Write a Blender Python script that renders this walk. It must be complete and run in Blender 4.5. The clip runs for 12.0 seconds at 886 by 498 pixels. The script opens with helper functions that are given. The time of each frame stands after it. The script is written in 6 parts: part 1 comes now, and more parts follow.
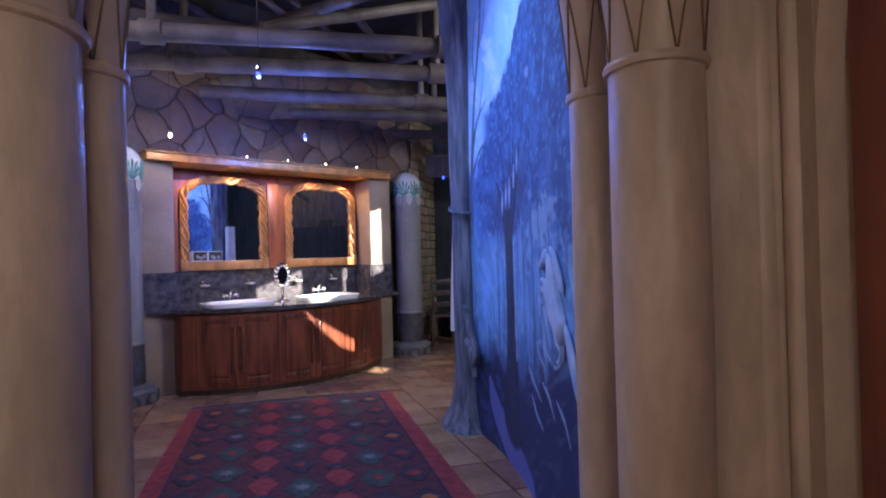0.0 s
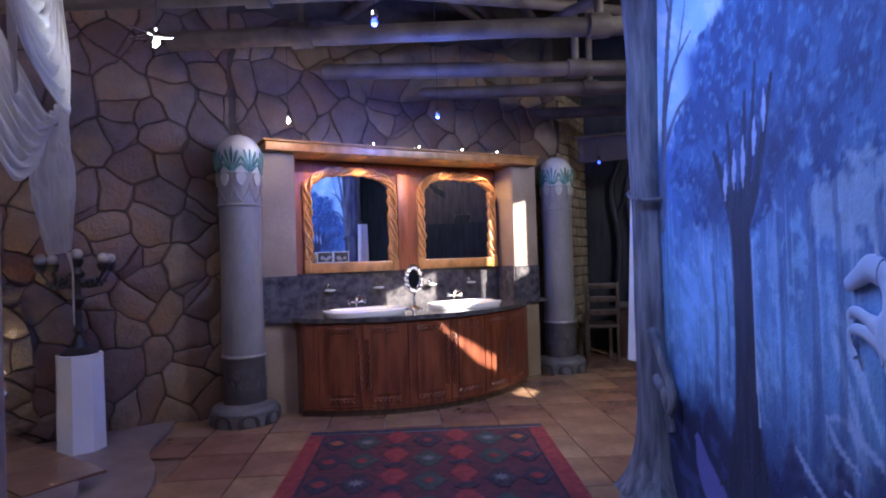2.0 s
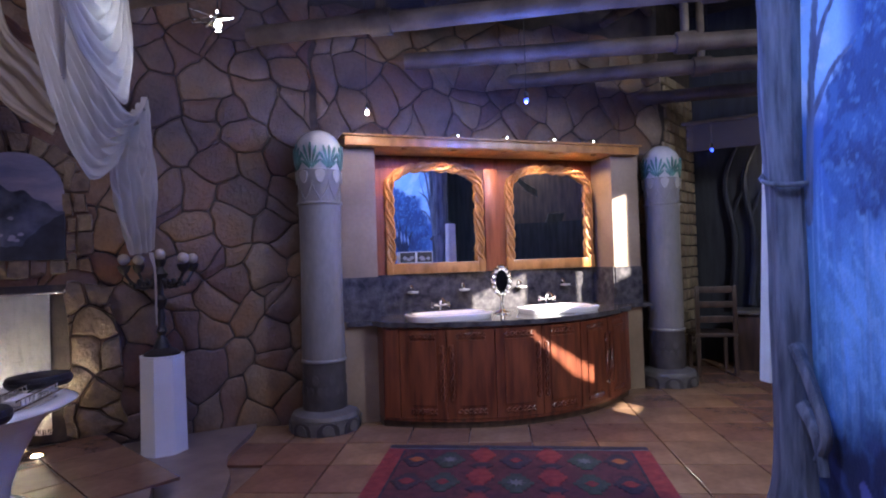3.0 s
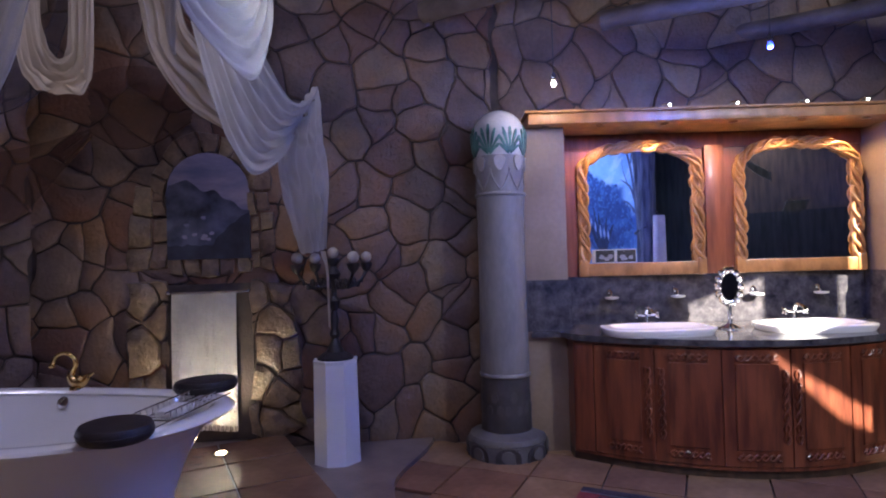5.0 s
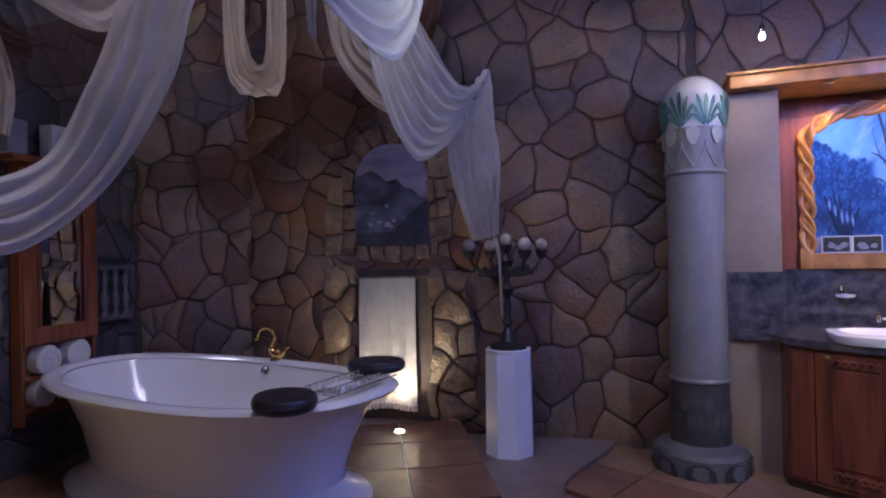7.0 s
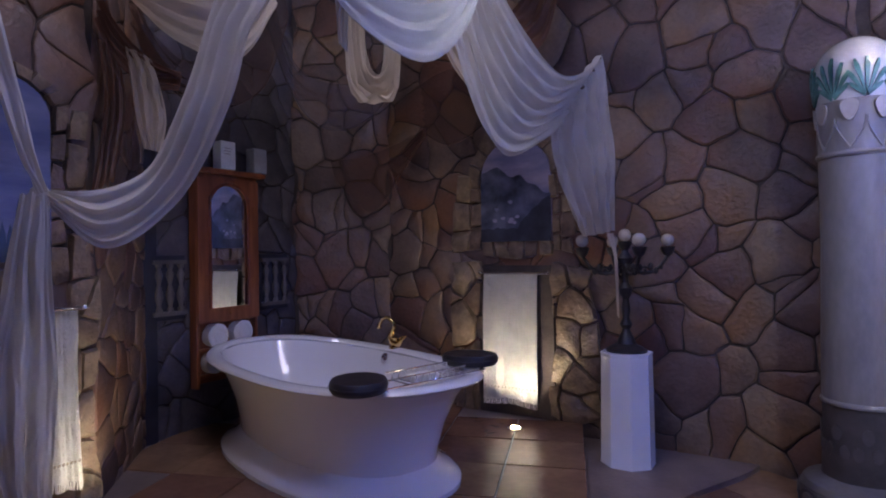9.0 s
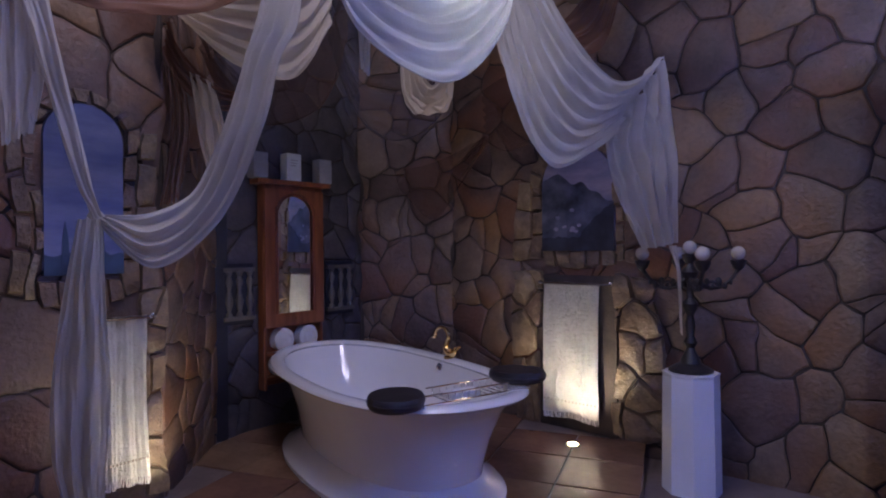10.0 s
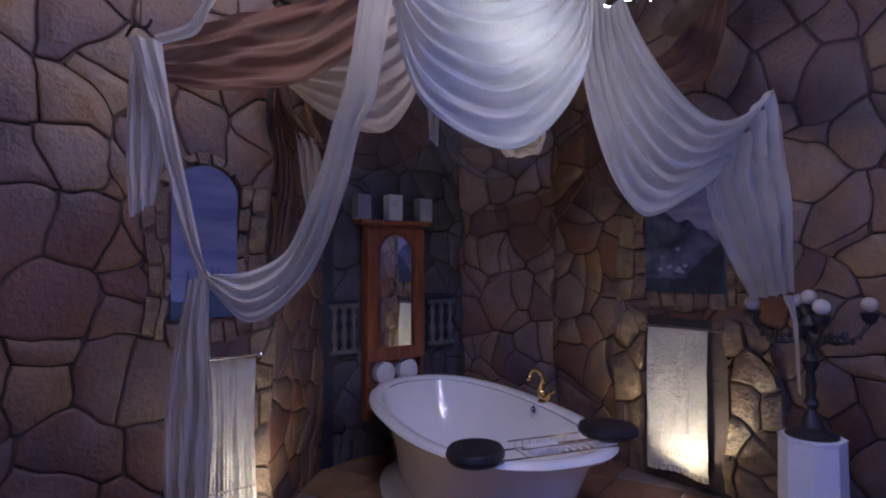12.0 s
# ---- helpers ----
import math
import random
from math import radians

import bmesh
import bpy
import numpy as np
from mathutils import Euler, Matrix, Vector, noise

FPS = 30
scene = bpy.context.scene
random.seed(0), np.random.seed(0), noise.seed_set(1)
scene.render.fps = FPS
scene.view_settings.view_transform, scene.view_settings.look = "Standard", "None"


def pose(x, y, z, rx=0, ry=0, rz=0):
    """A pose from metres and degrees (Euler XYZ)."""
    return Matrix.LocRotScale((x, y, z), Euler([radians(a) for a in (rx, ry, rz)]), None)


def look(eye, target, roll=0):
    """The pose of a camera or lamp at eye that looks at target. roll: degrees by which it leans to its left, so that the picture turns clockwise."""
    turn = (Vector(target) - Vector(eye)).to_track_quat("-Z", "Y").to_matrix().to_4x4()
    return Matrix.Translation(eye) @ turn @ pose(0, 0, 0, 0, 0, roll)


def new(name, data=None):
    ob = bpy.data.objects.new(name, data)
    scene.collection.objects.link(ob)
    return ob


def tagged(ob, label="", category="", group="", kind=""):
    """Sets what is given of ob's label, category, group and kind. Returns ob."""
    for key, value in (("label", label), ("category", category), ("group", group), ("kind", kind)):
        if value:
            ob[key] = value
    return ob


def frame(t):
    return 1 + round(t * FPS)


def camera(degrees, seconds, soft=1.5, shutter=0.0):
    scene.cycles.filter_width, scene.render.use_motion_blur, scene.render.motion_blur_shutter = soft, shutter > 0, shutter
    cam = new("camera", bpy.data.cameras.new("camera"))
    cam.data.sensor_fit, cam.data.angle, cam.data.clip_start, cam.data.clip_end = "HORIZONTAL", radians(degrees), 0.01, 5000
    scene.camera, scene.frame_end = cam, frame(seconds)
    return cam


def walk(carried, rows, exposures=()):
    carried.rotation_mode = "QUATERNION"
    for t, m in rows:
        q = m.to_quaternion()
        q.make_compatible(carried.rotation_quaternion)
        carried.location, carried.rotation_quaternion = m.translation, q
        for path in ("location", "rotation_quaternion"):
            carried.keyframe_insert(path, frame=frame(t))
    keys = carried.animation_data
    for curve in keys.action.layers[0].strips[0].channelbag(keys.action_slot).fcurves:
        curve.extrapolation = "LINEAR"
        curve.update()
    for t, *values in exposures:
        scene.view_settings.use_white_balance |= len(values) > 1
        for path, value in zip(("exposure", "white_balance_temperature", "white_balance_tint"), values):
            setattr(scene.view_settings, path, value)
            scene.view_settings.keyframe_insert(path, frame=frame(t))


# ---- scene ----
cam = camera(74.8, 12.0, soft=2.0)
PATH = [
    (0, (0.386, 0.568, 1.355), (0.133, 2.552, 1.369), -1.5),
    (0.5, (0.316, 0.886, 1.376), (-0.024, 2.857, 1.388), -1.6),
    (1, (0.23, 1.138, 1.38), (-0.211, 3.089, 1.388), -1.6),
    (1.5, (0.116, 1.381, 1.406), (-0.455, 3.298, 1.415), -1.7),
    (2, (0.037, 1.594, 1.396), (-0.667, 3.466, 1.41), -1.7),
    (2.5, (-0.016, 1.794, 1.403), (-0.868, 3.603, 1.422), -1.7),
    (3, (-0.085, 1.984, 1.382), (-1.077, 3.72, 1.41), -1.8),
    (3.2, (-0.114, 2.061, 1.37), (-1.167, 3.761, 1.406), -1.6),
    (4.8, (-0.37, 2.572, 1.445), (-1.852, 3.915, 1.47), -1.0),
    (5, (-0.433, 2.598, 1.417), (-1.952, 3.899, 1.445), -1.6),
    (5.5, (-0.489, 2.721, 1.414), (-2.123, 3.874, 1.447), -1.5),
    (6, (-0.498, 2.783, 1.397), (-2.224, 3.791, 1.435), -1.4),
    (6.5, (-0.488, 2.822, 1.394), (-2.296, 3.675, 1.421), -1.3),
    (7, (-0.469, 2.871, 1.391), (-2.343, 3.568, 1.402), -1.2),
    (7.2, (-0.455, 2.93, 1.397), (-2.356, 3.552, 1.401), -1.1),
    (8.8, (-0.342, 3.377, 1.366), (-2.339, 3.468, 1.382), -0.9),
    (9, (-0.341, 3.444, 1.379), (-2.341, 3.465, 1.389), -0.8),
    (9.5, (-0.354, 3.569, 1.406), (-2.35, 3.438, 1.413), -0.6),
    (10, (-0.384, 3.681, 1.47), (-2.363, 3.392, 1.471), -0.5),
    (10.5, (-0.4, 3.767, 1.531), (-2.352, 3.328, 1.525), -0.4),
    (11, (-0.407, 3.814, 1.578), (-2.331, 3.266, 1.565), -0.3),
    (11.5, (-0.404, 3.85, 1.615), (-2.301, 3.216, 1.604), -0.3),
    (12, (-0.405, 3.877, 1.646), (-2.28, 3.181, 1.701), -0.2),
]
walk(cam, [(t, look(eye, target, roll)) for t, eye, target, roll in PATH])

# ---- world and lights ----
world = bpy.data.worlds.new("world")
scene.world = world
world.use_nodes = True
sky = world.node_tree.nodes.new("ShaderNodeTexSky")
sky.sky_type, sky.sun_disc = "NISHITA", False
sky.sun_elevation, sky.sun_rotation = radians(27), radians(106)
world.node_tree.links.new(sky.outputs[0], world.node_tree.nodes["Background"].inputs[0])
world.node_tree.nodes["Background"].inputs[1].default_value = 0.05
scene.view_settings.exposure = 2.64
LAMP_LEVEL = 0.2125          # share of full power at which the lamps burn beside the sun


def lamp(kind, name, m, energy, colour, **settings):
    data = bpy.data.lights.new(name, kind)
    data.energy, data.color = energy * (1 if kind == "SUN" else LAMP_LEVEL), colour
    for key, value in settings.items():
        if key == "size": data.shadow_soft_size = value
        elif key == "area": data.shape, data.size, data.size_y = "RECTANGLE", value[0], value[1]
        elif key == "cone": data.spot_size, data.spot_blend = radians(value[0]), value[1]
        elif key == "angle": data.angle = radians(value)
    ob = new(name, data)
    ob.matrix_world = m
    return ob


SUN_TO = Vector((-1.80, 6.80, 0.70))          # where the beam lands: the second basin
SUN_WAY = Vector((4.4, -1.25, 2.3)).normalized()
lamp("SUN", "sun", look(SUN_TO + SUN_WAY * 9, SUN_TO), 5.0, (1.0, 0.95, 0.88), angle=0.5)
# area lamps added out of view to fill the east side, hall and tub
lamp("AREA", "added_east_daylight", look((2.50, 5.08, 3.5), (-1.2, 7.0, 0.2)), 120, (0.76, 0.82, 1.0), area=(0.5, 1.0))
lamp("AREA", "added_hall_fill", look((1.14, -1.10, 1.9), (0.50, 2.2, 1.3)), 22, (1.0, 0.89, 0.80), area=(1.2, 1.4))
# hangs below the closed roof, with no skylight behind it
lamp("AREA", "added_overhead_fill", look((-2.15, 3.05, 4.15), (-2.45, 2.3, 0.0)), 56, (0.74, 0.70, 0.98), area=(1.1, 1.1))
lamp("POINT", "dragonfly_glow", pose(-2.285, 3.80, 2.43), 4, (0.80, 0.90, 1.0), size=0.05)
lamp("SPOT", "dragonfly_beam", look((-2.33, 3.78, 2.50), (-2.95, 2.75, 2.95)), 13, (0.74, 0.84, 1.0), size=0.05, cone=(95, 0.9))
lamp("POINT", "warm_pendant_glow", pose(-2.79, 5.58, 2.47), 5, (1.0, 0.85, 0.70), size=0.03)
lamp("POINT", "blue_pendant_glow", pose(-1.25, 4.15, 2.48), 26, (0.16, 0.26, 1.0), size=0.04)
lamp("POINT", "far_blue_pendant_glow", pose(-1.63, 5.99, 2.46), 58, (0.09, 0.19, 1.0), size=0.04)
lamp("SPOT", "mural_spot", look((-0.75, 3.6, 3.6), (0.35, 4.0, 1.2)), 150, (0.30, 0.50, 1.0), size=0.05, cone=(95, 0.8))

# ---- materials ----


def surface(name, a, b, rough=0.6, scale=6.0, grain=60.0, bump=0.15, metal=0.0, rand=0.0, stretch=(1, 1, 1), emit=None, contrast=0.5, clear=0.0, sheen=0.0, veil=0.0, grit=0.14, patch=None):
    """Two colours mixed by broad noise, patches of a third, finer grain over them, and relief."""
    m = bpy.data.materials.new(name)
    m.use_nodes = True
    nodes, links = m.node_tree.nodes, m.node_tree.links
    bsdf = nodes["Principled BSDF"]
    coords = nodes.new("ShaderNodeTexCoord")
    mapping = nodes.new("ShaderNodeMapping")
    mapping.inputs["Scale"].default_value = stretch
    links.new(coords.outputs["Object"], mapping.inputs[0])
    broad, fine = nodes.new("ShaderNodeTexNoise"), nodes.new("ShaderNodeTexNoise")
    for node, size, detail in ((broad, scale, 5), (fine, grain, 4)):
        node.inputs["Scale"].default_value, node.inputs["Detail"].default_value = size, detail
        links.new(mapping.outputs[0], node.inputs["Vector"])
    ramp = nodes.new("ShaderNodeValToRGB")
    ramp.color_ramp.elements[0].position, ramp.color_ramp.elements[1].position = 0.5 - contrast / 2 * 0.6, 0.5 + contrast / 2 * 0.6
    ramp.color_ramp.elements[0].color, ramp.color_ramp.elements[1].color = (*a, 1), (*b, 1)
    links.new(broad.outputs[0], ramp.inputs[0])
    hsv = nodes.new("ShaderNodeHueSaturation")
    spread = nodes.new("ShaderNodeMapRange")
    spread.inputs[3].default_value, spread.inputs[4].default_value = 1 - grit, 1 + grit
    links.new(fine.outputs[0], spread.inputs[0])
    base = ramp.outputs[0]
    if patch:
        wide, cut, stain = nodes.new("ShaderNodeTexNoise"), nodes.new("ShaderNodeMapRange"), nodes.new("ShaderNodeMix")
        wide.inputs["Scale"].default_value, wide.inputs["Detail"].default_value = patch[3], 3
        cut.inputs[1].default_value, cut.inputs[2].default_value, cut.inputs[4].default_value = 0.44, 0.66, patch[4]
        stain.data_type = "RGBA"
        stain.inputs[7].default_value = (*patch[:3], 1)
        links.new(coords.outputs["Object"], wide.inputs["Vector"])
        links.new(wide.outputs[0], cut.inputs[0])
        links.new(cut.outputs[0], stain.inputs[0])
        links.new(base, stain.inputs[6])
        base = stain.outputs[2]
    links.new(base, hsv.inputs["Color"])
    if rand:
        info, vary, mul = nodes.new("ShaderNodeObjectInfo"), nodes.new("ShaderNodeMapRange"), nodes.new("ShaderNodeMath")
        vary.inputs[3].default_value, vary.inputs[4].default_value = 1 - rand, 1 + rand
        mul.operation = "MULTIPLY"
        links.new(info.outputs["Random"], vary.inputs[0])
        links.new(vary.outputs[0], mul.inputs[0])
        links.new(spread.outputs[0], mul.inputs[1])
        links.new(mul.outputs[0], hsv.inputs["Value"])
        tint = nodes.new("ShaderNodeMapRange")
        tint.inputs[3].default_value, tint.inputs[4].default_value = 0.5 - rand * 0.06, 0.5 + rand * 0.06
        links.new(info.outputs["Random"], tint.inputs[0])
        links.new(tint.outputs[0], hsv.inputs["Hue"])
    else:
        links.new(spread.outputs[0], hsv.inputs["Value"])
    links.new(hsv.outputs[0], bsdf.inputs["Base Color"])
    bsdf.inputs["Roughness"].default_value, bsdf.inputs["Metallic"].default_value = rough, metal
    bsdf.inputs["Coat Weight"].default_value, bsdf.inputs["Sheen Weight"].default_value = clear, sheen
    if bump:
        relief = nodes.new("ShaderNodeBump")
        relief.inputs["Strength"].default_value, relief.inputs["Distance"].default_value = bump, 0.01
        both = nodes.new("ShaderNodeMath")
        both.operation = "ADD"
        links.new(broad.outputs[0], both.inputs[0])
        links.new(fine.outputs[0], both.inputs[1])
        links.new(both.outputs[0], relief.inputs["Height"])
        links.new(relief.outputs[0], bsdf.inputs["Normal"])
    if emit:
        bsdf.inputs["Emission Color"].default_value, bsdf.inputs["Emission Strength"].default_value = (*emit[:3], 1), emit[3]
    if veil:
        out, mix, thin = nodes["Material Output"], nodes.new("ShaderNodeMixShader"), nodes.new("ShaderNodeBsdfTranslucent")
        links.new(hsv.outputs[0], thin.inputs[0])
        mix.inputs[0].default_value = veil
        links.new(bsdf.outputs[0], mix.inputs[1])
        links.new(thin.outputs[0], mix.inputs[2])
        links.new(mix.outputs[0], out.inputs[0])
    return m


def sheer(name, a, opacity):
    """Thin cloth that lets light and sight partly through."""
    m = surface(name, a, tuple(c * 0.85 for c in a), 0.9, 5, 260, 0.25, sheen=0.3, veil=0.45)
    nodes, links = m.node_tree.nodes, m.node_tree.links
    out = nodes["Material Output"]
    last = out.inputs[0].links[0].from_socket
    clear, mix = nodes.new("ShaderNodeBsdfTransparent"), nodes.new("ShaderNodeMixShader")
    mix.inputs[0].default_value = opacity
    links.new(clear.outputs[0], mix.inputs[1])
    links.new(last, mix.inputs[2])
    links.new(mix.outputs[0], out.inputs[0])
    return m


M = {
    "stone": surface("painted_stone", (0.078, 0.051, 0.042), (0.178, 0.118, 0.094), 0.52, 5, 38, 0.8, rand=0.32, grit=0.3, contrast=0.75, patch=(0.185, 0.085, 0.040, 2.1, 0.85)),
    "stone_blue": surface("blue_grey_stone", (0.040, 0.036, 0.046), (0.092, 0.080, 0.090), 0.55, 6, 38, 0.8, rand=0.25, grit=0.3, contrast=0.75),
    "frame_stone": surface("rough_stone", (0.10, 0.068, 0.045), (0.25, 0.175, 0.115), 0.42, 13, 45, 1.0, rand=0.22, grit=0.3, contrast=0.8),
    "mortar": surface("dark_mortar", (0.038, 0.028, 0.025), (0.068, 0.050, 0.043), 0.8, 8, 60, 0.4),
    "brick": surface("sand_brick", (0.20, 0.15, 0.10), (0.30, 0.22, 0.14), 0.7, 7, 50, 0.5, rand=0.25),
    "plaster": surface("cream_plaster", (0.215, 0.150, 0.100), (0.310, 0.225, 0.155), 0.6, 2.2, 30, 0.2),
    "arch_plaster": surface("ochre_plaster", (0.30, 0.225, 0.185), (0.54, 0.43, 0.36), 0.40, 4.5, 26, 0.35, stretch=(1, 1, 0.35), contrast=0.95, grit=0.22),
    "column": surface("grey_column_plaster", (0.165, 0.15, 0.145), (0.27, 0.25, 0.24), 0.34, 4.0, 35, 0.3, stretch=(1, 1, 0.4), contrast=0.8, grit=0.2),
    "column_base": surface("dark_base_plaster", (0.036, 0.030, 0.030), (0.068, 0.057, 0.053), 0.55, 7, 40, 0.4),
    "foot_stone": surface("foot_stone", (0.085, 0.074, 0.070), (0.135, 0.120, 0.110), 0.6, 6, 40, 0.3),
    "pale_petal": surface("pale_petal_paint", (0.34, 0.31, 0.285), (0.46, 0.42, 0.39), 0.45, 6, 50, 0.1),
    "green_leaf": surface("green_leaf_paint", (0.018, 0.075, 0.062), (0.13, 0.29, 0.25), 0.3, 14, 60, 0.2),
    "cap": surface("glossy_cap_plaster", (0.50, 0.48, 0.46), (0.62, 0.60, 0.58), 0.22, 4, 40, 0.12, clear=0.6),
    "fringe": surface("towel_fringe", (0.70, 0.66, 0.60), (0.80, 0.76, 0.70), 0.95, 12, 180, 0.6, sheen=0.4),
    "tile": surface("terracotta_tile", (0.155, 0.083, 0.050), (0.275, 0.155, 0.095), 0.22, 3.0, 22, 0.12, rand=0.22, grit=0.2, contrast=0.8),
    "grout": surface("tile_grout", (0.12, 0.075, 0.05), (0.19, 0.12, 0.08), 0.8, 8, 60, 0.2),
    "slab": surface("grey_brown_slab", (0.15, 0.11, 0.10), (0.24, 0.18, 0.15), 0.4, 4, 40, 0.2),
    "enamel": surface("white_enamel", (0.80, 0.78, 0.75), (0.84, 0.82, 0.79), 0.12, 2, 30, 0.0, clear=0.6, grit=0.01),
    "white_paint": surface("white_paint", (0.76, 0.75, 0.74), (0.82, 0.81, 0.80), 0.3, 3, 40, 0.05, grit=0.03),
    "wood_red": surface("red_brown_wood", (0.080, 0.020, 0.011), (0.20, 0.056, 0.026), 0.32, 5, 50, 0.15, stretch=(4, 4, 0.5), clear=0.2),
    "wood_panel": surface("panel_wood", (0.15, 0.040, 0.016), (0.27, 0.082, 0.034), 0.34, 5, 50, 0.12, stretch=(4, 4, 0.5), clear=0.2),
    "wood_honey": surface("honey_wood", (0.30, 0.130, 0.040), (0.50, 0.235, 0.078), 0.33, 6, 60, 0.12, stretch=(2, 2, 1)),
    "granite": surface("dark_granite", (0.012, 0.012, 0.018), (0.13, 0.115, 0.115), 0.12, 14, 60, 0.0, contrast=0.9, grit=0.4),
    "mirror": surface("mirror_glass", (0.90, 0.92, 0.93), (0.90, 0.92, 0.93), 0.01, 2, 10, 0.0, metal=1.0),
    "chrome": surface("chrome", (0.80, 0.80, 0.82), (0.88, 0.88, 0.90), 0.08, 8, 50, 0.0, metal=1.0),
    "gold": surface("polished_brass", (0.75, 0.50, 0.20), (0.85, 0.60, 0.28), 0.15, 8, 50, 0.0, metal=1.0),
    "iron": surface("black_iron", (0.012, 0.011, 0.012), (0.035, 0.03, 0.03), 0.4, 20, 90, 0.3),
    "leather": surface("black_leather", (0.012, 0.010, 0.012), (0.03, 0.025, 0.028), 0.38, 12, 120, 0.3),
    "towel": surface("white_towel", (0.72, 0.69, 0.64), (0.82, 0.79, 0.74), 0.95, 12, 180, 0.9, sheen=0.5),
    "log": surface("weathered_log", (0.075, 0.054, 0.043), (0.165, 0.122, 0.095), 0.6, 4, 40, 0.5, rand=0.12),
    "dark_log": surface("dark_roof_pole", (0.06, 0.04, 0.03), (0.12, 0.08, 0.06), 0.7, 4, 40, 0.5, rand=0.2),
    "thatch": surface("dark_thatch", (0.018, 0.014, 0.012), (0.06, 0.045, 0.035), 0.9, 8, 70, 1.0, stretch=(1, 6, 1)),
    "rug_field": surface("rug_navy_wool", (0.014, 0.014, 0.026), (0.035, 0.024, 0.045), 0.95, 18, 240, 0.6),
    "rug_wine": surface("rug_wine_wool", (0.045, 0.010, 0.020), (0.085, 0.018, 0.030), 0.95, 18, 240, 0.6),
    "rug_red": surface("rug_red_wool", (0.15, 0.016, 0.022), (0.24, 0.032, 0.034), 0.95, 18, 240, 0.6),
    "rug_green": surface("rug_green_wool", (0.018, 0.034, 0.034), (0.036, 0.06, 0.055), 0.95, 18, 240, 0.6),
    "rug_grey": surface("rug_grey_wool", (0.10, 0.11, 0.13), (0.15, 0.16, 0.18), 0.95, 18, 240, 0.6),
    "rug_orange": surface("rug_orange_wool", (0.26, 0.075, 0.02), (0.34, 0.11, 0.03), 0.95, 18, 240, 0.6),
    "mural_mist": surface("mural_mist_paint", (0.10, 0.24, 0.56), (0.26, 0.46, 0.80), 0.75, 3.0, 14, 0.1, stretch=(3, 3, 0.35), contrast=0.8),
    "mural_pale": surface("mural_pale_paint", (0.24, 0.36, 0.62), (0.40, 0.50, 0.74), 0.7, 5, 30, 0.1),
    "bark": surface("sculpted_bark", (0.05, 0.062, 0.10), (0.19, 0.21, 0.28), 0.6, 6, 45, 0.9, stretch=(4, 4, 0.5)),
    "dark_wood": surface("dark_stained_wood", (0.035, 0.02, 0.014), (0.08, 0.045, 0.03), 0.4, 5, 50, 0.2, stretch=(3, 3, 0.5)),
    "door_red": surface("oxblood_door", (0.16, 0.035, 0.02), (0.25, 0.06, 0.03), 0.45, 3, 40, 0.15, stretch=(4, 4, 0.5)),
    "pic_sky": surface("picture_dusk_sky", (0.125, 0.13, 0.225), (0.27, 0.24, 0.33), 0.6, 3, 20, 0.0, stretch=(1, 1, 3)),
    "pic_hill": surface("picture_dark_hills", (0.012, 0.016, 0.035), (0.10, 0.11, 0.17), 0.6, 7, 24, 0.0),
    "pic_near": surface("picture_near_shore", (0.008, 0.009, 0.02), (0.03, 0.035, 0.06), 0.6, 7, 24, 0.0),
    "pic_blue": surface("picture_blue_sky", (0.072, 0.095, 0.22), (0.165, 0.18, 0.32), 0.6, 3, 20, 0.0, stretch=(1, 1, 3)),
    "pic_tree": surface("picture_dark_trees", (0.01, 0.025, 0.06), (0.03, 0.06, 0.13), 0.6, 9, 24, 0.0),
    "band": surface("blue_black_paint", (0.011, 0.012, 0.021), (0.024, 0.025, 0.040), 0.6, 5, 40, 0.2),
    # dark paint with the dimness of the north-east end put into it
    "dim_paint": surface("dim_dark_paint", (0.008, 0.009, 0.014), (0.026, 0.028, 0.036), 0.7, 5, 40, 0.2, stretch=(3, 3, 0.4)),
    "card": surface("grey_card", (0.20, 0.20, 0.24), (0.26, 0.26, 0.30), 0.6, 5, 40, 0.0),
    "pale_card": surface("pale_card", (0.50, 0.53, 0.60), (0.58, 0.60, 0.66), 0.6, 5, 40, 0.0),
    "wood_cab": surface("cabinet_wood", (0.15, 0.045, 0.018), (0.28, 0.095, 0.04), 0.4, 5, 50, 0.15, stretch=(4, 4, 0.5)),
    "cloth_white": sheer("white_voile", (0.64, 0.60, 0.535), 0.80),
    "cloth_cream": sheer("cream_voile", (0.72, 0.62, 0.48), 0.85),
    "cloth_brown": sheer("brown_voile", (0.21, 0.092, 0.052), 0.88),
    "cloth_dark": sheer("smoky_voile", (0.16, 0.13, 0.17), 0.55),
    "cloth_rust": sheer("dark_rust_voile", (0.18, 0.078, 0.052), 0.50),
    "net": surface("brown_line_paint", (0.10, 0.065, 0.04), (0.16, 0.10, 0.065), 0.6, 8, 40, 0.1),
    "leaf_soft": surface("drum_leaf_paint", (0.060, 0.052, 0.050), (0.09, 0.078, 0.074), 0.6, 8, 40, 0.1),
    "bulb_white": surface("white_bulb", (0.9, 0.9, 0.9), (0.9, 0.9, 0.9), 0.3, 2, 9, 0, emit=(0.9, 1.0, 0.85, 3)),
    "bulb_warm": surface("warm_bulb", (0.9, 0.9, 0.9), (0.9, 0.9, 0.9), 0.3, 2, 9, 0, emit=(1.0, 0.86, 0.72, 3)),
    "bulb_blue": surface("blue_bulb", (0.1, 0.1, 0.9), (0.1, 0.1, 0.9), 0.3, 2, 9, 0, emit=(0.02, 0.05, 1.0, 1.3)),
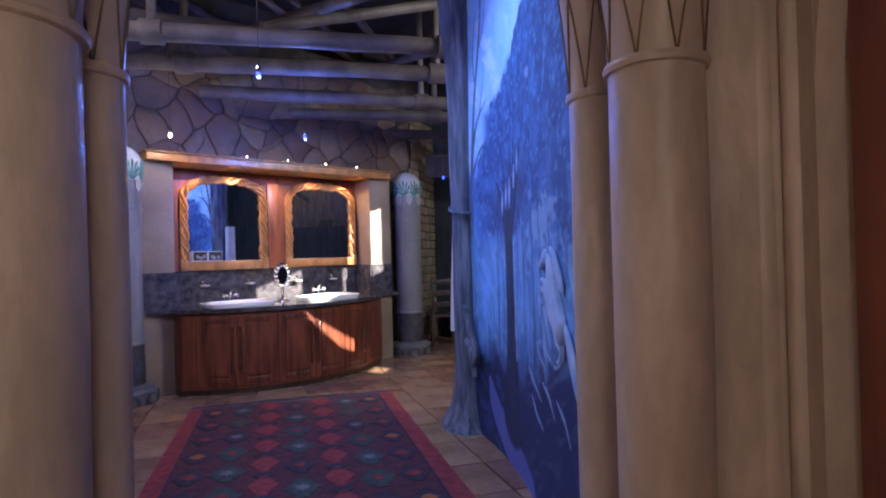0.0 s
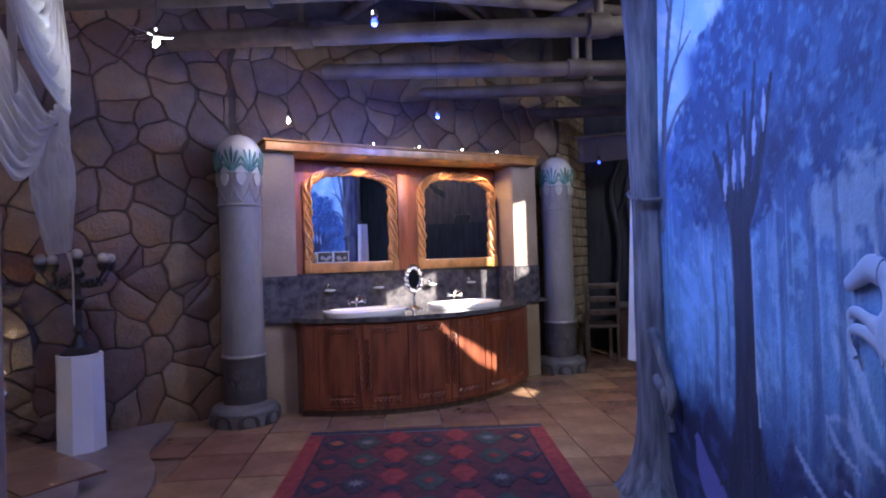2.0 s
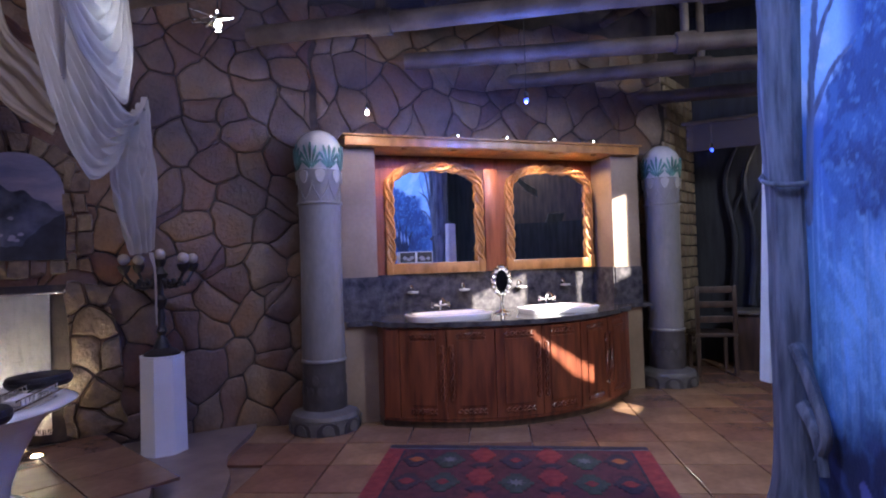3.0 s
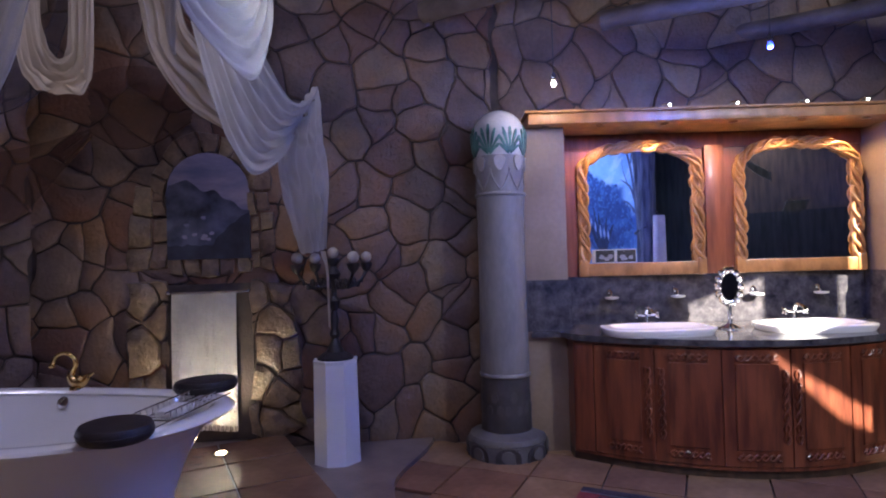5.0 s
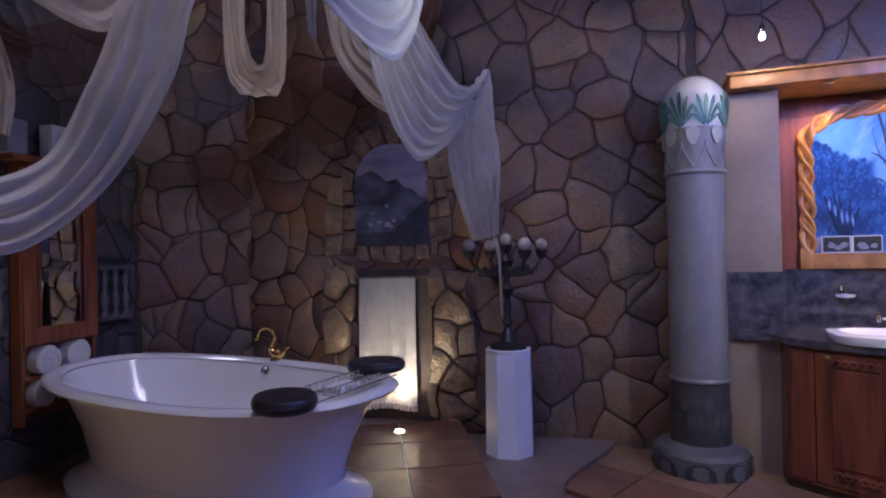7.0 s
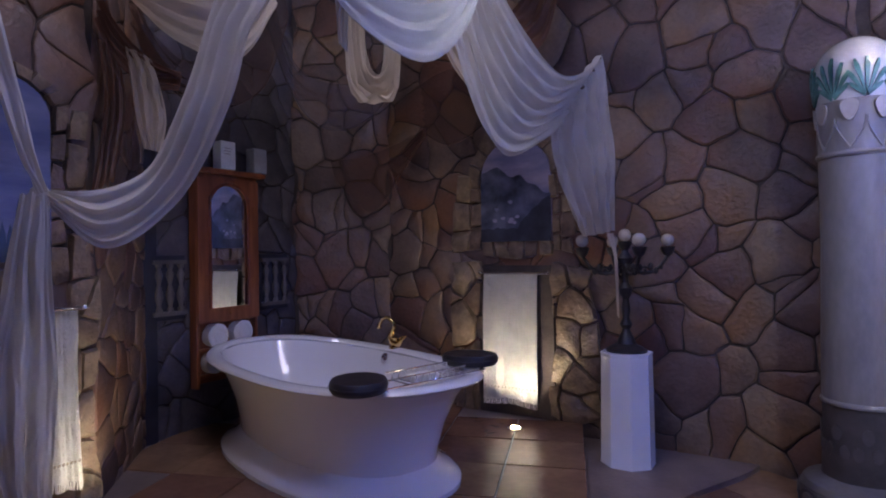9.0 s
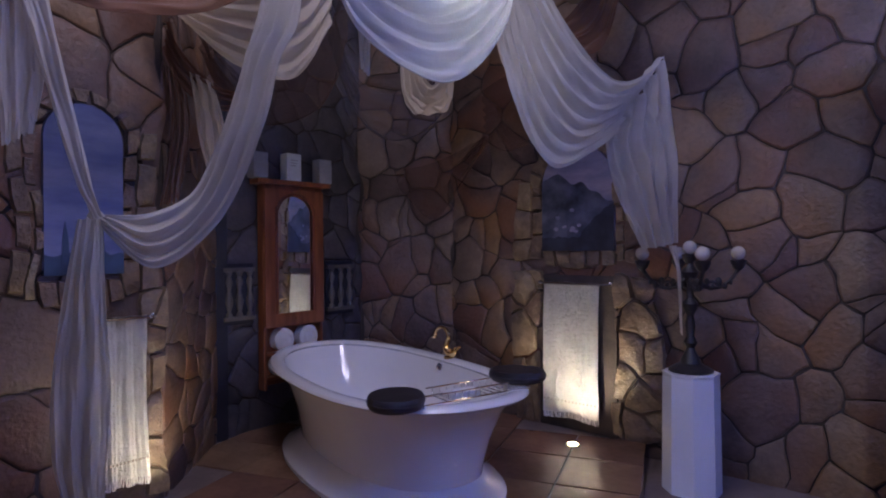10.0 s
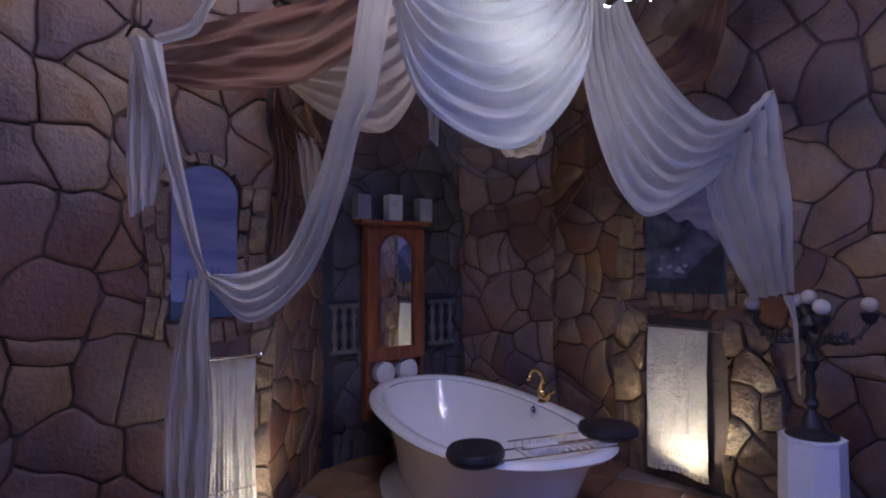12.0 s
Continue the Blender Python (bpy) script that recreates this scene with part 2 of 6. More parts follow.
    "lens_warm": surface("warm_lamp_lens", (0.9, 0.9, 0.9), (0.9, 0.9, 0.9), 0.3, 2, 9, 0, emit=(1.0, 0.72, 0.36, 9)),
    "globe": surface("milk_glass_globe", (0.44, 0.38, 0.31), (0.52, 0.45, 0.37), 0.25, 3, 30, 0.0),
}

# ---- mesh helpers ----


def part(name, bm, material, parent=None, label="", smooth=True, angle=35):
    """Links a bmesh as one mesh object, under a thing or a part."""
    bmesh.ops.recalc_face_normals(bm, faces=bm.faces)
    me = bpy.data.meshes.new(name)
    if smooth:
        for f in bm.faces: f.smooth = True
        for e in bm.edges:
            if len(e.link_faces) == 2 and e.calc_face_angle(0) > radians(angle): e.smooth = False
    bm.to_mesh(me)
    bm.free()
    me.materials.append(material)
    ob = new(name, me)
    if parent: ob.parent = parent
    if label: ob["label"] = label
    return ob


def thing(name, m, label, category, group="", kind=""):
    ob = new(name)
    ob.empty_display_size = 0.1
    ob.matrix_world = m
    return tagged(ob, label, category, group, kind)


def box(c, s, bm=None, bevel=0.0, m=None):
    bm = bm or bmesh.new()
    made = bmesh.ops.create_cube(bm, size=1.0)["verts"]
    bmesh.ops.scale(bm, vec=s, verts=made)
    bmesh.ops.translate(bm, vec=c, verts=made)
    if bevel:
        edges = list({e for v in made for e in v.link_edges})
        made = list({v for f in bmesh.ops.bevel(bm, geom=edges, offset=bevel, segments=2, affect="EDGES", profile=0.6)["faces"] for v in f.verts} | {v for v in made if v.is_valid})
    if m is not None: bmesh.ops.transform(bm, matrix=m, verts=made)
    return bm


def lathe(profile, seg=32, bm=None, c=(0, 0, 0), sx=1.0, sy=1.0, wobble=0.0):
    """Turned shape from (radius, height) pairs."""
    bm = bm or bmesh.new()
    rings = []
    for r, z in profile:
        ring = []
        for k in range(seg):
            a = 2 * math.pi * k / seg
            w = 1 + wobble * noise.noise((math.cos(a) * 2, math.sin(a) * 2, z * 3 + c[0]))
            ring.append(bm.verts.new((c[0] + r * w * sx * math.cos(a), c[1] + r * w * sy * math.sin(a), c[2] + z)))
        rings.append(ring)
    for a, b in zip(rings, rings[1:]):
        for k in range(seg): bm.faces.new((a[k], a[(k + 1) % seg], b[(k + 1) % seg], b[k]))
    if profile[0][0] > 1e-4: bm.faces.new(rings[0][::-1])
    if profile[-1][0] > 1e-4: bm.faces.new(rings[-1])
    return bm


def smooth_line(points, n):
    """Catmull-Rom through the points, n samples."""
    p = [Vector(q) for q in points]
    p = [p[0] * 2 - p[1]] + p + [p[-1] * 2 - p[-2]]
    out, spans = [], len(p) - 3
    for k in range(n):
        t = k / (n - 1) * spans
        i = min(int(t), spans - 1)
        t -= i
        a, b, c, d = p[i:i + 4]
        out.append(0.5 * ((2 * b) + (c - a) * t + (2 * a - 5 * b + 4 * c - d) * t * t + (3 * b - a - 3 * c + d) * t ** 3))
    return out


def tube(points, radii, seg=10, bm=None, n=0, wobble=0.0):
    """Round bar along a line; radii one number or one for each point."""
    bm = bm or bmesh.new()
    if n:
        if isinstance(radii, (list, tuple)):
            src = list(radii)
            radii = [src[min(int(k / (n - 1) * (len(src) - 1)), len(src) - 2)] * (1 - (k / (n - 1) * (len(src) - 1) - min(int(k / (n - 1) * (len(src) - 1)), len(src) - 2))) + src[min(int(k / (n - 1) * (len(src) - 1)), len(src) - 2) + 1] * (k / (n - 1) * (len(src) - 1) - min(int(k / (n - 1) * (len(src) - 1)), len(src) - 2)) for k in range(n)]
        points = smooth_line(points, n)
    points = [Vector(p) for p in points]
    if not isinstance(radii, (list, tuple)): radii = [radii] * len(points)
    side = None
    rings = []
    for i, p in enumerate(points):
        way = (points[min(i + 1, len(points) - 1)] - points[max(i - 1, 0)]).normalized()
        if side is None: side = way.orthogonal().normalized()
        side = (side - way * side.dot(way)).normalized()
        up = way.cross(side)
        ring = []
        for k in range(seg):
            a = 2 * math.pi * k / seg
            r = radii[i] * (1 + wobble * noise.noise(p * 4 + Vector((math.cos(a), math.sin(a), 0))))
            ring.append(bm.verts.new(p + (side * math.cos(a) + up * math.sin(a)) * r))
        rings.append(ring)
    for a, b in zip(rings, rings[1:]):
        for k in range(seg): bm.faces.new((a[k], a[(k + 1) % seg], b[(k + 1) % seg], b[k]))
    bm.faces.new(rings[0][::-1])
    bm.faces.new(rings[-1])
    return bm


def ball(c, r, bm=None, seg=16, squash=1.0):
    prof = [(r * math.sin(math.pi * k / 10), -r * squash * math.cos(math.pi * k / 10)) for k in range(11)]
    prof[0], prof[-1] = (1e-5, prof[0][1]), (1e-5, prof[-1][1])
    return lathe(prof, seg, bm, c)


def slab(outline, z0, z1, bm=None):
    """Upright prism over a plan outline."""
    bm = bm or bmesh.new()
    low, high = [bm.verts.new((x, y, z0)) for x, y in outline], [bm.verts.new((x, y, z1)) for x, y in outline]
    bm.faces.new(low[::-1])
    bm.faces.new(high)
    n = len(outline)
    for k in range(n): bm.faces.new((low[k], low[(k + 1) % n], high[(k + 1) % n], high[k]))
    return bm


def plate(outline, place, depth, bm=None, lift=0.0):
    """A flat piece with thickness: outline of (u, z), place(u, z, out) gives the point."""
    bm = bm or bmesh.new()
    back, front = [bm.verts.new(place(u, z, lift)) for u, z in outline], [bm.verts.new(place(u, z, lift + depth)) for u, z in outline]
    bm.faces.new(front)
    n = len(outline)
    for k in range(n): bm.faces.new((back[k], back[(k + 1) % n], front[(k + 1) % n], front[k]))
    return bm


def rounded(poly, times=1, keep=0.25):
    for _ in range(times):
        out = []
        for a, b in zip(poly, poly[1:] + poly[:1]):
            out += [(a[0] + (b[0] - a[0]) * keep, a[1] + (b[1] - a[1]) * keep), (b[0] + (a[0] - b[0]) * keep, b[1] + (a[1] - b[1]) * keep)]
        poly = out
    return poly


def inset(poly, d):
    """The convex outline drawn in by d, or None where nothing is left."""
    area = sum(a[0] * b[1] - b[0] * a[1] for a, b in zip(poly, poly[1:] + poly[:1])) / 2
    if area < 0: poly = poly[::-1]
    out = poly
    for a, b in zip(poly, poly[1:] + poly[:1]):
        dx, dy = b[0] - a[0], b[1] - a[1]
        size = math.hypot(dx, dy)
        if size < 1e-6: continue
        nx, ny = -dy / size, dx / size
        out = clip(out, nx, ny, nx * (a[0] + nx * d) + ny * (a[1] + ny * d))
        if len(out) < 3: return None
    return out


def clip(poly, nx, ny, c):
    """Keeps the side nx*x + ny*y >= c."""
    out = []
    for a, b in zip(poly, poly[1:] + poly[:1]):
        da, db = nx * a[0] + ny * a[1] - c, nx * b[0] + ny * b[1] - c
        if da >= 0: out.append(a)
        if (da >= 0) != (db >= 0):
            t = da / (da - db)
            out.append((a[0] + (b[0] - a[0]) * t, a[1] + (b[1] - a[1]) * t))
    return out


def crazy_paving(w, z0, z1, size, rng, tall=1.0):
    """Irregular stones of mixed size that fill a wall of that width: outlines of (u, z)."""
    cols, rows = max(1, round(w / size)), max(1, round((z1 - z0) / size / tall))
    sites = []
    for i in range(-1, cols + 1):
        for j in range(rows):
            if rng.random() < 0.10: continue
            sites.append(((i + 0.5 + (j % 2) * 0.45 - 0.22 + rng.uniform(-0.62, 0.62)) * w / cols, z0 + (j + 0.5 + rng.uniform(-0.58, 0.58)) * (z1 - z0) / rows, rng.uniform(-0.30, 0.30) * size * size))
    # cells are drawn in a skewed plane, so that the stones lean and stretch in runs
    cells = []
    lean = lambda u, z: 0.55 * noise.noise((u * 0.9, z * 0.9, w))
    for a in sites:
        k = lean(a[0], a[1])
        poly = [(0, z0), (w, z0), (w, z1), (0, z1)]
        for b in sites:
            if b is a or abs(b[0] - a[0]) > 3 * size or abs(b[1] - a[1]) > 3 * size * tall: continue
            q = (k + lean(b[0], b[1])) / 2
            # squared distance with a cross term q*du*dz
            du, dz = a[0] - b[0], a[1] - b[1]
            nx, ny = du + q * dz, dz + q * du
            mu, mz = (a[0] + b[0]) / 2, (a[1] + b[1]) / 2
            poly = clip(poly, nx, ny, nx * mu + ny * mz - (a[2] - b[2]) / 2)
            if len(poly) < 3: break
        if len(poly) >= 3: cells.append(poly)
    return cells


def on_wall(p0, p1):
    """A function from (u, z, out) to the world, for a wall walked with the room on the right."""
    a, b = Vector((*p0, 0)), Vector((*p1, 0))
    d = (b - a).normalized()
    out = Vector((d.y, -d.x, 0))
    return (lambda u, z, o=0.0: a + d * u + out * o + Vector((0, 0, z))), (b - a).length


def stone(poly, place, parent, rng, material, joint=0.0032, proud=0.013, name="stone", warp=0.085):
    """One stone with bent edges, thin joints and a slightly domed face."""
    fine = []
    for a, b in zip(poly, poly[1:] + poly[:1]):
        steps = max(1, min(5, int(math.hypot(b[0] - a[0], b[1] - a[1]) / 0.055)))
        fine += [(a[0] + (b[0] - a[0]) * k / steps, a[1] + (b[1] - a[1]) * k / steps) for k in range(steps)]
    base = place(0, 0, 0)
    bend = lambda u, z: (u + warp * noise.noise((u * 3.1 + base.x, z * 3.1, base.y)) + 0.25 * warp * noise.noise((u * 9 + base.x, z * 9, 3)), z + warp * noise.noise((u * 3.1, z * 3.1 + base.y, 9 + base.x)) + 0.25 * warp * noise.noise((u * 9, z * 9, 5 + base.x)))
    drawn = inset(poly, joint)
    if not drawn: return
    cu, cz = sum(p[0] for p in drawn) / len(drawn), sum(p[1] for p in drawn) / len(drawn)
    reach = max(math.hypot(u - cu, z - cz) for u, z in fine)
    if reach < 0.035: return
    soft = []
    n = len(fine)
    for k in range(n):
        (pu, pz), (u, z), (nu, nz) = fine[k - 1], fine[k], fine[(k + 1) % n]
        u, z = u * 0.88 + (pu + nu) * 0.06, z * 0.88 + (pz + nz) * 0.06
        size = math.hypot(u - cu, z - cz) or 1
        soft.append(bend(u - (u - cu) / size * joint * 1.2, z - (z - cz) / size * joint * 1.2))
    cu, cz = bend(cu, cz)
    bm = bmesh.new()
    tu, tz = rng.uniform(-0.02, 0.02), rng.uniform(-0.02, 0.02)
    rings = []
    for shrink, out in ((1.0, -0.01), (0.990 - 0.3 * max(0, proud - 0.025), proud * 0.45), (0.968 - 1.2 * max(0, proud - 0.025), proud * 0.80), (0.90 - 1.2 * max(0, proud - 0.025), proud)):
        rings.append([bm.verts.new(place(cu + (u - cu) * shrink, cz + (z - cz) * shrink, out + (tu * (u - cu) + tz * (z - cz) + 0.005 * noise.noise((u * 7, z * 7, cu)) if out > 0 else 0))) for u, z in soft])
    for a, b in zip(rings, rings[1:]):
        for k in range(n): bm.faces.new((a[k], a[(k + 1) % n], b[(k + 1) % n], b[k]))
    top = bm.verts.new(place(cu, cz, proud * 1.1))
    for k in range(n): bm.faces.new((rings[-1][k], rings[-1][(k + 1) % n], top))
    part(name, bm, material, parent, angle=50)


def plain_wall(name, p0, p1, z0, z1, material, label, thick=0.2, opening=None):
    """A wall with thickness, and at most one opening (u0, u1, z0, z1) through it."""
    place, w = on_wall(p0, p1)
    bm = bmesh.new()
    rects = [(0, w, z0, z1)]
    if opening:
        u0, u1, a, b = opening
        rects = [(0, u0, z0, z1), (u1, w, z0, z1), (u0, u1, b, z1)] + ([(u0, u1, z0, a)] if a > z0 else [])
    for u0, u1, a, b in rects:
        vs = [bm.verts.new(place(u, z, o)) for o in (0, -thick) for u, z in ((u0, a), (u1, a), (u1, b), (u0, b))]
        for f in ((0, 1, 2, 3), (7, 6, 5, 4), (0, 4, 5, 1), (1, 5, 6, 2), (2, 6, 7, 3), (3, 7, 4, 0)): bm.faces.new([vs[k] for k in f])
    return tagged(part(name, bm, material, smooth=False), label, "wall", kind="structure")


# ---- structure ----
TOP = 4.3
rng = random.Random(7)
floor_root = tagged(part("floor", box((-1.0, 4.0, -0.06), (9.5, 13.0, 0.10)), M["grout"], smooth=False), "terracotta tiled floor with darker joints", "floor", kind="structure")


def stone_wall(name, p0, p1, size, seed, skip=(), z1=3.7, label="crazy-paved stone wall with dark joints", tall=1.0, material="stone", proud=0.016):
    wall = plain_wall(name, p0, p1, -0.05, TOP, M["mortar"], label)
    place, w = on_wall(p0, p1)
    r = random.Random(seed)
    for poly in crazy_paving(w, 0.0, z1, size, r, tall):
        cu, cz = sum(p[0] for p in poly) / len(poly), sum(p[1] for p in poly) / len(poly)
        if any(u0 < cu < u1 and a < cz < b for u0, u1, a, b in skip): continue
        stone(poly, place, wall, r, M[material], proud=proud * r.uniform(0.8, 1.3))
    return wall


WALL_A, WALL_B, WALL_C, WALL_D, WALL_E = (-1.25, 0.41), (-3.30, 1.70), (-4.20, 1.50), (-5.30, 2.23), (-5.36, 3.05)
WALL_F, WALL_G = (-3.62, 5.87), (-1.14, 8.76)
stone_wall("wall_south", WALL_A, WALL_B, 0.27, 11, skip=[(1.86, 2.21, 1.36, 2.20)])
stone_wall("wall_alcove", WALL_B, WALL_C, 0.20, 12)
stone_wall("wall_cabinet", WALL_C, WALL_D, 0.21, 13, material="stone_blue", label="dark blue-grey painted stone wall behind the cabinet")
stone_wall("wall_corner", WALL_D, WALL_E, 0.22, 14)
stone_wall("wall_west", WALL_E, WALL_F, 0.25, 15, skip=[(0.92, 1.45, 1.42, 2.18)], tall=0.88)
stone_wall("wall_vanity", WALL_F, WALL_G, 0.27, 16, skip=[(0.2, 3.6, 0.0, 2.2)])
plain_wall("wall_passage", WALL_G, (-0.95, 9.9), -0.05, TOP, M["mortar"], "dark passage wall with sandy bricks")
plain_wall("wall_north", (-0.95, 9.9), (2.6, 9.9), -0.05, TOP, M["dim_paint"], "dark painted passage end wall")
# the east opening is added out of view, so sun reaches the vanity
plain_wall("wall_east", (2.6, 9.9), (2.6, 2.3), -0.05, TOP, M["dim_paint"], "near-black wall, dimness put into its colour, with an added high opening", opening=(2.90, 4.96, 1.97, 4.18))
plain_wall("wall_arch_right", (2.6, 2.42), (0.86, 2.42), -0.05, TOP, M["arch_plaster"], "ochre plaster wall beside the arch")
plain_wall("wall_arch_left", (-0.906, 1.824), (-1.436, 0.484), -0.05, TOP, M["arch_plaster"], "ochre plaster wall beside the arch")
plain_wall("wall_hall_left", (-1.25, -2.0), (-1.25, 0.41), -0.05, TOP, M["arch_plaster"], "ochre plaster hall wall")
plain_wall("wall_hall_back", (1.12, -2.0), (-1.25, -2.0), -0.05, TOP, M["arch_plaster"], "ochre plaster hall wall")
# out of view; its opening is added to seat the hall fill lamp
plain_wall("wall_hall_side", (1.12, 0.50), (1.12, -2.0), -0.05, TOP, M["arch_plaster"], "unseen ochre plaster hall wall with an opening added for the fill lamp", opening=(1.00, 2.20, 1.2, 2.6))
plain_wall("wall_hall_right", (1.12, 2.22), (1.12, 0.50), -0.05, TOP, M["arch_plaster"], "ochre plaster hall wall with an arched doorway", opening=(0.13, 1.24, -0.05, 2.35))
roof = box((-1.4, 4.0, TOP + 0.1), (9.0, 13.0, 0.2))
tagged(part("ceiling", roof, M["thatch"], smooth=False), "dark thatched roof lining", "ceiling", kind="structure")

# mask added in the east opening; its gaps are cut to place the sunlight
shutter = thing("shutter", pose(2.70, 6.1, 3.05), "added unseen board mask with gaps that shape the sun patches", "shutter")
for k in range(90):
    z = 1.95 + 0.025 * k + 0.0125
    gaps = []
    # a slanting split, narrow at its upper end
    split = [y for y in [5.08 + 0.01 * q for q in range(64)] if abs(z - float(np.interp(y, (5.08, 5.25, 5.47, 5.70), (3.12, 2.90, 2.675, 2.525)))) < float(np.interp(y, (5.08, 5.25, 5.45, 5.70), (0.02, 0.045, 0.08, 0.07)))]
    if split: gaps.append(((split[0] + split[-1]) / 2, (split[-1] - split[0]) / 2 + 0.005))
    if 3.17 < z < 3.78: gaps.append((5.62, 0.36))
    if 3.24 < z < 4.18: gaps.append((6.64, 0.11))
    if 1.96 < z < 2.12: gaps.append((6.02 + (z - 2.0) * 0.4, 0.16))
    y = 4.92
    for mid, half in sorted(gaps) + [(7.02, 0.0)]:
        if mid - half > y: part("mask_strip", box((0.0, (y + mid - half) / 2 - 6.1, z - 3.05), (0.02, mid - half - y, 0.0252)), M["dark_wood"], shutter, smooth=False)
        y = mid + half

# blocker added outside: hides the sky from the mirror, lets the sun pass
tagged(part("sky_blocker", box((6.0, 6.1, 1.7), (0.2, 9.0, 3.5)), M["dim_paint"], smooth=False), "unseen dark blocker outside, added to hide bright sky from the mirror", "wall", kind="structure")

# floor tiles, laid askew to the vanity
TILE, JOINT = 0.46, 0.010
tile_mesh = bpy.data.meshes.new("tile")
bm = box((0, 0, 0), (TILE - JOINT, TILE - JOINT, 0.02), bevel=0.004)
bm.to_mesh(tile_mesh)
bm.free()
tile_mesh.materials.append(M["tile"])


def inside(x, y, poly):
    hit = False
    for (ax, ay), (bx, by) in zip(poly, poly[1:] + poly[:1]):
        if (ay > y) != (by > y) and x < (bx - ax) * (y - ay) / (by - ay) + ax: hit = not hit
    return hit


ROOM = [(-1.25, 0.41), WALL_B, WALL_C, WALL_D, WALL_E, WALL_F, WALL_G, (-0.95, 9.9), (2.6, 9.9), (2.6, 2.42), (1.12, 2.42), (1.12, -2.0), (-1.25, -2.0)]
STEP_EDGE = [(-4.75, 4.15), (-4.35, 4.34), (-4.03, 4.36), (-3.60, 4.26), (-3.26, 4.06), (-2.85, 3.70), (-2.50, 3.10), (-2.35, 2.40), (-2.48, 1.10)]
SLAB_EDGE = [(-4.05, 5.45), (-3.90, 5.42), (-3.72, 5.20), (-3.42, 4.72), (-3.10, 4.47), (-2.75, 4.05), (-2.45, 3.40), (-2.18, 2.6), (-2.2, 1.00)]
step_line = [(p.x, p.y) for p in smooth_line([(*p, 0) for p in STEP_EDGE], 40)]
slab_line = [(p.x, p.y) for p in smooth_line([(*p, 0) for p in SLAB_EDGE], 40)]
STEP = step_line + [(-3.30, 1.62), WALL_C, (-5.4, 2.23), (-5.45, 3.05)]
SLAB = slab_line + [(-3.30, 1.62), WALL_C, (-5.4, 2.23), (-5.45, 3.05), (-4.55, 4.5)]
tagged(part("low_step", slab(SLAB, -0.02, 0.045), M["slab"], smooth=False), "low curved grey-brown stone step", "step", kind="structure")
platform = tagged(part("tub_platform", slab(STEP, 0.0, 0.135), M["slab"], smooth=False), "curved raised platform under the bathtub", "platform", kind="structure")


def lay(parent, angle, z, area, avoid, x0, y0, reach):
    turn = pose(x0, y0, z, 0, 0, angle)
    for i in range(-reach, reach + 1):
        for j in range(-reach, reach + 1):
            p = turn @ Vector((i * TILE, j * TILE, 0))
            if not inside(p.x, p.y, area) or (avoid and inside(p.x, p.y, avoid)): continue
            t = new("tile", tile_mesh)
            t.parent = parent
            t.matrix_world = pose(p.x, p.y, z + rng.uniform(-0.0012, 0.0012), 0, 0, angle)


step_inner = [(x * 0.94 + -4.2 * 0.06, y * 0.94 + 2.8 * 0.06) for x, y in STEP]
# ---- columns ----


def carved_column(x, y, turn, label, r=0.172):
    """A plaster column with a rounded cap of leaves and a darker carved base."""
    c = thing("column", pose(x, y, 0, 0, 0, turn), label, "column", "columns beside the vanity")
    part("shaft", lathe([(r * 0.98, 0.56), (r * 1.02, 0.60), (r, 0.9), (r * 0.97, 1.4), (r, 1.86)], 40, wobble=0.015), M["column"], c)
    part("lower_band", lathe([(r * 1.04, 0.17), (r * 1.02, 0.3), (r * 1.0, 0.57)], 40, wobble=0.02), M["column_base"], c, "dark painted lower drum")
    for z in (0.575, 1.85):
        part("ring", lathe([(r * 0.9, z - 0.016), (r * 1.05, z - 0.012), (r * 1.075, z), (r * 1.05, z + 0.012), (r * 0.9, z + 0.016)], 40), M["column"], c)
    cap = [(r * 0.98, 1.86), (r * 1.0, 2.0), (r * 1.04, 2.12), (r * 1.10, 2.20), (r * 1.13, 2.27)] + [(r * 1.13 * math.cos(a), 2.27 + r * 1.12 * math.sin(a)) for a in [k * math.pi / 2 / 10 for k in range(1, 10)]] + [(1e-4, 2.27 + r * 1.12)]
    part("cap", lathe(cap[2:], 40), M["cap"], c, "glossy rounded cap")
    part("neck_band", lathe(cap[:3], 40), M["column"], c, "grey neck under the cap")
    def skin_radius(z):
        if z > 2.27: return r * 1.13 * math.sqrt(max(0.0, 1 - ((z - 2.27) / (r * 1.12)) ** 2))
        return float(np.interp(z, [1.86, 2.0, 2.12, 2.20, 2.27], [r * 0.98, r, r * 1.04, r * 1.10, r * 1.13]))
    for k in range(8):
        a = 2 * math.pi * k / 8
        def wrap(u, z, o, a=a):
            b, rad = a + u / r, skin_radius(z) + o
            return Vector((rad * math.cos(b), rad * math.sin(b), z))
        drop = [(0.036 * math.sin(t) * (1.0 + 0.25 * math.cos(t)), 2.075 + 0.052 * math.cos(t) * (0.8 if math.cos(t) > 0 else 1.25)) for t in [2 * math.pi * i / 16 for i in range(16)]]
        part("petal", plate(drop, wrap, 0.012, lift=0.002), M["pale_petal"], c, "pale drop-shaped petal" if k == 0 else "")
        for s in (-1, 1):
            part("net_line", tube([wrap(s * 0.067 * math.sin(t * math.pi / 2), 1.875 + 0.155 * t, 0.002) for t in (0, 0.2, 0.4, 0.6, 0.8, 1.0)], 0.0050, 6), M["column"], c)
        def fan(u, v, o, a=a): return wrap(u + math.pi / 8 * r, 2.115 + v, o)
        leaf = bmesh.new()
        for f in range(-3, 4):
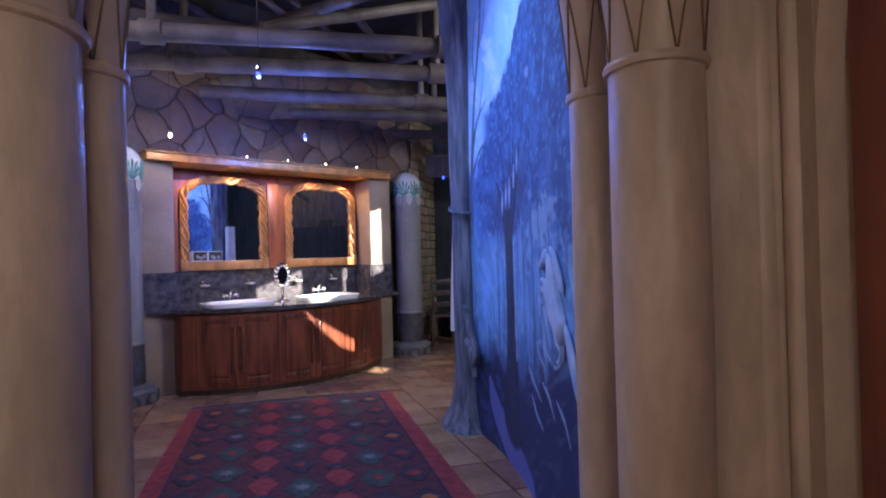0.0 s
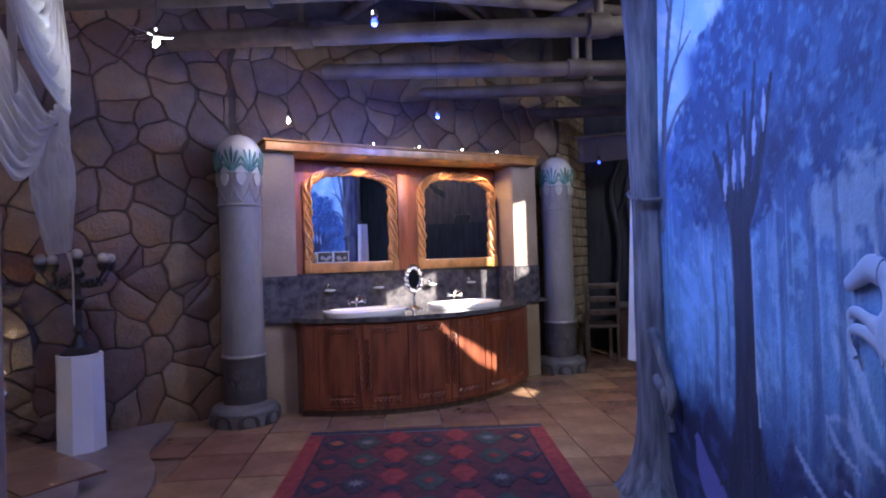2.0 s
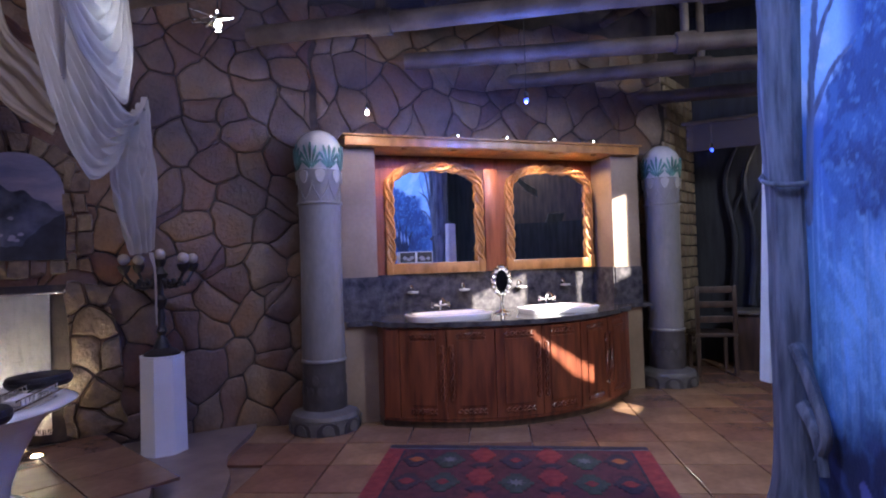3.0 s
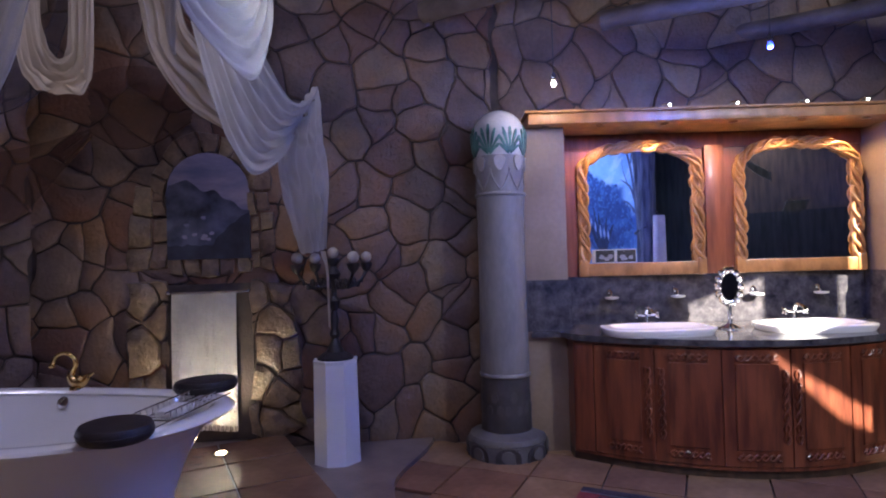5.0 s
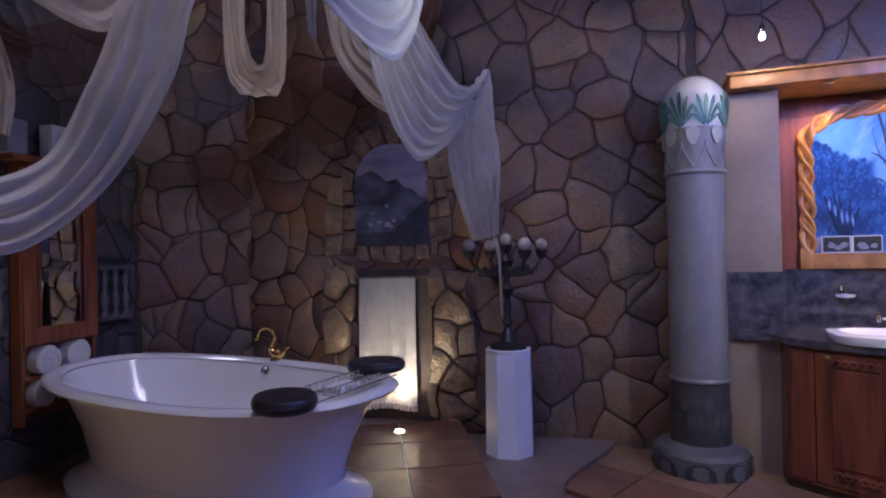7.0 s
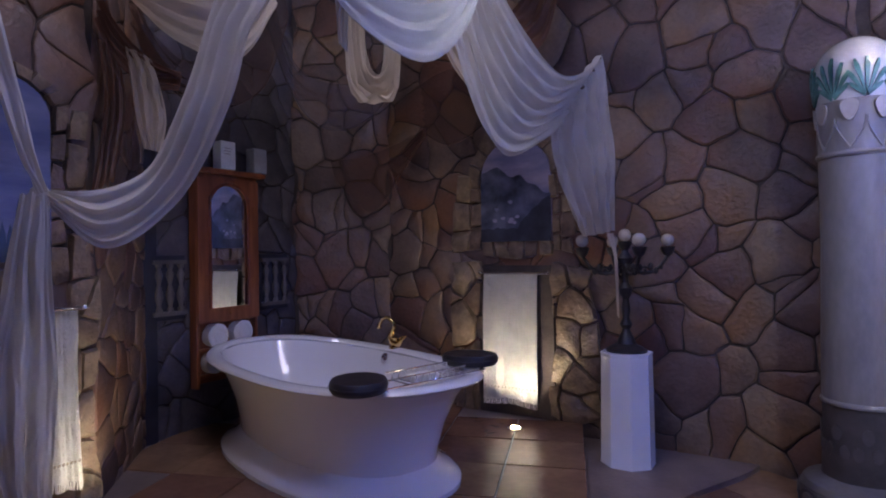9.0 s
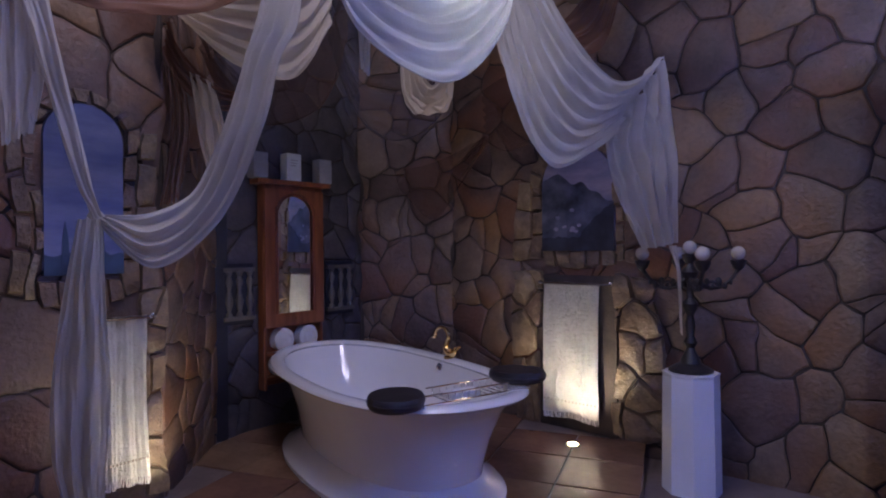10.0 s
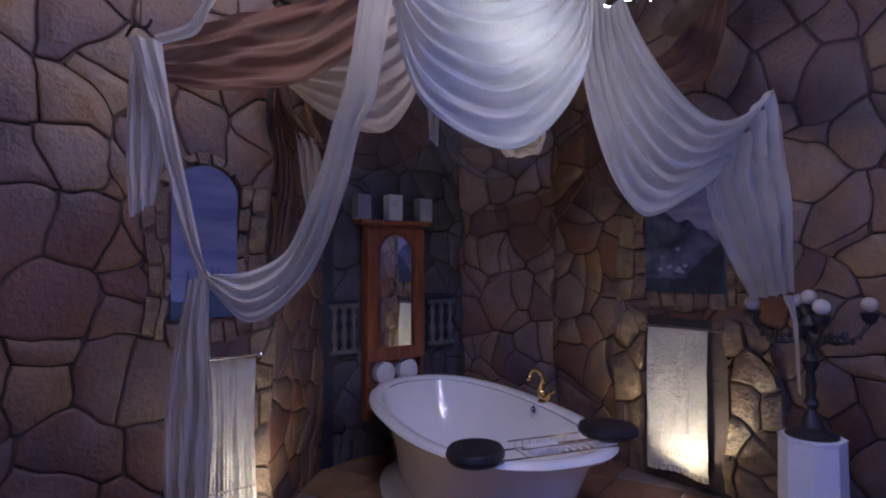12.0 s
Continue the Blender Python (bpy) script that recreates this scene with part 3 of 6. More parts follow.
            ang, tip = f * 0.235, (0.205 - 0.012 * f * f) * (1 + 0.12 * noise.noise((f * 1.7, k * 2.3, x)))
            line = [(math.sin(ang) * tip * q, math.cos(ang) * tip * q) for q in (0.10, 0.45, 0.8, 1.0)]
            wide = (0.003, 0.0060, 0.0095, 0.0045)
            left = [(p[0] - w * math.cos(ang), p[1] + w * math.sin(ang)) for p, w in zip(line, wide)]
            right = [(p[0] + w * math.cos(ang), p[1] - w * math.sin(ang)) for p, w in zip(line, wide)]
            for q in range(3): plate([left[q], right[q], right[q + 1], left[q + 1]], fan, 0.010 - 0.0006 * abs(f), leaf, lift=0.002)
        part("leaf", leaf, M["green_leaf"], c, "green painted fan leaf" if k == 0 else "")
    foot = [(r * 1.68 if k % 2 == 0 else r * 1.60) for k in range(16)]
    ring = [(foot[k] * math.cos(2 * math.pi * (k + 0.5) / 16), foot[k] * math.sin(2 * math.pi * (k + 0.5) / 16)) for k in range(16)]
    bm = slab(ring, -0.005, 0.13)
    bmesh.ops.bevel(bm, geom=[e for e in bm.edges], offset=0.015, segments=2, affect="EDGES")
    part("foot", bm, M["foot_stone"], c, "grey carved foot block")
    part("foot_top", lathe([(r * 1.62, 0.125), (r * 1.52, 0.155), (r * 1.05, 0.185), (r * 0.9, 0.19)], 32), M["foot_stone"], c)
    for k in range(8):
        a = 2 * math.pi * k / 8
        def side(u, z, o, a=a):
            b = a + u / (r * 1.62)
            return Vector(((r * 1.61 + o) * math.cos(b), (r * 1.61 + o) * math.sin(b), z))
        arch = [(-0.085, 0.012)] + [(-0.085 * math.cos(t), 0.055 + 0.062 * math.sin(t)) for t in [math.pi * i / 8 for i in range(9)]] + [(0.085, 0.012)]
        part("arch_panel", plate(arch, side, 0.008, lift=0.004), M["column_base"], c)
        drop = [(0.045 * math.sin(t), 0.060 - 0.042 * math.cos(t)) for t in [2 * math.pi * i / 12 for i in range(12)]]
        part("foot_petal", plate(drop, side, 0.012, lift=0.006), M["foot_stone"], c)
        def drum(u, z, o, a=a):
            b = a + 0.3 + u / (r * 1.02)
            return Vector(((r * 1.015 + o) * math.cos(b), (r * 1.015 + o) * math.sin(b), z))
        for du, dz, sc in ((-0.04, 0.34, 1), (0.04, 0.34, 1), (0, 0.43, 1.1)):
            part("painted_leaf", plate([(du + 0.024 * sc * math.sin(t), dz + 0.036 * sc * math.cos(t)) for t in [2 * math.pi * i / 10 for i in range(10)]], drum, 0.005, lift=0.002), M["leaf_soft"], c)
    return c


carved_column(-3.335, 5.64, 0, "grey plaster column with green leaf cap beside the stone wall")
carved_column(-1.08, 8.32, 20, "grey plaster column with green leaf cap beside the passage")


def arch_column(x, y, r, ring_z, label):
    """A smooth shaft that opens above a ring into a netted capital."""
    c = thing("arch_column", pose(x, y, 0), label, "column", "columns of the arch")
    part("shaft", lathe([(r, -0.005), (r, 0.6), (r * 1.02, 1.2), (r, ring_z)], 36, wobble=0.02), M["arch_plaster"], c)
    part("ring", lathe([(r * 0.9, ring_z - 0.02), (r * 1.08, ring_z - 0.012), (r * 1.11, ring_z), (r * 1.08, ring_z + 0.012), (r * 0.9, ring_z + 0.02)], 36), M["arch_plaster"], c)
    grow = lambda q: r * (1.0 + 0.75 * q * q + 0.12 * q)
    part("capital", lathe([(grow(k / 10), ring_z + 0.70 * k / 10) for k in range(11)] + [(r * 1.7, TOP)], 36), M["arch_plaster"], c, "flaring capital drawn with a diamond net")
    n = 8
    for k in range(n):
        for s in (-1, 1):
            pts = []
            for q in [i / 12 for i in range(13)]:
                a = 2 * math.pi * (k + 0.25 + s * q * 1.1) / n
                rr = grow(q) + 0.002
                pts.append((rr * math.cos(a), rr * math.sin(a), ring_z + 0.70 * q))
            part("net_line", tube(pts, 0.0032, 5), M["net"], c)
    return c


arch_column(0.672, 2.52, 0.102, 1.85, "slim ochre plaster column of the entrance arch")
arch_column(0.780, 2.235, 0.128, 1.85, "thick ochre plaster column of the entrance arch")
arch_column(-0.745, 1.95, 0.112, 1.845, "slim ochre plaster column of the entrance arch")
arch_column(-0.735, 1.665, 0.185, 1.86, "thick ochre plaster column of the entrance arch")

for x, y, r in ((0.955, 2.33, 0.075), (1.055, 2.27, 0.055), (1.12, 2.20, 0.03)):
    bead = lathe([(r, -0.005), (r, 1.2), (r * 0.97, 2.0), (r, TOP)], 24, c=(x, y, 0), wobble=0.03)
    tagged(part("trim", bead, M["arch_plaster"]), "rounded ochre plaster pilaster beside the arch", "trim", kind="structure")

# ---- vanity ----
VAN = pose(-2.99, 6.0, 0, 0, 0, math.degrees(math.atan2(0.757, 0.653)))
BOW = lambda x, d=0.0: -0.10 - d - 0.55 * max(0.0, 1 - ((x - 1.15) / 1.30) ** 2)
NOOK0, NOOK1, REC = -0.03, 2.345, 0.34


def vanity():
    v = thing("vanity_unit", VAN, "built-in wooden vanity with bowed doors between plaster piers", "vanity")
    for x0, x1 in ((-0.335, NOOK0), (NOOK1, 2.66)):
        part("pier", box(((x0 + x1) / 2, 0.20, 1.163), (x1 - x0, 0.40, 2.326), bevel=0.006), M["plaster"], v, "cream plaster pier")
        part("pier_splash", box(((x0 + x1) / 2, -0.008, 1.05), (x1 - x0 - 0.004, 0.02, 0.365)), M["granite"], v)
    part("lintel", box((1.15, 0.11, 2.366), (2.90, 0.44, 0.076), bevel=0.010), M["wood_honey"], v, "honey wood lintel board")
    part("lintel_shelf", box((1.15, 0.10, 2.413), (2.94, 0.47, 0.018), bevel=0.006), M["wood_honey"], v)
    part("back_panel", box((1.155, REC + 0.02, 1.78), (NOOK1 - NOOK0, 0.03, 1.10)), M["wood_panel"], v, "red-brown stained back board")
    part("mid_panel", box((1.19, REC - 0.008, 1.73), (0.15, 0.025, 0.99), bevel=0.006), M["wood_panel"], v)
    part("cross_rail", box((1.155, REC - 0.004, 2.262), (NOOK1 - NOOK0 - 0.01, 0.018, 0.10), bevel=0.004), M["wood_panel"], v)
    part("splashback", box((1.145, REC + 0.01, 1.05), (NOOK1 - NOOK0, 0.04, 0.37)), M["granite"], v, "dark speckled granite splashback")
    for x in (NOOK0 + 0.008, NOOK1 - 0.008):
        part("side_splash", box((x, 0.16, 1.05), (0.02, 0.33, 0.365)), M["granite"], v)
    xs = [-0.05 + 2.40 * k / 36 for k in range(37)]
    outline = [(x, BOW(x)) for x in xs] + [(2.35, 0.33), (-0.05, 0.33)]
    part("carcass", slab(outline, 0.07, 0.825), M["wood_red"], v, "red-brown bowed cabinet front")
    outline = [(x, BOW(x, -0.03)) for x in xs] + [(2.35, 0.33), (-0.05, 0.33)]
    part("plinth", slab(outline, -0.005, 0.075), M["dark_wood"], v)
    # doors follow the bow
    def curve(u, z, o):
        h = 1e-3
        t = Vector((2 * h, BOW(u + h) - BOW(u - h), 0)).normalized()
        return Vector((u, BOW(u), z)) + Vector((t.y, -t.x, 0)) * o
    edges = [-0.03, 0.07, 0.40, 0.76, 1.15, 1.54, 1.90, 2.23, 2.33]
    for i, (u0, u1) in enumerate(zip(edges, edges[1:])):
        n = 8
        def band(a, b, z0, z1, depth, name, parent, mat, lift=0.0):
            us = [a + (b - a) * k / n for k in range(n + 1)]
            bm = bmesh.new()
            f = [[bm.verts.new(curve(u, z, o)) for u in us] for z, o in ((z0, lift - 0.01), (z0, lift + depth - 0.004), (z0 + 0.004, lift + depth), (z1 - 0.004, lift + depth), (z1, lift + depth - 0.004), (z1, lift - 0.01))]
            for p, q in zip(f, f[1:]):
                for k in range(n): bm.faces.new((p[k], p[k + 1], q[k + 1], q[k]))
            bm.faces.new([r[0] for r in f])
            bm.faces.new([r[-1] for r in f][::-1])
            return part(name, bm, mat, parent)
        if u1 - u0 < 0.2:
            band(u0 + 0.004, u1 - 0.004, 0.09, 0.815, 0.012, "stile", v, M["wood_red"])
            continue
        d = band(u0 + 0.005, u1 - 0.005, 0.095, 0.81, 0.012, "door", v, M["wood_red"])
        gap = 0.075
        band(u0 + gap, u1 - gap, 0.20, 0.72, 0.010, "raised_panel", d, M["wood_red"], 0.012)
        for z in (0.155, 0.755):
            pts = [[curve(u0 + gap + (u1 - u0 - 2 * gap) * k / 20, z + s * 0.018 * math.sin(k * 0.9), 0.018 + 0.006 * math.cos(k * 0.9) * s) for k in range(21)] for s in (1, -1)]
            bm = bmesh.new()
            for q in pts: tube(q, 0.008, 6, bm)
            part("braid", bm, M["wood_red"], d)
        bm = bmesh.new()
        uu = u1 - 0.036 if i % 2 else u0 + 0.036
        for s in (1, -1):
            tube([curve(uu + s * 0.014 * math.sin(k * 0.9), 0.24 + 0.44 * k / 24, 0.018 + 0.006 * math.cos(k * 0.9) * s) for k in range(25)], 0.009, 6, bm)
        part("carved_braid", bm, M["wood_red"], d, "carved twisted rope moulding")
    return v


VANITY = vanity()
xs = [-0.31 + 3.05 * k / 44 for k in range(45)]
front = lambda x: min(-0.05, BOW(x, 0.045)) if -0.1 < x < 2.42 else -0.06
top_outline = [(x, front(x)) for x in xs] + [(2.74, 0.0), (2.36, 0.0), (2.33, 0.33), (-0.02, 0.33), (-0.04, 0.0), (-0.31, 0.0)]
bm = slab(top_outline, 0.828, 0.868)
bmesh.ops.bevel(bm, geom=[e for e in bm.edges if abs(e.verts[0].co.z - e.verts[1].co.z) < 1e-5 and e.verts[0].co.z > 0.86], offset=0.012, segments=3, affect="EDGES")
ob = part("worktop", bm, M["granite"])
ob.matrix_world = VAN
tagged(ob, "dark polished granite worktop with a bowed front edge", "worktop")


def basin(x, label):
    b = thing("basin", VAN @ pose(x, -0.26, 0.868), label, "basin", "basins in the vanity")
    n = 48
    def ring(sx, sy, z, p=3.2):
        return [(sx * math.copysign(abs(math.cos(2 * math.pi * k / n)) ** (2 / p), math.cos(2 * math.pi * k / n)), sy * math.copysign(abs(math.sin(2 * math.pi * k / n)) ** (2 / p), math.sin(2 * math.pi * k / n)), z) for k in range(n)]
    bm = bmesh.new()
    rings = [[bm.verts.new(q) for q in ring(*a)] for a in ((0.345, 0.225, -0.002), (0.362, 0.24, 0.03), (0.362, 0.24, 0.044), (0.352, 0.23, 0.050), (0.31, 0.165, 0.050), (0.29, 0.15, 0.035), (0.22, 0.10, 0.012), (0.05, 0.03, 0.008))]
    for a, c in zip(rings, rings[1:]):
        for k in range(n): bm.faces.new((a[k], a[(k + 1) % n], c[(k + 1) % n], c[k]))
    bm.faces.new(rings[-1])
    part("bowl", bm, M["enamel"], b)
    part("overflow", lathe([(0.012, 0), (0.012, 0.006)], 16, c=(0, 0.19, 0.048)), M["iron"], b, "dark overflow hole")
    tap = part("mixer_tap", tube([(0, 0.20, 0.05), (0, 0.20, 0.12), (0, 0.17, 0.15), (0, 0.10, 0.14), (0, 0.07, 0.115)], [0.016, 0.014, 0.013, 0.012, 0.013], 12, n=18), M["chrome"], b, "chrome mixer tap")
    for s in (-1, 1):
        part("tap_arm", tube([(0, 0.20, 0.10), (s * 0.06, 0.20, 0.105)], 0.011, 10), M["chrome"], tap)
        bm = bmesh.new()
        for k in range(4):
            a = math.pi / 4 + k * math.pi / 2
            tube([(s * 0.075, 0.20, 0.105), (s * 0.075, 0.20 + 0.03 * math.cos(a), 0.105 + 0.03 * math.sin(a))], 0.006, 8, bm)
        lathe([(0.014, -0.012), (0.014, 0.012)], 12, bm, (s * 0.075, 0.20, 0.105))
        part("cross_handle", bm, M["chrome"], tap)
    return b


basin(0.50, "white ceramic basin with chrome cross-handle taps")
basin(1.545, "white ceramic basin with chrome cross-handle taps in sunlight")


def wall_mirror(cx, label):
    """A glass in a carved frame of twining branches with an arched top."""
    w, hw, spring, top = 0.93, 0.425, 0.80, 0.985
    m = thing("mirror", VAN @ pose(cx, REC - 0.02, 1.235, 0, 0, -4.2), label, "mirror", "mirrors over the basins")
    def arch(hw, top, spring, base=0.10):
        pts = [(-hw, base), (-hw, base + (spring - base) / 2), (-hw, spring)]
        pts += [(-hw * math.cos(t) ** 0.62 if math.cos(t) > 0 else hw * abs(math.cos(t)) ** 0.62, spring + (top - spring) * math.sin(t) ** 1.1) for t in [math.pi * k / 16 for k in range(1, 16)]]
        return pts + [(hw, spring), (hw, base + (spring - base) / 2), (hw, base)]
    flat = lambda u, z, o: Vector((u, -o, z))
    part("glass", plate(arch(hw - 0.025, top - 0.025, spring), flat, 0.004, lift=0.004), M["mirror"], m, "clear mirror glass", smooth=False)
    raw = smooth_line([Vector((u, 0, z)) for u, z in arch(hw, top, spring)], 400)
    run = [0.0]
    for a, c in zip(raw, raw[1:]): run.append(run[-1] + (c - a).length)
    N = 170
    line = []
    for k in range(N):
        s = run[-1] * k / (N - 1)
        i = min(next((q for q in range(1, 400) if run[q] >= s), 399), 399)
        line.append(raw[i - 1].lerp(raw[i], (s - run[i - 1]) / max(run[i] - run[i - 1], 1e-9)))
    def ways(k):
        t = (line[min(k + 1, N - 1)] - line[max(k - 1, 0)]).normalized()
        return Vector((-t.z, 0, t.x))
    # flat backing board that follows the arch, with a wavy outer edge
    bm = bmesh.new()
    edge = [[bm.verts.new(p + ways(k) * off + Vector((0, o, 0))) for off, o in ((-0.030, -0.006), (-0.030, -0.018), (0.044 + 0.006 * math.sin(k * 0.31), -0.018), (0.044 + 0.006 * math.sin(k * 0.31), -0.002))] for k, p in enumerate(line)]
    for a, c in zip(edge, edge[1:]):
        for k in range(4): bm.faces.new((a[k], a[(k + 1) % 4], c[(k + 1) % 4], c[k]))
    part("backing_board", bm, M["wood_honey"], m)
    for ph, rad, pitch, wide in ((0.0, 0.017, 0.34, 0.034), (2.1, 0.014, 0.34, 0.036), (4.2, 0.016, 0.34, 0.033), (1.0, 0.010, 0.23, 0.026)):
        pts = []
        for k, p in enumerate(line):
            turn = run[-1] * k / (N - 1) * 2 * math.pi / pitch + ph + 1.1 * noise.noise((k * 0.05, ph, cx))
            pts.append(p + ways(k) * (0.006 + (wide + 0.010 * noise.noise((k * 0.09, ph, 4))) * math.sin(turn)) + Vector((0, -0.030 - 0.013 * math.cos(turn), 0)))
        part("twined_branch", tube(pts, [rad * (0.75 + 0.5 * abs(noise.noise((k * 0.13, ph, cx)))) for k in range(N)], 8), M["wood_honey"], m)
    part("sill_board", box((0, -0.020, 0.050), (w - 0.06, 0.05, 0.098), bevel=0.010), M["wood_honey"], m, "plain lower board of the frame")
    for s in (-1, 1):
        part("foot_block", box((s * (w / 2 - 0.022), -0.024, 0.062), (0.07, 0.058, 0.13), bevel=0.014), M["wood_honey"], m)
    return m


wall_mirror(0.605, "arched mirror in a carved honey wood frame reflecting the mural")
wall_mirror(1.815, "arched mirror in a carved honey wood frame reflecting darkness")
for x in (-0.17, 0.22, 0.68, 1.17, 1.66, 2.12):
    t = thing("downlight", VAN @ pose(x, -0.04, 2.3275, 180), "small warm recessed downlight under the lintel", "lamp", "lintel downlights")
    part("rim", lathe([(0.016, 0.0), (0.028, 0.0), (0.030, 0.006), (0.016, 0.006)], 20), M["chrome"], t)
    part("lens", lathe([(0.0001, 0.001), (0.016, 0.001), (0.016, 0.004)], 20), M["lens_warm"], t)
    p = VAN @ Vector((x, -0.04, 2.31))
    if 0 < x: lamp("SPOT", "downlight_glow", look(p, p + Vector((0, 0, -1))), 1.6, (1.0, 0.66, 0.34), size=0.012, cone=(120, 0.9))
    if 0 < x:
        p = VAN @ Vector((x, 0.17, 2.31))
        lamp("SPOT", "downlight_glow", look(p, p + Vector((0, 0, -1))), 15, (1.0, 0.66, 0.34), size=0.02, cone=(140, 0.9))

# ---- tub ----
TUB = pose(-3.923, 2.771, 0.135, 0, 0, 41.2)


def bathtub():
    """Double-ended tub with a rolled rim on a flared plinth; long axis x."""
    t = thing("bathtub", TUB, "freestanding white double-ended bathtub with a rolled rim", "bathtub")
    n = 64
    def ring(a, b, z, p=2.5, lift=0.0):
        out = []
        for k in range(n):
            c, s = math.cos(2 * math.pi * k / n), math.sin(2 * math.pi * k / n)
            x, y = a * math.copysign(abs(c) ** (2 / p), c), b * math.copysign(abs(s) ** (2 / p), s)
            out.append((x, y, z + lift * (abs(x) / a) ** 3))
        return out
    def skin(rows, mat, name, label="", cap=True, closed=False):
        bm = bmesh.new()
        rr = [[bm.verts.new(q) for q in ring(*a)] for a in rows]
        if closed: rr.append(rr[0])
        for p, q in zip(rr, rr[1:]):
            for k in range(n): bm.faces.new((p[k], p[(k + 1) % n], q[(k + 1) % n], q[k]))
        if cap: bm.faces.new(rr[-1])
        return part(name, bm, mat, t, label)
    LIFT = 0.025
    skin([(0.83, 0.40, 0.10, 2.4), (0.845, 0.415, 0.20, 2.4), (0.895, 0.44, 0.34, 2.4), (0.975, 0.49, 0.48, 2.4, LIFT * 0.6), (1.06, 0.525, 0.565, 2.4, LIFT), (1.03, 0.495, 0.565, 2.4, LIFT), (0.95, 0.45, 0.43, 2.4, LIFT * 0.6), (0.84, 0.40, 0.27, 2.4), (0.68, 0.31, 0.17, 2.4), (0.3, 0.12, 0.155, 2.4)], M["enamel"], "shell")
    rim = []
    for k in range(10):
        a = 2 * math.pi * k / 10
        rim.append((1.083 + 0.055 * math.cos(a), 0.536 + 0.050 * math.cos(a), 0.578 + 0.022 * math.sin(a), 2.4, LIFT))
    skin(rim, M["enamel"], "rolled_rim", cap=False, closed=True)
    skin([(0.98, 0.53, 0.0, 2.3), (0.98, 0.53, 0.035, 2.3), (0.95, 0.505, 0.06, 2.3), (0.885, 0.45, 0.085, 2.3), (0.84, 0.41, 0.13, 2.3), (0.78, 0.36, 0.14, 2.3)], M["enamel"], "plinth", "flared white plinth")
    part("overflow", lathe([(0.034, 0), (0.034, 0.008), (0.020, 0.014)], 20), M["chrome"], t).matrix_local = pose(-0.065, 0.470, 0.530, 68, 0, 0)
    return t


bathtub()

# ---- mural wall ----
MURAL = smooth_line([(0.02, 5.02, 0), (0.22, 4.55, 0), (0.37, 4.08, 0), (0.47, 3.62, 0), (0.555, 3.15, 0), (0.62, 2.80, 0), (0.68, 2.45, 0)], 61)
MURAL_RUN = [0.0]
for a, b in zip(MURAL, MURAL[1:]): MURAL_RUN.append(MURAL_RUN[-1] + (b - a).length)


def mural_at(u, z, o=0.0):
    k = max(0, min(59, next((i for i in range(60) if MURAL_RUN[i + 1] >= u), 59)))
    a, b = MURAL[k], MURAL[k + 1]
    t = (u - MURAL_RUN[k]) / (MURAL_RUN[k + 1] - MURAL_RUN[k])
    d = (b - a).normalized()
    return a + (b - a) * t + Vector((d.y, -d.x, 0)) * o + Vector((0, 0, z))


bm = bmesh.new()
rows = []
for i in range(61):
    u = MURAL_RUN[i]
    rows.append([bm.verts.new(mural_at(u, z, o)) for z, o in ((-0.02, 0), (3.35, 0), (3.35, -0.12), (-0.02, -0.12))])
for a, b in zip(rows, rows[1:]):
    for k in range(4): bm.faces.new((a[k], a[(k + 1) % 4], b[(k + 1) % 4], b[k]))
bm.faces.new(rows[0]), bm.faces.new(rows[-1])
mural_wall = tagged(part("wall_mural", bm, M["mural_mist"]), "curved wall painted with a moonlit blue forest", "wall", kind="structure")


def blob(cu, cz, r, r2, g, n=9):
    return [(cu + r * g.uniform(0.65, 1.2) * math.cos(2 * math.pi * k / n), cz + r2 * g.uniform(0.65, 1.2) * math.sin(2 * math.pi * k / n)) for k in range(n)]


def brush_noise(x, y, seed, octaves=4):
    """Smooth random field over arrays, 0 to 1."""
    table = np.random.RandomState(seed).rand(256, 256)
    total, weight = np.zeros_like(x), 0.0
    for k in range(octaves):
        fx, fy = x * 2 ** k + 17.3 * k, y * 2 ** k + 9.1 * k
        ix, iy = np.floor(fx).astype(int), np.floor(fy).astype(int)
        tx, ty = fx - ix, fy - iy
        tx, ty = tx * tx * (3 - 2 * tx), ty * ty * (3 - 2 * ty)
        at = lambda a, b: table[(ix + a) % 256, (iy + b) % 256]
        total += ((at(0, 0) * (1 - tx) + at(1, 0) * tx) * (1 - ty) + (at(0, 1) * (1 - tx) + at(1, 1) * tx) * ty) * 0.5 ** k
        weight += 0.5 ** k
    return total / weight


def soft(x, a, b):
    t = np.clip((x - a) / (b - a), 0, 1)
    return t * t * (3 - 2 * t)


def stroke(u, z, line, widths, wob=0.0):
    """How far inside a brush stroke along the line each place lies: 1 within, 0 without."""
    best = np.full_like(u, -1.0)
    pts = smooth_line([(a, 0, c) for a, c in line], 24)
    n = len(pts)
    for k in range(n - 1):
        a, b = pts[k], pts[k + 1]
        dx, dz = b.x - a.x, b.z - a.z
        t = np.clip(((u - a.x) * dx + (z - a.z) * dz) / (dx * dx + dz * dz + 1e-9), 0, 1)
        d = np.hypot(u - a.x - t * dx, z - a.z - t * dz)
        s = (k + t) / (n - 1) * (len(widths) - 1)
        w = np.interp(s, range(len(widths)), widths)
        best = np.maximum(best, 1 - d / w)
    return soft(best + wob, -0.02, 0.16)


def mural_painting():
    """Moonlit forest, painted on the curved wall."""
    NU, NZ = 250, 330
    us = np.linspace(0.0, MURAL_RUN[-1] - 0.001, NU)
    zs = np.linspace(0.0, 3.34, NZ)
    u, z = np.meshgrid(us, zs)
    col = np.zeros(u.shape + (3,))
    def over(mask, c):
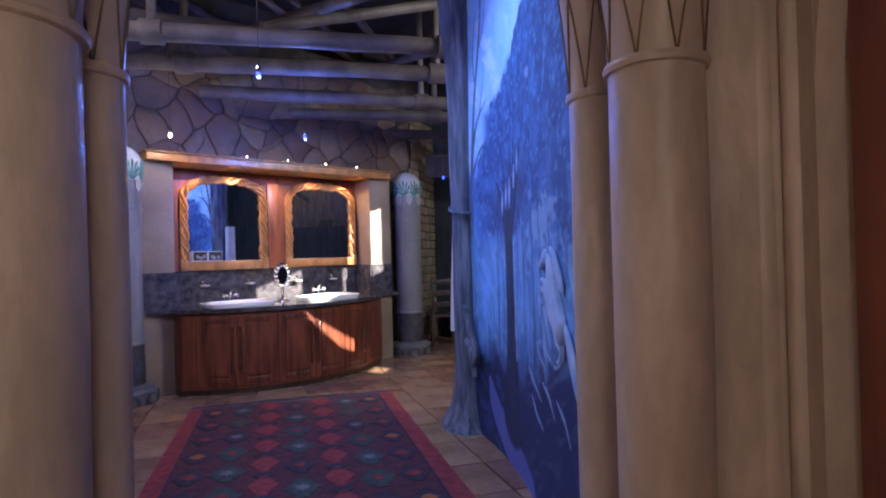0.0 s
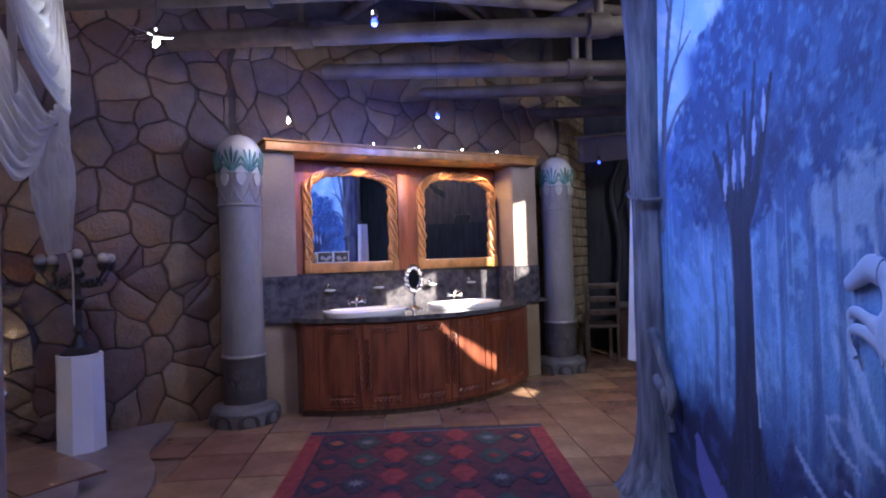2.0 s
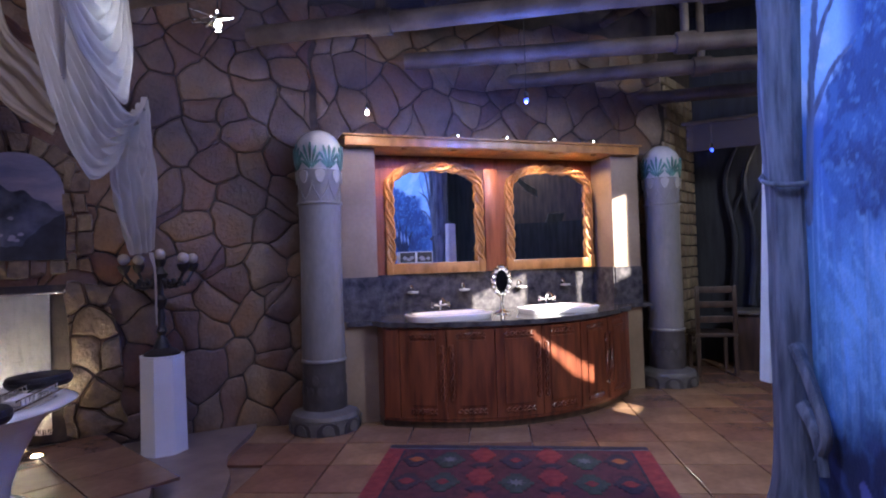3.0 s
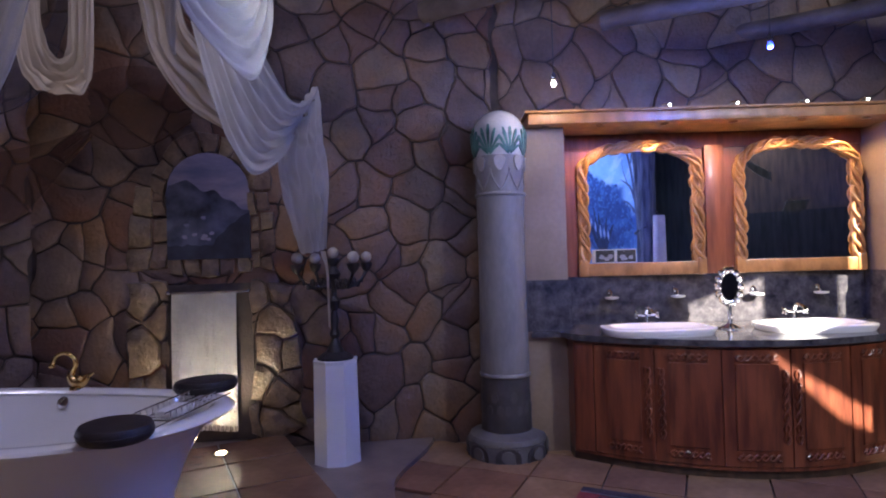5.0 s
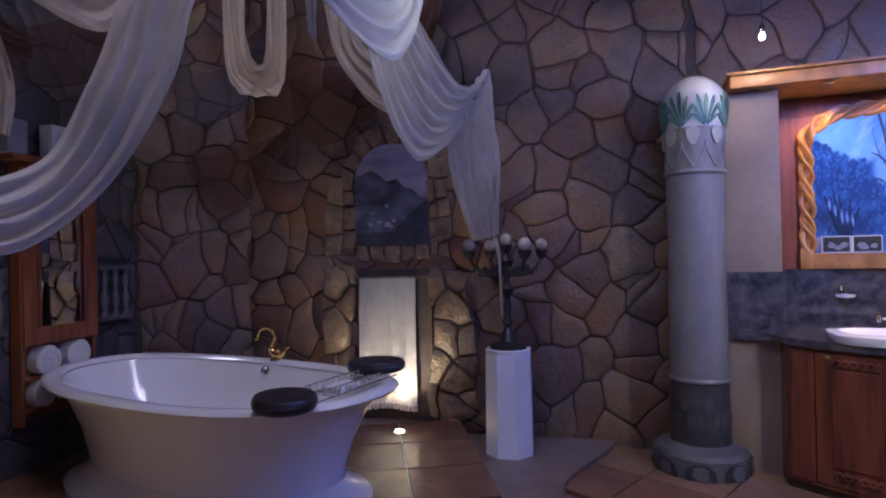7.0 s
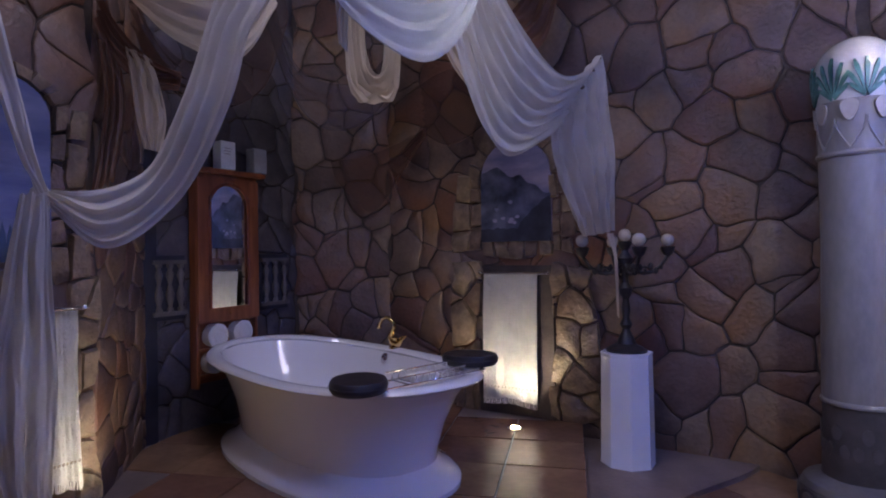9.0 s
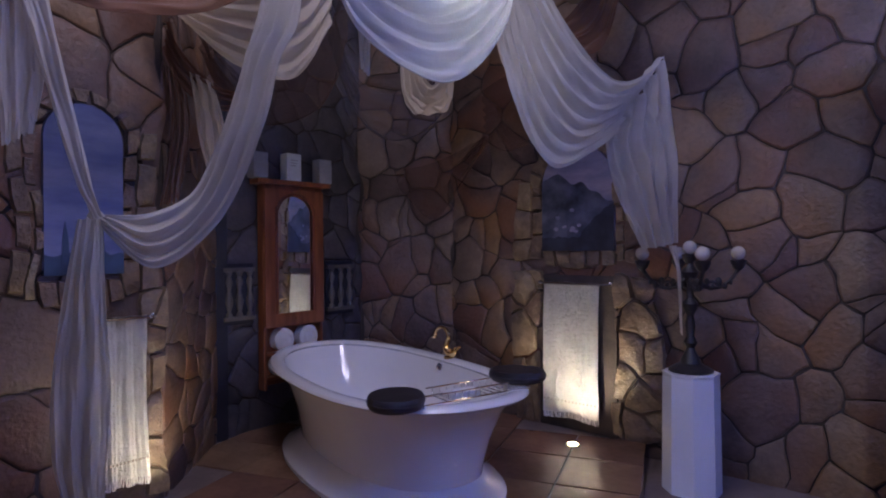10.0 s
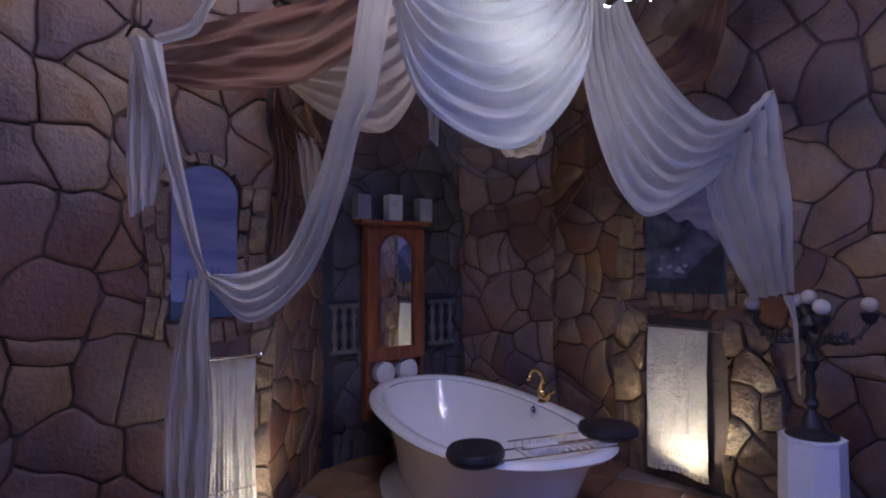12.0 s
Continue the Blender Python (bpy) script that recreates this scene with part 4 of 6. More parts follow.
        mask = np.clip(mask, 0, 1)[..., None]
        col[:] = col * (1 - mask) + np.asarray(c) * mask
    n1, n2, n3 = brush_noise(u * 5, z * 5, 1), brush_noise(u * 22, z * 22, 2), brush_noise(u * 30, z * 3, 3)
    # mist and light between far trunks
    glow = np.exp(-((z - 1.05) / 0.42) ** 2) * (0.72 + 0.28 * np.exp(-((u - 0.55) / 0.5) ** 2))
    base = np.stack([0.03 + 0.13 * glow, 0.09 + 0.29 * glow, 0.32 + 0.42 * glow], -1)
    col[:] = base * (0.45 + 1.1 * brush_noise(u * 6, z * 3.2, 21))[..., None]
    over(soft(n3, 0.52, 0.62) * soft(z, 0.45, 0.7) * soft(-z, -2.0, -1.5) * 0.30, (0.045, 0.105, 0.32))
    over(soft(brush_noise(u * 46 + 3, z * 2.2, 4), 0.60, 0.70) * soft(z, 0.5, 0.8) * soft(-z, -1.9, -1.3) * 0.50, (0.28, 0.48, 0.82))
    over(soft(brush_noise((u + z * 0.55) * 16, (z - u) * 2.0, 5), 0.62, 0.74) * soft(z, 0.5, 0.8) * soft(-z, -1.5, -1.1) * 0.62, (0.36, 0.56, 0.88))
    dabs = brush_noise((u + z) * 14, (z - u) * 9, 31)
    over(soft(dabs, 0.55, 0.66) * 0.30, (0.05, 0.15, 0.42))
    over(soft(brush_noise((u - z * 0.7) * 12, (z + u) * 15, 32), 0.60, 0.70) * 0.50 * soft(z, 0.4, 0.8), (0.24, 0.48, 0.80))
    # sky
    skyline = 2.28 + 0.25 * soft(u, 0.5, 1.2) + 0.10 * (n1 - 0.5)
    skyc = np.stack([0.16 + 0.26 * n1, 0.38 + 0.26 * n1, 0.82 + 0.10 * n1], -1)
    m = np.maximum(soft(z - skyline, -0.05, 0.12), soft(-u, -0.50, -0.32) * soft(z, 1.85, 2.1))
    col[:] = col * (1 - m[..., None]) + skyc * m[..., None]
    over(soft(brush_noise(u * 4, z * 9 + u * 4, 6), 0.55, 0.72) * m * 0.5, (0.66, 0.74, 0.90))
    # crowns
    lobes = np.maximum.reduce([1 - ((u - a) / ru) ** 2 - ((z - c) / rz) ** 2 for a, c, ru, rz in ((1.00, 2.00, 0.58, 0.50), (1.95, 2.10, 0.80, 0.66), (0.55, 1.80, 0.34, 0.38), (1.5, 2.3, 0.6, 0.42), (2.2, 1.75, 0.5, 0.4))])
    ragged = lobes + 1.1 * (brush_noise(u * 9, z * 9, 7) - 0.5) + 0.5 * (n2 - 0.5)
    crown = soft(ragged, 0.02, 0.22)
    over(crown, (0.026, 0.072, 0.235))
    over(crown * soft(brush_noise(u * 7, z * 7, 8), 0.42, 0.62) * 0.8, (0.052, 0.145, 0.40))
    over(crown * soft(brush_noise(u * 20, z * 20, 9), 0.50, 0.64) * 0.6, (0.022, 0.045, 0.16))
    over(crown * soft(brush_noise(u * 34, z * 34, 10), 0.60, 0.72) * 0.55, (0.13, 0.30, 0.60))
    dusk = np.exp(-((u - 1.16) / 0.24) ** 2 - ((z - 1.74) / 0.14) ** 2)
    over(dusk * 0.75, (0.022, 0.035, 0.12))
    over(np.exp(-((u - 0.66) / 0.14) ** 2 - ((z - 1.62) / 0.12) ** 2) * 0.8, (0.022, 0.035, 0.12))
    over(soft(np.exp(-((u - 1.72) / 0.36) ** 2 - ((z - 1.50) / 0.17) ** 2) + 0.9 * (brush_noise(u * 26, z * 26, 11) - 0.5), 0.55, 0.75) * 0.65, (0.26, 0.42, 0.66))
    over(soft(np.exp(-((u - 1.42) / 0.10) ** 2 - ((z - 2.30) / 0.05) ** 2) + 0.8 * (n2 - 0.5), 0.5, 0.9) * 0.4, (0.45, 0.60, 0.85))
    # ground, path, roots
    edge = 0.68 + 0.42 * (brush_noise(u * 7, z * 2, 12) - 0.5) + 0.16 * np.exp(-((u - 0.90) / 0.12) ** 2) + 0.22 * np.clip(u - 1.25, 0, 1)
    land = soft(edge - z + 0.12 * (n2 - 0.5), -0.06, 0.12)
    over(land, (0.015, 0.027, 0.095))
    over(land * soft(brush_noise(u * 8 + z * 5, z * 12, 13), 0.50, 0.66) * 0.6, (0.045, 0.085, 0.26))
    over(land * soft(u, 1.0, 1.4) * soft(brush_noise((u + z * 0.9) * 5, (z - u * 0.45) * 24, 14), 0.58, 0.68) * 0.75, (0.26, 0.39, 0.66))
    over(land * soft(u, 0.9, 1.2) * 0.75, (0.013, 0.022, 0.085))
    over(soft(1.05 - z, 0.0, 0.45) * soft(u, 0.85, 1.15) * 0.55, (0.016, 0.032, 0.13))
    for line in ([(1.52, 0.88), (1.62, 0.90), (1.75, 0.86), (1.90, 0.83), (2.02, 0.88)], [(1.52, 0.88), (1.58, 0.82), (1.70, 0.78)], [(1.30, 0.72), (1.42, 0.66), (1.58, 0.60)], [(1.62, 0.70), (1.75, 0.66), (1.86, 0.58)], [(1.90, 0.68), (2.04, 0.62), (2.12, 0.54)], [(1.36, 0.58), (1.48, 0.50), (1.62, 0.46)]):
        over(stroke(u, z, line, [0.006, 0.016, 0.012, 0.005]) * 0.75, (0.28, 0.40, 0.68))
    for a, lo, hi, w in ((1.46, 0.75, 1.55, 0.030), (1.62, 0.85, 1.60, 0.022), (1.84, 0.80, 1.50, 0.026), (2.28, 0.85, 1.75, 0.045), (2.50, 0.8, 1.8, 0.035), (0.62, 0.75, 1.35, 0.020), (0.74, 0.8, 1.30, 0.014), (1.22, 0.8, 1.5, 0.018)):
        over(stroke(u, z, [(a, lo), (a + 0.015, (lo + hi) / 2), (a - 0.01, hi)], [w * 1.2, w, w * 0.7]) * 0.55, (0.030, 0.066, 0.22))
    over(stroke(u, z, [(0.40, 0.46), (0.50, 0.30), (0.78, 0.14), (1.25, -0.02)], [0.03, 0.10, 0.13, 0.16]) * 0.9, (0.12, 0.145, 0.46))
    # broad tree
    bark = np.clip(0.7 + 0.9 * (brush_noise(u * 40, z * 5, 15) - 0.5), 0, 2)[..., None]
    tree = stroke(u, z, [(0.90, 0.36), (0.905, 0.62), (0.90, 1.00), (0.895, 1.35), (0.88, 1.52)], [0.24, 0.13, 0.098, 0.092, 0.10])
    for to, w in (((0.66, 1.80), 0.042), ((0.80, 1.90), 0.032), ((0.97, 1.98), 0.036), ((1.20, 1.98), 0.038), ((1.07, 2.08), 0.026)):
        tree = np.maximum(tree, stroke(u, z, [(0.88 + (to[0] - 0.88) * 0.15, 1.46), (0.88 + (to[0] - 0.88) * 0.5, 1.62), to], [w * 1.2, w, w * 0.4]))
    for s in (-1, 1): tree = np.maximum(tree, stroke(u, z, [(0.90, 0.54), (0.90 + s * 0.10, 0.42), (0.90 + s * 0.28, 0.33)], [0.05, 0.03, 0.008]))
    col[:] = col * (1 - tree[..., None]) + np.asarray((0.026, 0.046, 0.12)) * bark * tree[..., None]
    over(stroke(u, z, [(1.01, 0.70), (0.995, 1.0), (0.99, 1.42)], [0.010, 0.008, 0.005]) * 0.8, (0.34, 0.50, 0.80))
    for a, c, h in ((0.765, 1.66, 0.075), (0.850, 1.70, 0.075), (0.935, 1.72, 0.10), (1.04, 1.80, 0.07), (1.13, 1.88, 0.07)):
        over(stroke(u, z, [(a - 0.008, c - h), (a, c), (a + 0.006, c + h)], [0.006, 0.022, 0.006]) * 0.85, (0.36, 0.48, 0.80))
    # bare branches against the sky
    for line, w in (([(0.08, 1.5), (0.14, 2.05), (0.22, 2.5), (0.36, 2.95), (0.40, 3.3)], (0.035, 0.025, 0.010)), ([(0.15, 2.10), (0.26, 2.30), (0.46, 2.42)], (0.026, 0.018, 0.005)), ([(0.13, 1.92), (0.30, 2.08), (0.46, 2.13)], (0.024, 0.016, 0.004)), ([(0.24, 2.55), (0.20, 2.8), (0.28, 3.1)], (0.014, 0.010, 0.004)), ([(0.32, 2.8), (0.44, 2.95), (0.50, 3.15)], (0.010, 0.007, 0.003)), ([(0.30, 2.32), (0.40, 2.55), (0.42, 2.7)], (0.010, 0.007, 0.002))):
        m = stroke(u, z, line, w)
        col[:] = col * (1 - m[..., None]) + np.asarray((0.11, 0.15, 0.30)) * bark * m[..., None]
    verts = [tuple(mural_at(a, c, 0.003)) for c in zs for a in us]
    faces = [(j * NU + i, j * NU + i + 1, (j + 1) * NU + i + 1, (j + 1) * NU + i) for j in range(NZ - 1) for i in range(NU - 1)]
    me = bpy.data.meshes.new("mural")
    me.from_pydata(verts, [], faces)
    layer = me.color_attributes.new("paint", "FLOAT_COLOR", "POINT")
    rgba = np.concatenate([np.clip(col, 0, 1), np.ones(u.shape + (1,))], -1).astype(np.float32)
    layer.data.foreach_set("color", rgba.ravel())
    me.polygons.foreach_set("use_smooth", [True] * len(faces))
    mat = surface("mural_paint", (0.1, 0.1, 0.1), (0.2, 0.2, 0.2), 0.7, 6, 70, 0.35, stretch=(1, 1, 1))
    attr = mat.node_tree.nodes.new("ShaderNodeVertexColor")
    attr.layer_name = "paint"
    mat.node_tree.links.new(attr.outputs[0], mat.node_tree.nodes["Hue/Saturation/Value"].inputs["Color"])
    me.materials.append(mat)
    ob = new("mural_painting", me)
    tagged(ob, "moonlit blue forest mural painted on the curved wall", "mural")
    # pale rearing horse shape, low relief
    bm = bmesh.new()
    lowrelief = lambda pts: [(u, 0, z) for u, z in pts]
    def limb(pts, radii): tube(lowrelief(pts), radii, 12, bm, n=18)
    limb([(1.695, 1.280), (1.745, 1.300), (1.81, 1.328), (1.865, 1.318)], [0.020, 0.026, 0.036, 0.036])
    limb([(1.85, 1.33), (1.905, 1.29), (1.93, 1.235), (1.925, 1.18), (1.95, 1.14)], [0.026, 0.042, 0.060, 0.082, 0.088])
    limb([(1.90, 1.365), (1.97, 1.335), (2.03, 1.27), (2.09, 1.205), (2.12, 1.16)], [0.010, 0.026, 0.032, 0.026, 0.006])
    limb([(1.92, 1.19), (1.97, 1.12), (2.02, 1.07), (2.06, 1.03)], [0.082, 0.088, 0.078, 0.072])
    limb([(1.86, 1.175), (1.79, 1.20), (1.725, 1.215), (1.70, 1.195), (1.715, 1.165)], [0.034, 0.018, 0.014, 0.012, 0.012])
    limb([(1.86, 1.15), (1.78, 1.165), (1.71, 1.165), (1.70, 1.13), (1.725, 1.095)], [0.032, 0.018, 0.014, 0.012, 0.012])
    limb([(2.04, 1.02), (2.01, 0.97), (2.06, 0.935), (2.03, 0.89), (1.985, 0.868)], [0.052, 0.032, 0.018, 0.012, 0.010])
    limb([(2.08, 1.03), (2.07, 0.98), (2.10, 0.945), (2.085, 0.895)], [0.046, 0.030, 0.016, 0.011])
    limb([(2.11, 1.055), (2.16, 1.01), (2.225, 0.93), (2.31, 0.81), (2.40, 0.70)], [0.012, 0.026, 0.038, 0.036, 0.012])
    ball((2.065, 0, 1.025), 0.074, bm, 18)
    limb([(1.850, 1.345), (1.842, 1.375), (1.838, 1.395)], [0.010, 0.006, 0.002])
    for v in bm.verts: v.co = mural_at(v.co.x, v.co.z, 0.016 - v.co.y * 0.42)
    tagged(part("horse_relief", bm, M["mural_pale"]), "pale rearing horse figure in low relief on the mural", "relief")


mural_painting()


def sculpted_trunk():
    """The carved tree that ends the mural wall."""
    t = thing("sculpted_tree", pose(0.0, 5.06, 0), "sculpted grey-blue tree trunk ending the mural wall", "tree sculpture")
    n, seg = 50, 28
    bm = bmesh.new()
    rings = []
    for i in range(n):
        z = 3.4 * i / (n - 1)
        r = 0.105 + 0.17 * math.exp(-z / 0.16) + 0.03 * max(0, (z - 1.6)) + 0.012 * noise.noise((0, 0, z * 2.2))
        ring = []
        for k in range(seg):
            a = 2 * math.pi * k / seg
            groove = 1 + 0.12 * noise.noise((math.cos(a) * 2.6, math.sin(a) * 2.6, z * 0.7)) + 0.06 * math.sin(7 * a + 2.5 * noise.noise((0, 1, z)))
            ring.append(bm.verts.new((r * groove * math.cos(a) + 0.03 * noise.noise((3, 0, z)), r * groove * math.sin(a) + 0.03 * noise.noise((7, 0, z * 0.8)), z - 0.01)))
        rings.append(ring)
    for a, b in zip(rings, rings[1:]):
        for k in range(seg): bm.faces.new((a[k], a[(k + 1) % seg], b[(k + 1) % seg], b[k]))
    bm.faces.new(rings[-1])
    part("trunk", bm, M["bark"], t)
    part("vine", tube([(0.128 * math.cos(a), 0.128 * math.sin(a), 1.70 + 0.05 * math.sin(a * 1.0)) for a in [2 * math.pi * k / 20 for k in range(21)]], 0.011, 8), M["bark"], t, "grey vine tied round the trunk")
    for pts in ([(-0.02, -0.13, 0.95), (0.03, -0.24, 0.80), (0.07, -0.30, 0.62), (0.04, -0.26, 0.50)], [(0.0, -0.15, 0.70), (0.04, -0.24, 0.60), (0.06, -0.30, 0.45)]):
        part("root", tube(pts, [0.03, 0.026, 0.024, 0.02], 8, n=16, wobble=0.2), M["bark"], t)
    return t


sculpted_trunk()
t = thing("bathrobe", pose(0.06, 5.27, 1.32), "long white towelling robe hanging behind the tree trunk", "robe")
bm = bmesh.new()
rows = []
for i in range(15):
    q = i / 14
    rows.append([bm.verts.new(((0.10 + 0.05 * q) * math.cos(a) - 0.08, 0.05 * (1 + 0.5 * math.sin(a * 5 + q)) * math.sin(a), 0.55 - 1.15 * q)) for a in [2 * math.pi * k / 24 for k in range(24)]])
for a, c in zip(rows, rows[1:]):
    for k in range(24): bm.faces.new((a[k], a[(k + 1) % 24], c[(k + 1) % 24], c[k]))
bm.faces.new(rows[0]), bm.faces.new(rows[-1])
part("cloth", bm, M["towel"], t)
part("hook", tube([(-0.08, 0.0, 0.54), (-0.08, -0.02, 0.60), (-0.08, -0.10, 0.60)], 0.008, 8), M["chrome"], t)

# ---- roof logs and pendants ----


def roof_log(p0, p1, r, collars, label, mat="log"):
    a, b = Vector(p0), Vector(p1)
    t = thing("roof_log", pose(*p0), label, "beam", "roof logs")
    n = 14
    pts = [a.lerp(b, k / (n - 1)) + Vector((0, 0, 0.012 * noise.noise((k * 0.6, p0[0], 2)))) - a for k in range(n)]
    part("pole", tube(pts, [r * (1 + 0.08 * noise.noise((k * 0.7, 5, p0[1]))) for k in range(n)], 16, wobble=0.06), M[mat], t)
    for f in collars:
        c = a.lerp(b, f) - a
        d = (b - a).normalized()
        part("collar", tube([c - d * 0.085, c - d * 0.08, c + d * 0.08, c + d * 0.085], [r * 1.12, r * 1.32, r * 1.32, r * 1.12], 16, wobble=0.05), M[mat], t, "rope-bound collar")
        part("hanger", tube([c + Vector((0, 0, r)), c + Vector((0, 0, TOP - a.z - 0.02))], r * 0.5, 10), M[mat], t)
    return t


roof_log((-4.15, 3.98, 3.09), (0.55, 5.67, 3.09), 0.072, (0.39, 0.85), "weathered grey roof log with collars over the room")
roof_log((-3.62, 5.20, 3.17), (0.6, 6.70, 3.17), 0.075, (0.24, 0.77), "weathered grey roof log with collars over the room")
roof_log((-2.88, 6.30, 3.13), (1.8, 8.35, 3.13), 0.070, (0.47,), "weathered roof log with a collar near the vanity")
roof_log((-2.62, 7.30, 3.13), (1.8, 8.95, 3.13), 0.070, (0.45,), "weathered roof log with a collar near the passage")
roof_log((-1.6, 8.5, 3.05), (1.9, 9.6, 3.05), 0.07, (), "dark roof log in the passage", "dark_log")
g = random.Random(5)
for k in range(11):
    x = -4.6 + 0.62 * k
    roof_log((x, 1.2 + 0.1 * k, 3.75 + 0.1 * g.random()), (x + g.uniform(0.3, 1.2), 8.6, 3.95 + 0.15 * g.random()), 0.045, (), "dark rafter pole under the thatch", "dark_log")
for p0, p1 in (((-2.9, 4.6, 3.3), (0.3, 8.4, 3.9)), ((-0.3, 4.5, 3.25), (-3.4, 7.2, 3.95)), ((0.7, 5.4, 3.3), (-1.9, 8.6, 3.9)), ((-1.6, 5.0, 3.2), (-0.2, 6.4, 3.9))):
    roof_log(p0, p1, 0.05, (), "dark slanting brace pole under the thatch", "log")


def pendant(x, y, z, bulb, label, wings=False):
    t = thing("pendant_lamp", pose(x, y, z), label, "lamp", "hanging lamps")
    part("wire", tube([(0, 0, 0.03), (0, 0, TOP - z - 0.01)], 0.0035, 6), M["iron"], t)
    part("bulb", ball((0, 0, 0), 0.016, squash=1.2), M[bulb], t, "glowing bulb")
    part("holder", lathe([(0.014, 0.02), (0.020, 0.03), (0.016, 0.06), (0.004, 0.075)], 14), M["chrome"], t)
    if wings:
        part("body", tube([(-0.10, 0.02, 0.02), (0, 0, 0.03), (0.10, -0.03, 0.0), (0.16, -0.05, -0.02)], [0.008, 0.016, 0.010, 0.003], 8, n=14), M["chrome"], t)
        for s in (-1, 1):
            for f in (0.0, 0.5):
                bm = bmesh.new()
                outline = [(0, 0), (0.06, 0.03), (0.13, 0.035), (0.15, 0.01), (0.10, -0.015), (0.04, -0.01)]
                place = lambda u, v, o: Vector((-u * 0.8 + f * 0.05, s * (u * 0.35 + v), 0.03 + u * (0.35 - f) + o))
                part("wing", plate(outline, place, 0.003, bm), M["bulb_white"] if f == 0.0 and s == 1 else M["chrome"], t)
    return t


pendant(-2.285, 3.80, 2.49, "bulb_white", "hanging metal dragonfly lamp glowing white", True)
pendant(-2.79, 5.60, 2.52, "bulb_warm", "small hanging warm white halogen lamp")
pendant(-1.25, 4.15, 2.54, "bulb_blue", "small hanging blue glass lamp")
pendant(-1.63, 5.99, 2.51, "bulb_blue", "small hanging blue glass lamp by the vanity")
pendant(-0.62, 8.7, 2.42, "bulb_blue", "small hanging blue glass lamp in the passage")

# ---- rug ----
RUG = pose(-1.735, 5.83, 0.012, 0, 0, math.degrees(math.atan2(0.70, 1.67)))


def rug():
    """Woven rug; local x across, -y towards the entrance."""
    t = thing("rug", RUG, "red and navy woven kelim rug with small geometric motifs", "rug")
    W, L = 1.81, 2.9
    part("field", box((0, -L / 2, 0), (W, L, 0.010), bevel=0.003), M["rug_wine"], t)
    def strip(x, y, w, h, bm=None, lift=0.0065): return box((x, y, lift), (w, h, 0.003), bm)
    bm = bmesh.new()
    for x in (-W / 2 + 0.06, W / 2 - 0.06): strip(x, -L / 2, 0.115, L - 0.01, bm)
    strip(0, -L + 0.06, W - 0.24, 0.115, bm)
    part("border", bm, M["rug_red"], t, "red woven side border")
    for x in (-W / 2 + 0.125, W / 2 - 0.125): part("inner_stripe", strip(x, -L / 2, 0.014, L - 0.25), M["rug_field"], t)
    part("end_band", strip(0, -0.035, W - 0.006, 0.064, lift=0.0072), M["rug_field"], t, "dark woven end band")
    part("end_stripe", strip(0, -0.078, W - 0.01, 0.012, lift=0.0072), M["rug_grey"], t)
    shapes = {}
    def motif(kind, r, x, y, tall=1.0, lift=0.0):
        """A stepped diamond, woven row by row."""
        key = (kind, r, tall)
        if key not in shapes:
            side = [(r * (1 - abs(k) / 4.6), (k + e) * r * tall / 4) for k in range(-3, 4) for e in (-0.5, 0.5)]
            bm = slab(side + [(-x, y) for x, y in side[::-1]], 0.0057, 0.0087)
            first = part("motif", bm, M[kind], t)
            shapes[key], first.location = first.data, (x, y, lift)
            return
        ob = new("motif", shapes[key])
        ob.parent, ob.location = t, (x, y, lift)
    def star(x, y):
        key = "star"
        if key not in shapes:
            bm = slab([((0.060 if k % 2 == 0 else 0.026) * math.cos(math.pi * k / 8), (0.060 if k % 2 == 0 else 0.026) * math.sin(math.pi * k / 8)) for k in range(16)], 0.0077, 0.0107)
            first = part("star", bm, M["rug_grey"], t)
            shapes[key], first.location = first.data, (x, y, 0)
            return
        ob = new("star", shapes[key])
        ob.parent, ob.location = t, (x, y, 0)
    for row in range(7):
        y = -0.30 - 0.38 * row
        for col in range(-3, 4):
            x = col * 0.222
            if abs(col) == 3:
                motif("rug_field", 0.100, x, y, 1.5)
                motif("rug_orange" if row % 3 == 0 else "rug_red", 0.052, x, y, 1.0, 0.0020)
            elif abs(col) == 1:
                motif("rug_red", 0.088, x, y + 0.10, 2.0)
                motif("rug_field", 0.078, x, y - 0.10, 0.9)
            else:
                motif("rug_green" if (row + col) % 4 else "rug_field", 0.108, x, y, 1.55)
                star(x, y) if row % 2 == (col == 0) else motif("rug_red", 0.040, x, y, 1.2, 0.0020)
    return t


rug()

# ---- painted windows with stone surrounds ----


def painted_window(p0, p1, u0, u1, z0, z1, kind, label, seed, widths):
    """An arched painted view, set deep in a surround of rough stones."""
    place, _ = on_wall(p0, p1)
    g = random.Random(seed)
    t = thing("painted_window", pose(0, 0, 0), label, "painting", "painted windows")
    cu, hw = (u0 + u1) / 2, (u1 - u0) / 2
    spring = z1 - hw * 1.0
    arch = [(u0, z0), (u1, z0), (u1, spring)] + [(cu + hw * math.cos(a), spring + (z1 - spring) * math.sin(a)) for a in [math.pi * k / 14 for k in range(1, 14)]] + [(u0, spring)]
    part("picture", plate(arch, place, 0.044), M["pic_sky" if kind == "hills" else "pic_blue"], t, "painted dusk sky", smooth=False)
    def under(f, mat, name, lift):
        bm = bmesh.new()
        n = 40
        for k in range(n):
            a, b = u0 + (u1 - u0) * k / n, u0 + (u1 - u0) * (k + 1) / n
            top = lambda u: min(z0 + f((u - u0) / (u1 - u0)), spring + (z1 - spring) * math.sqrt(max(0, 1 - ((u - cu) / hw) ** 2)) - 0.004)
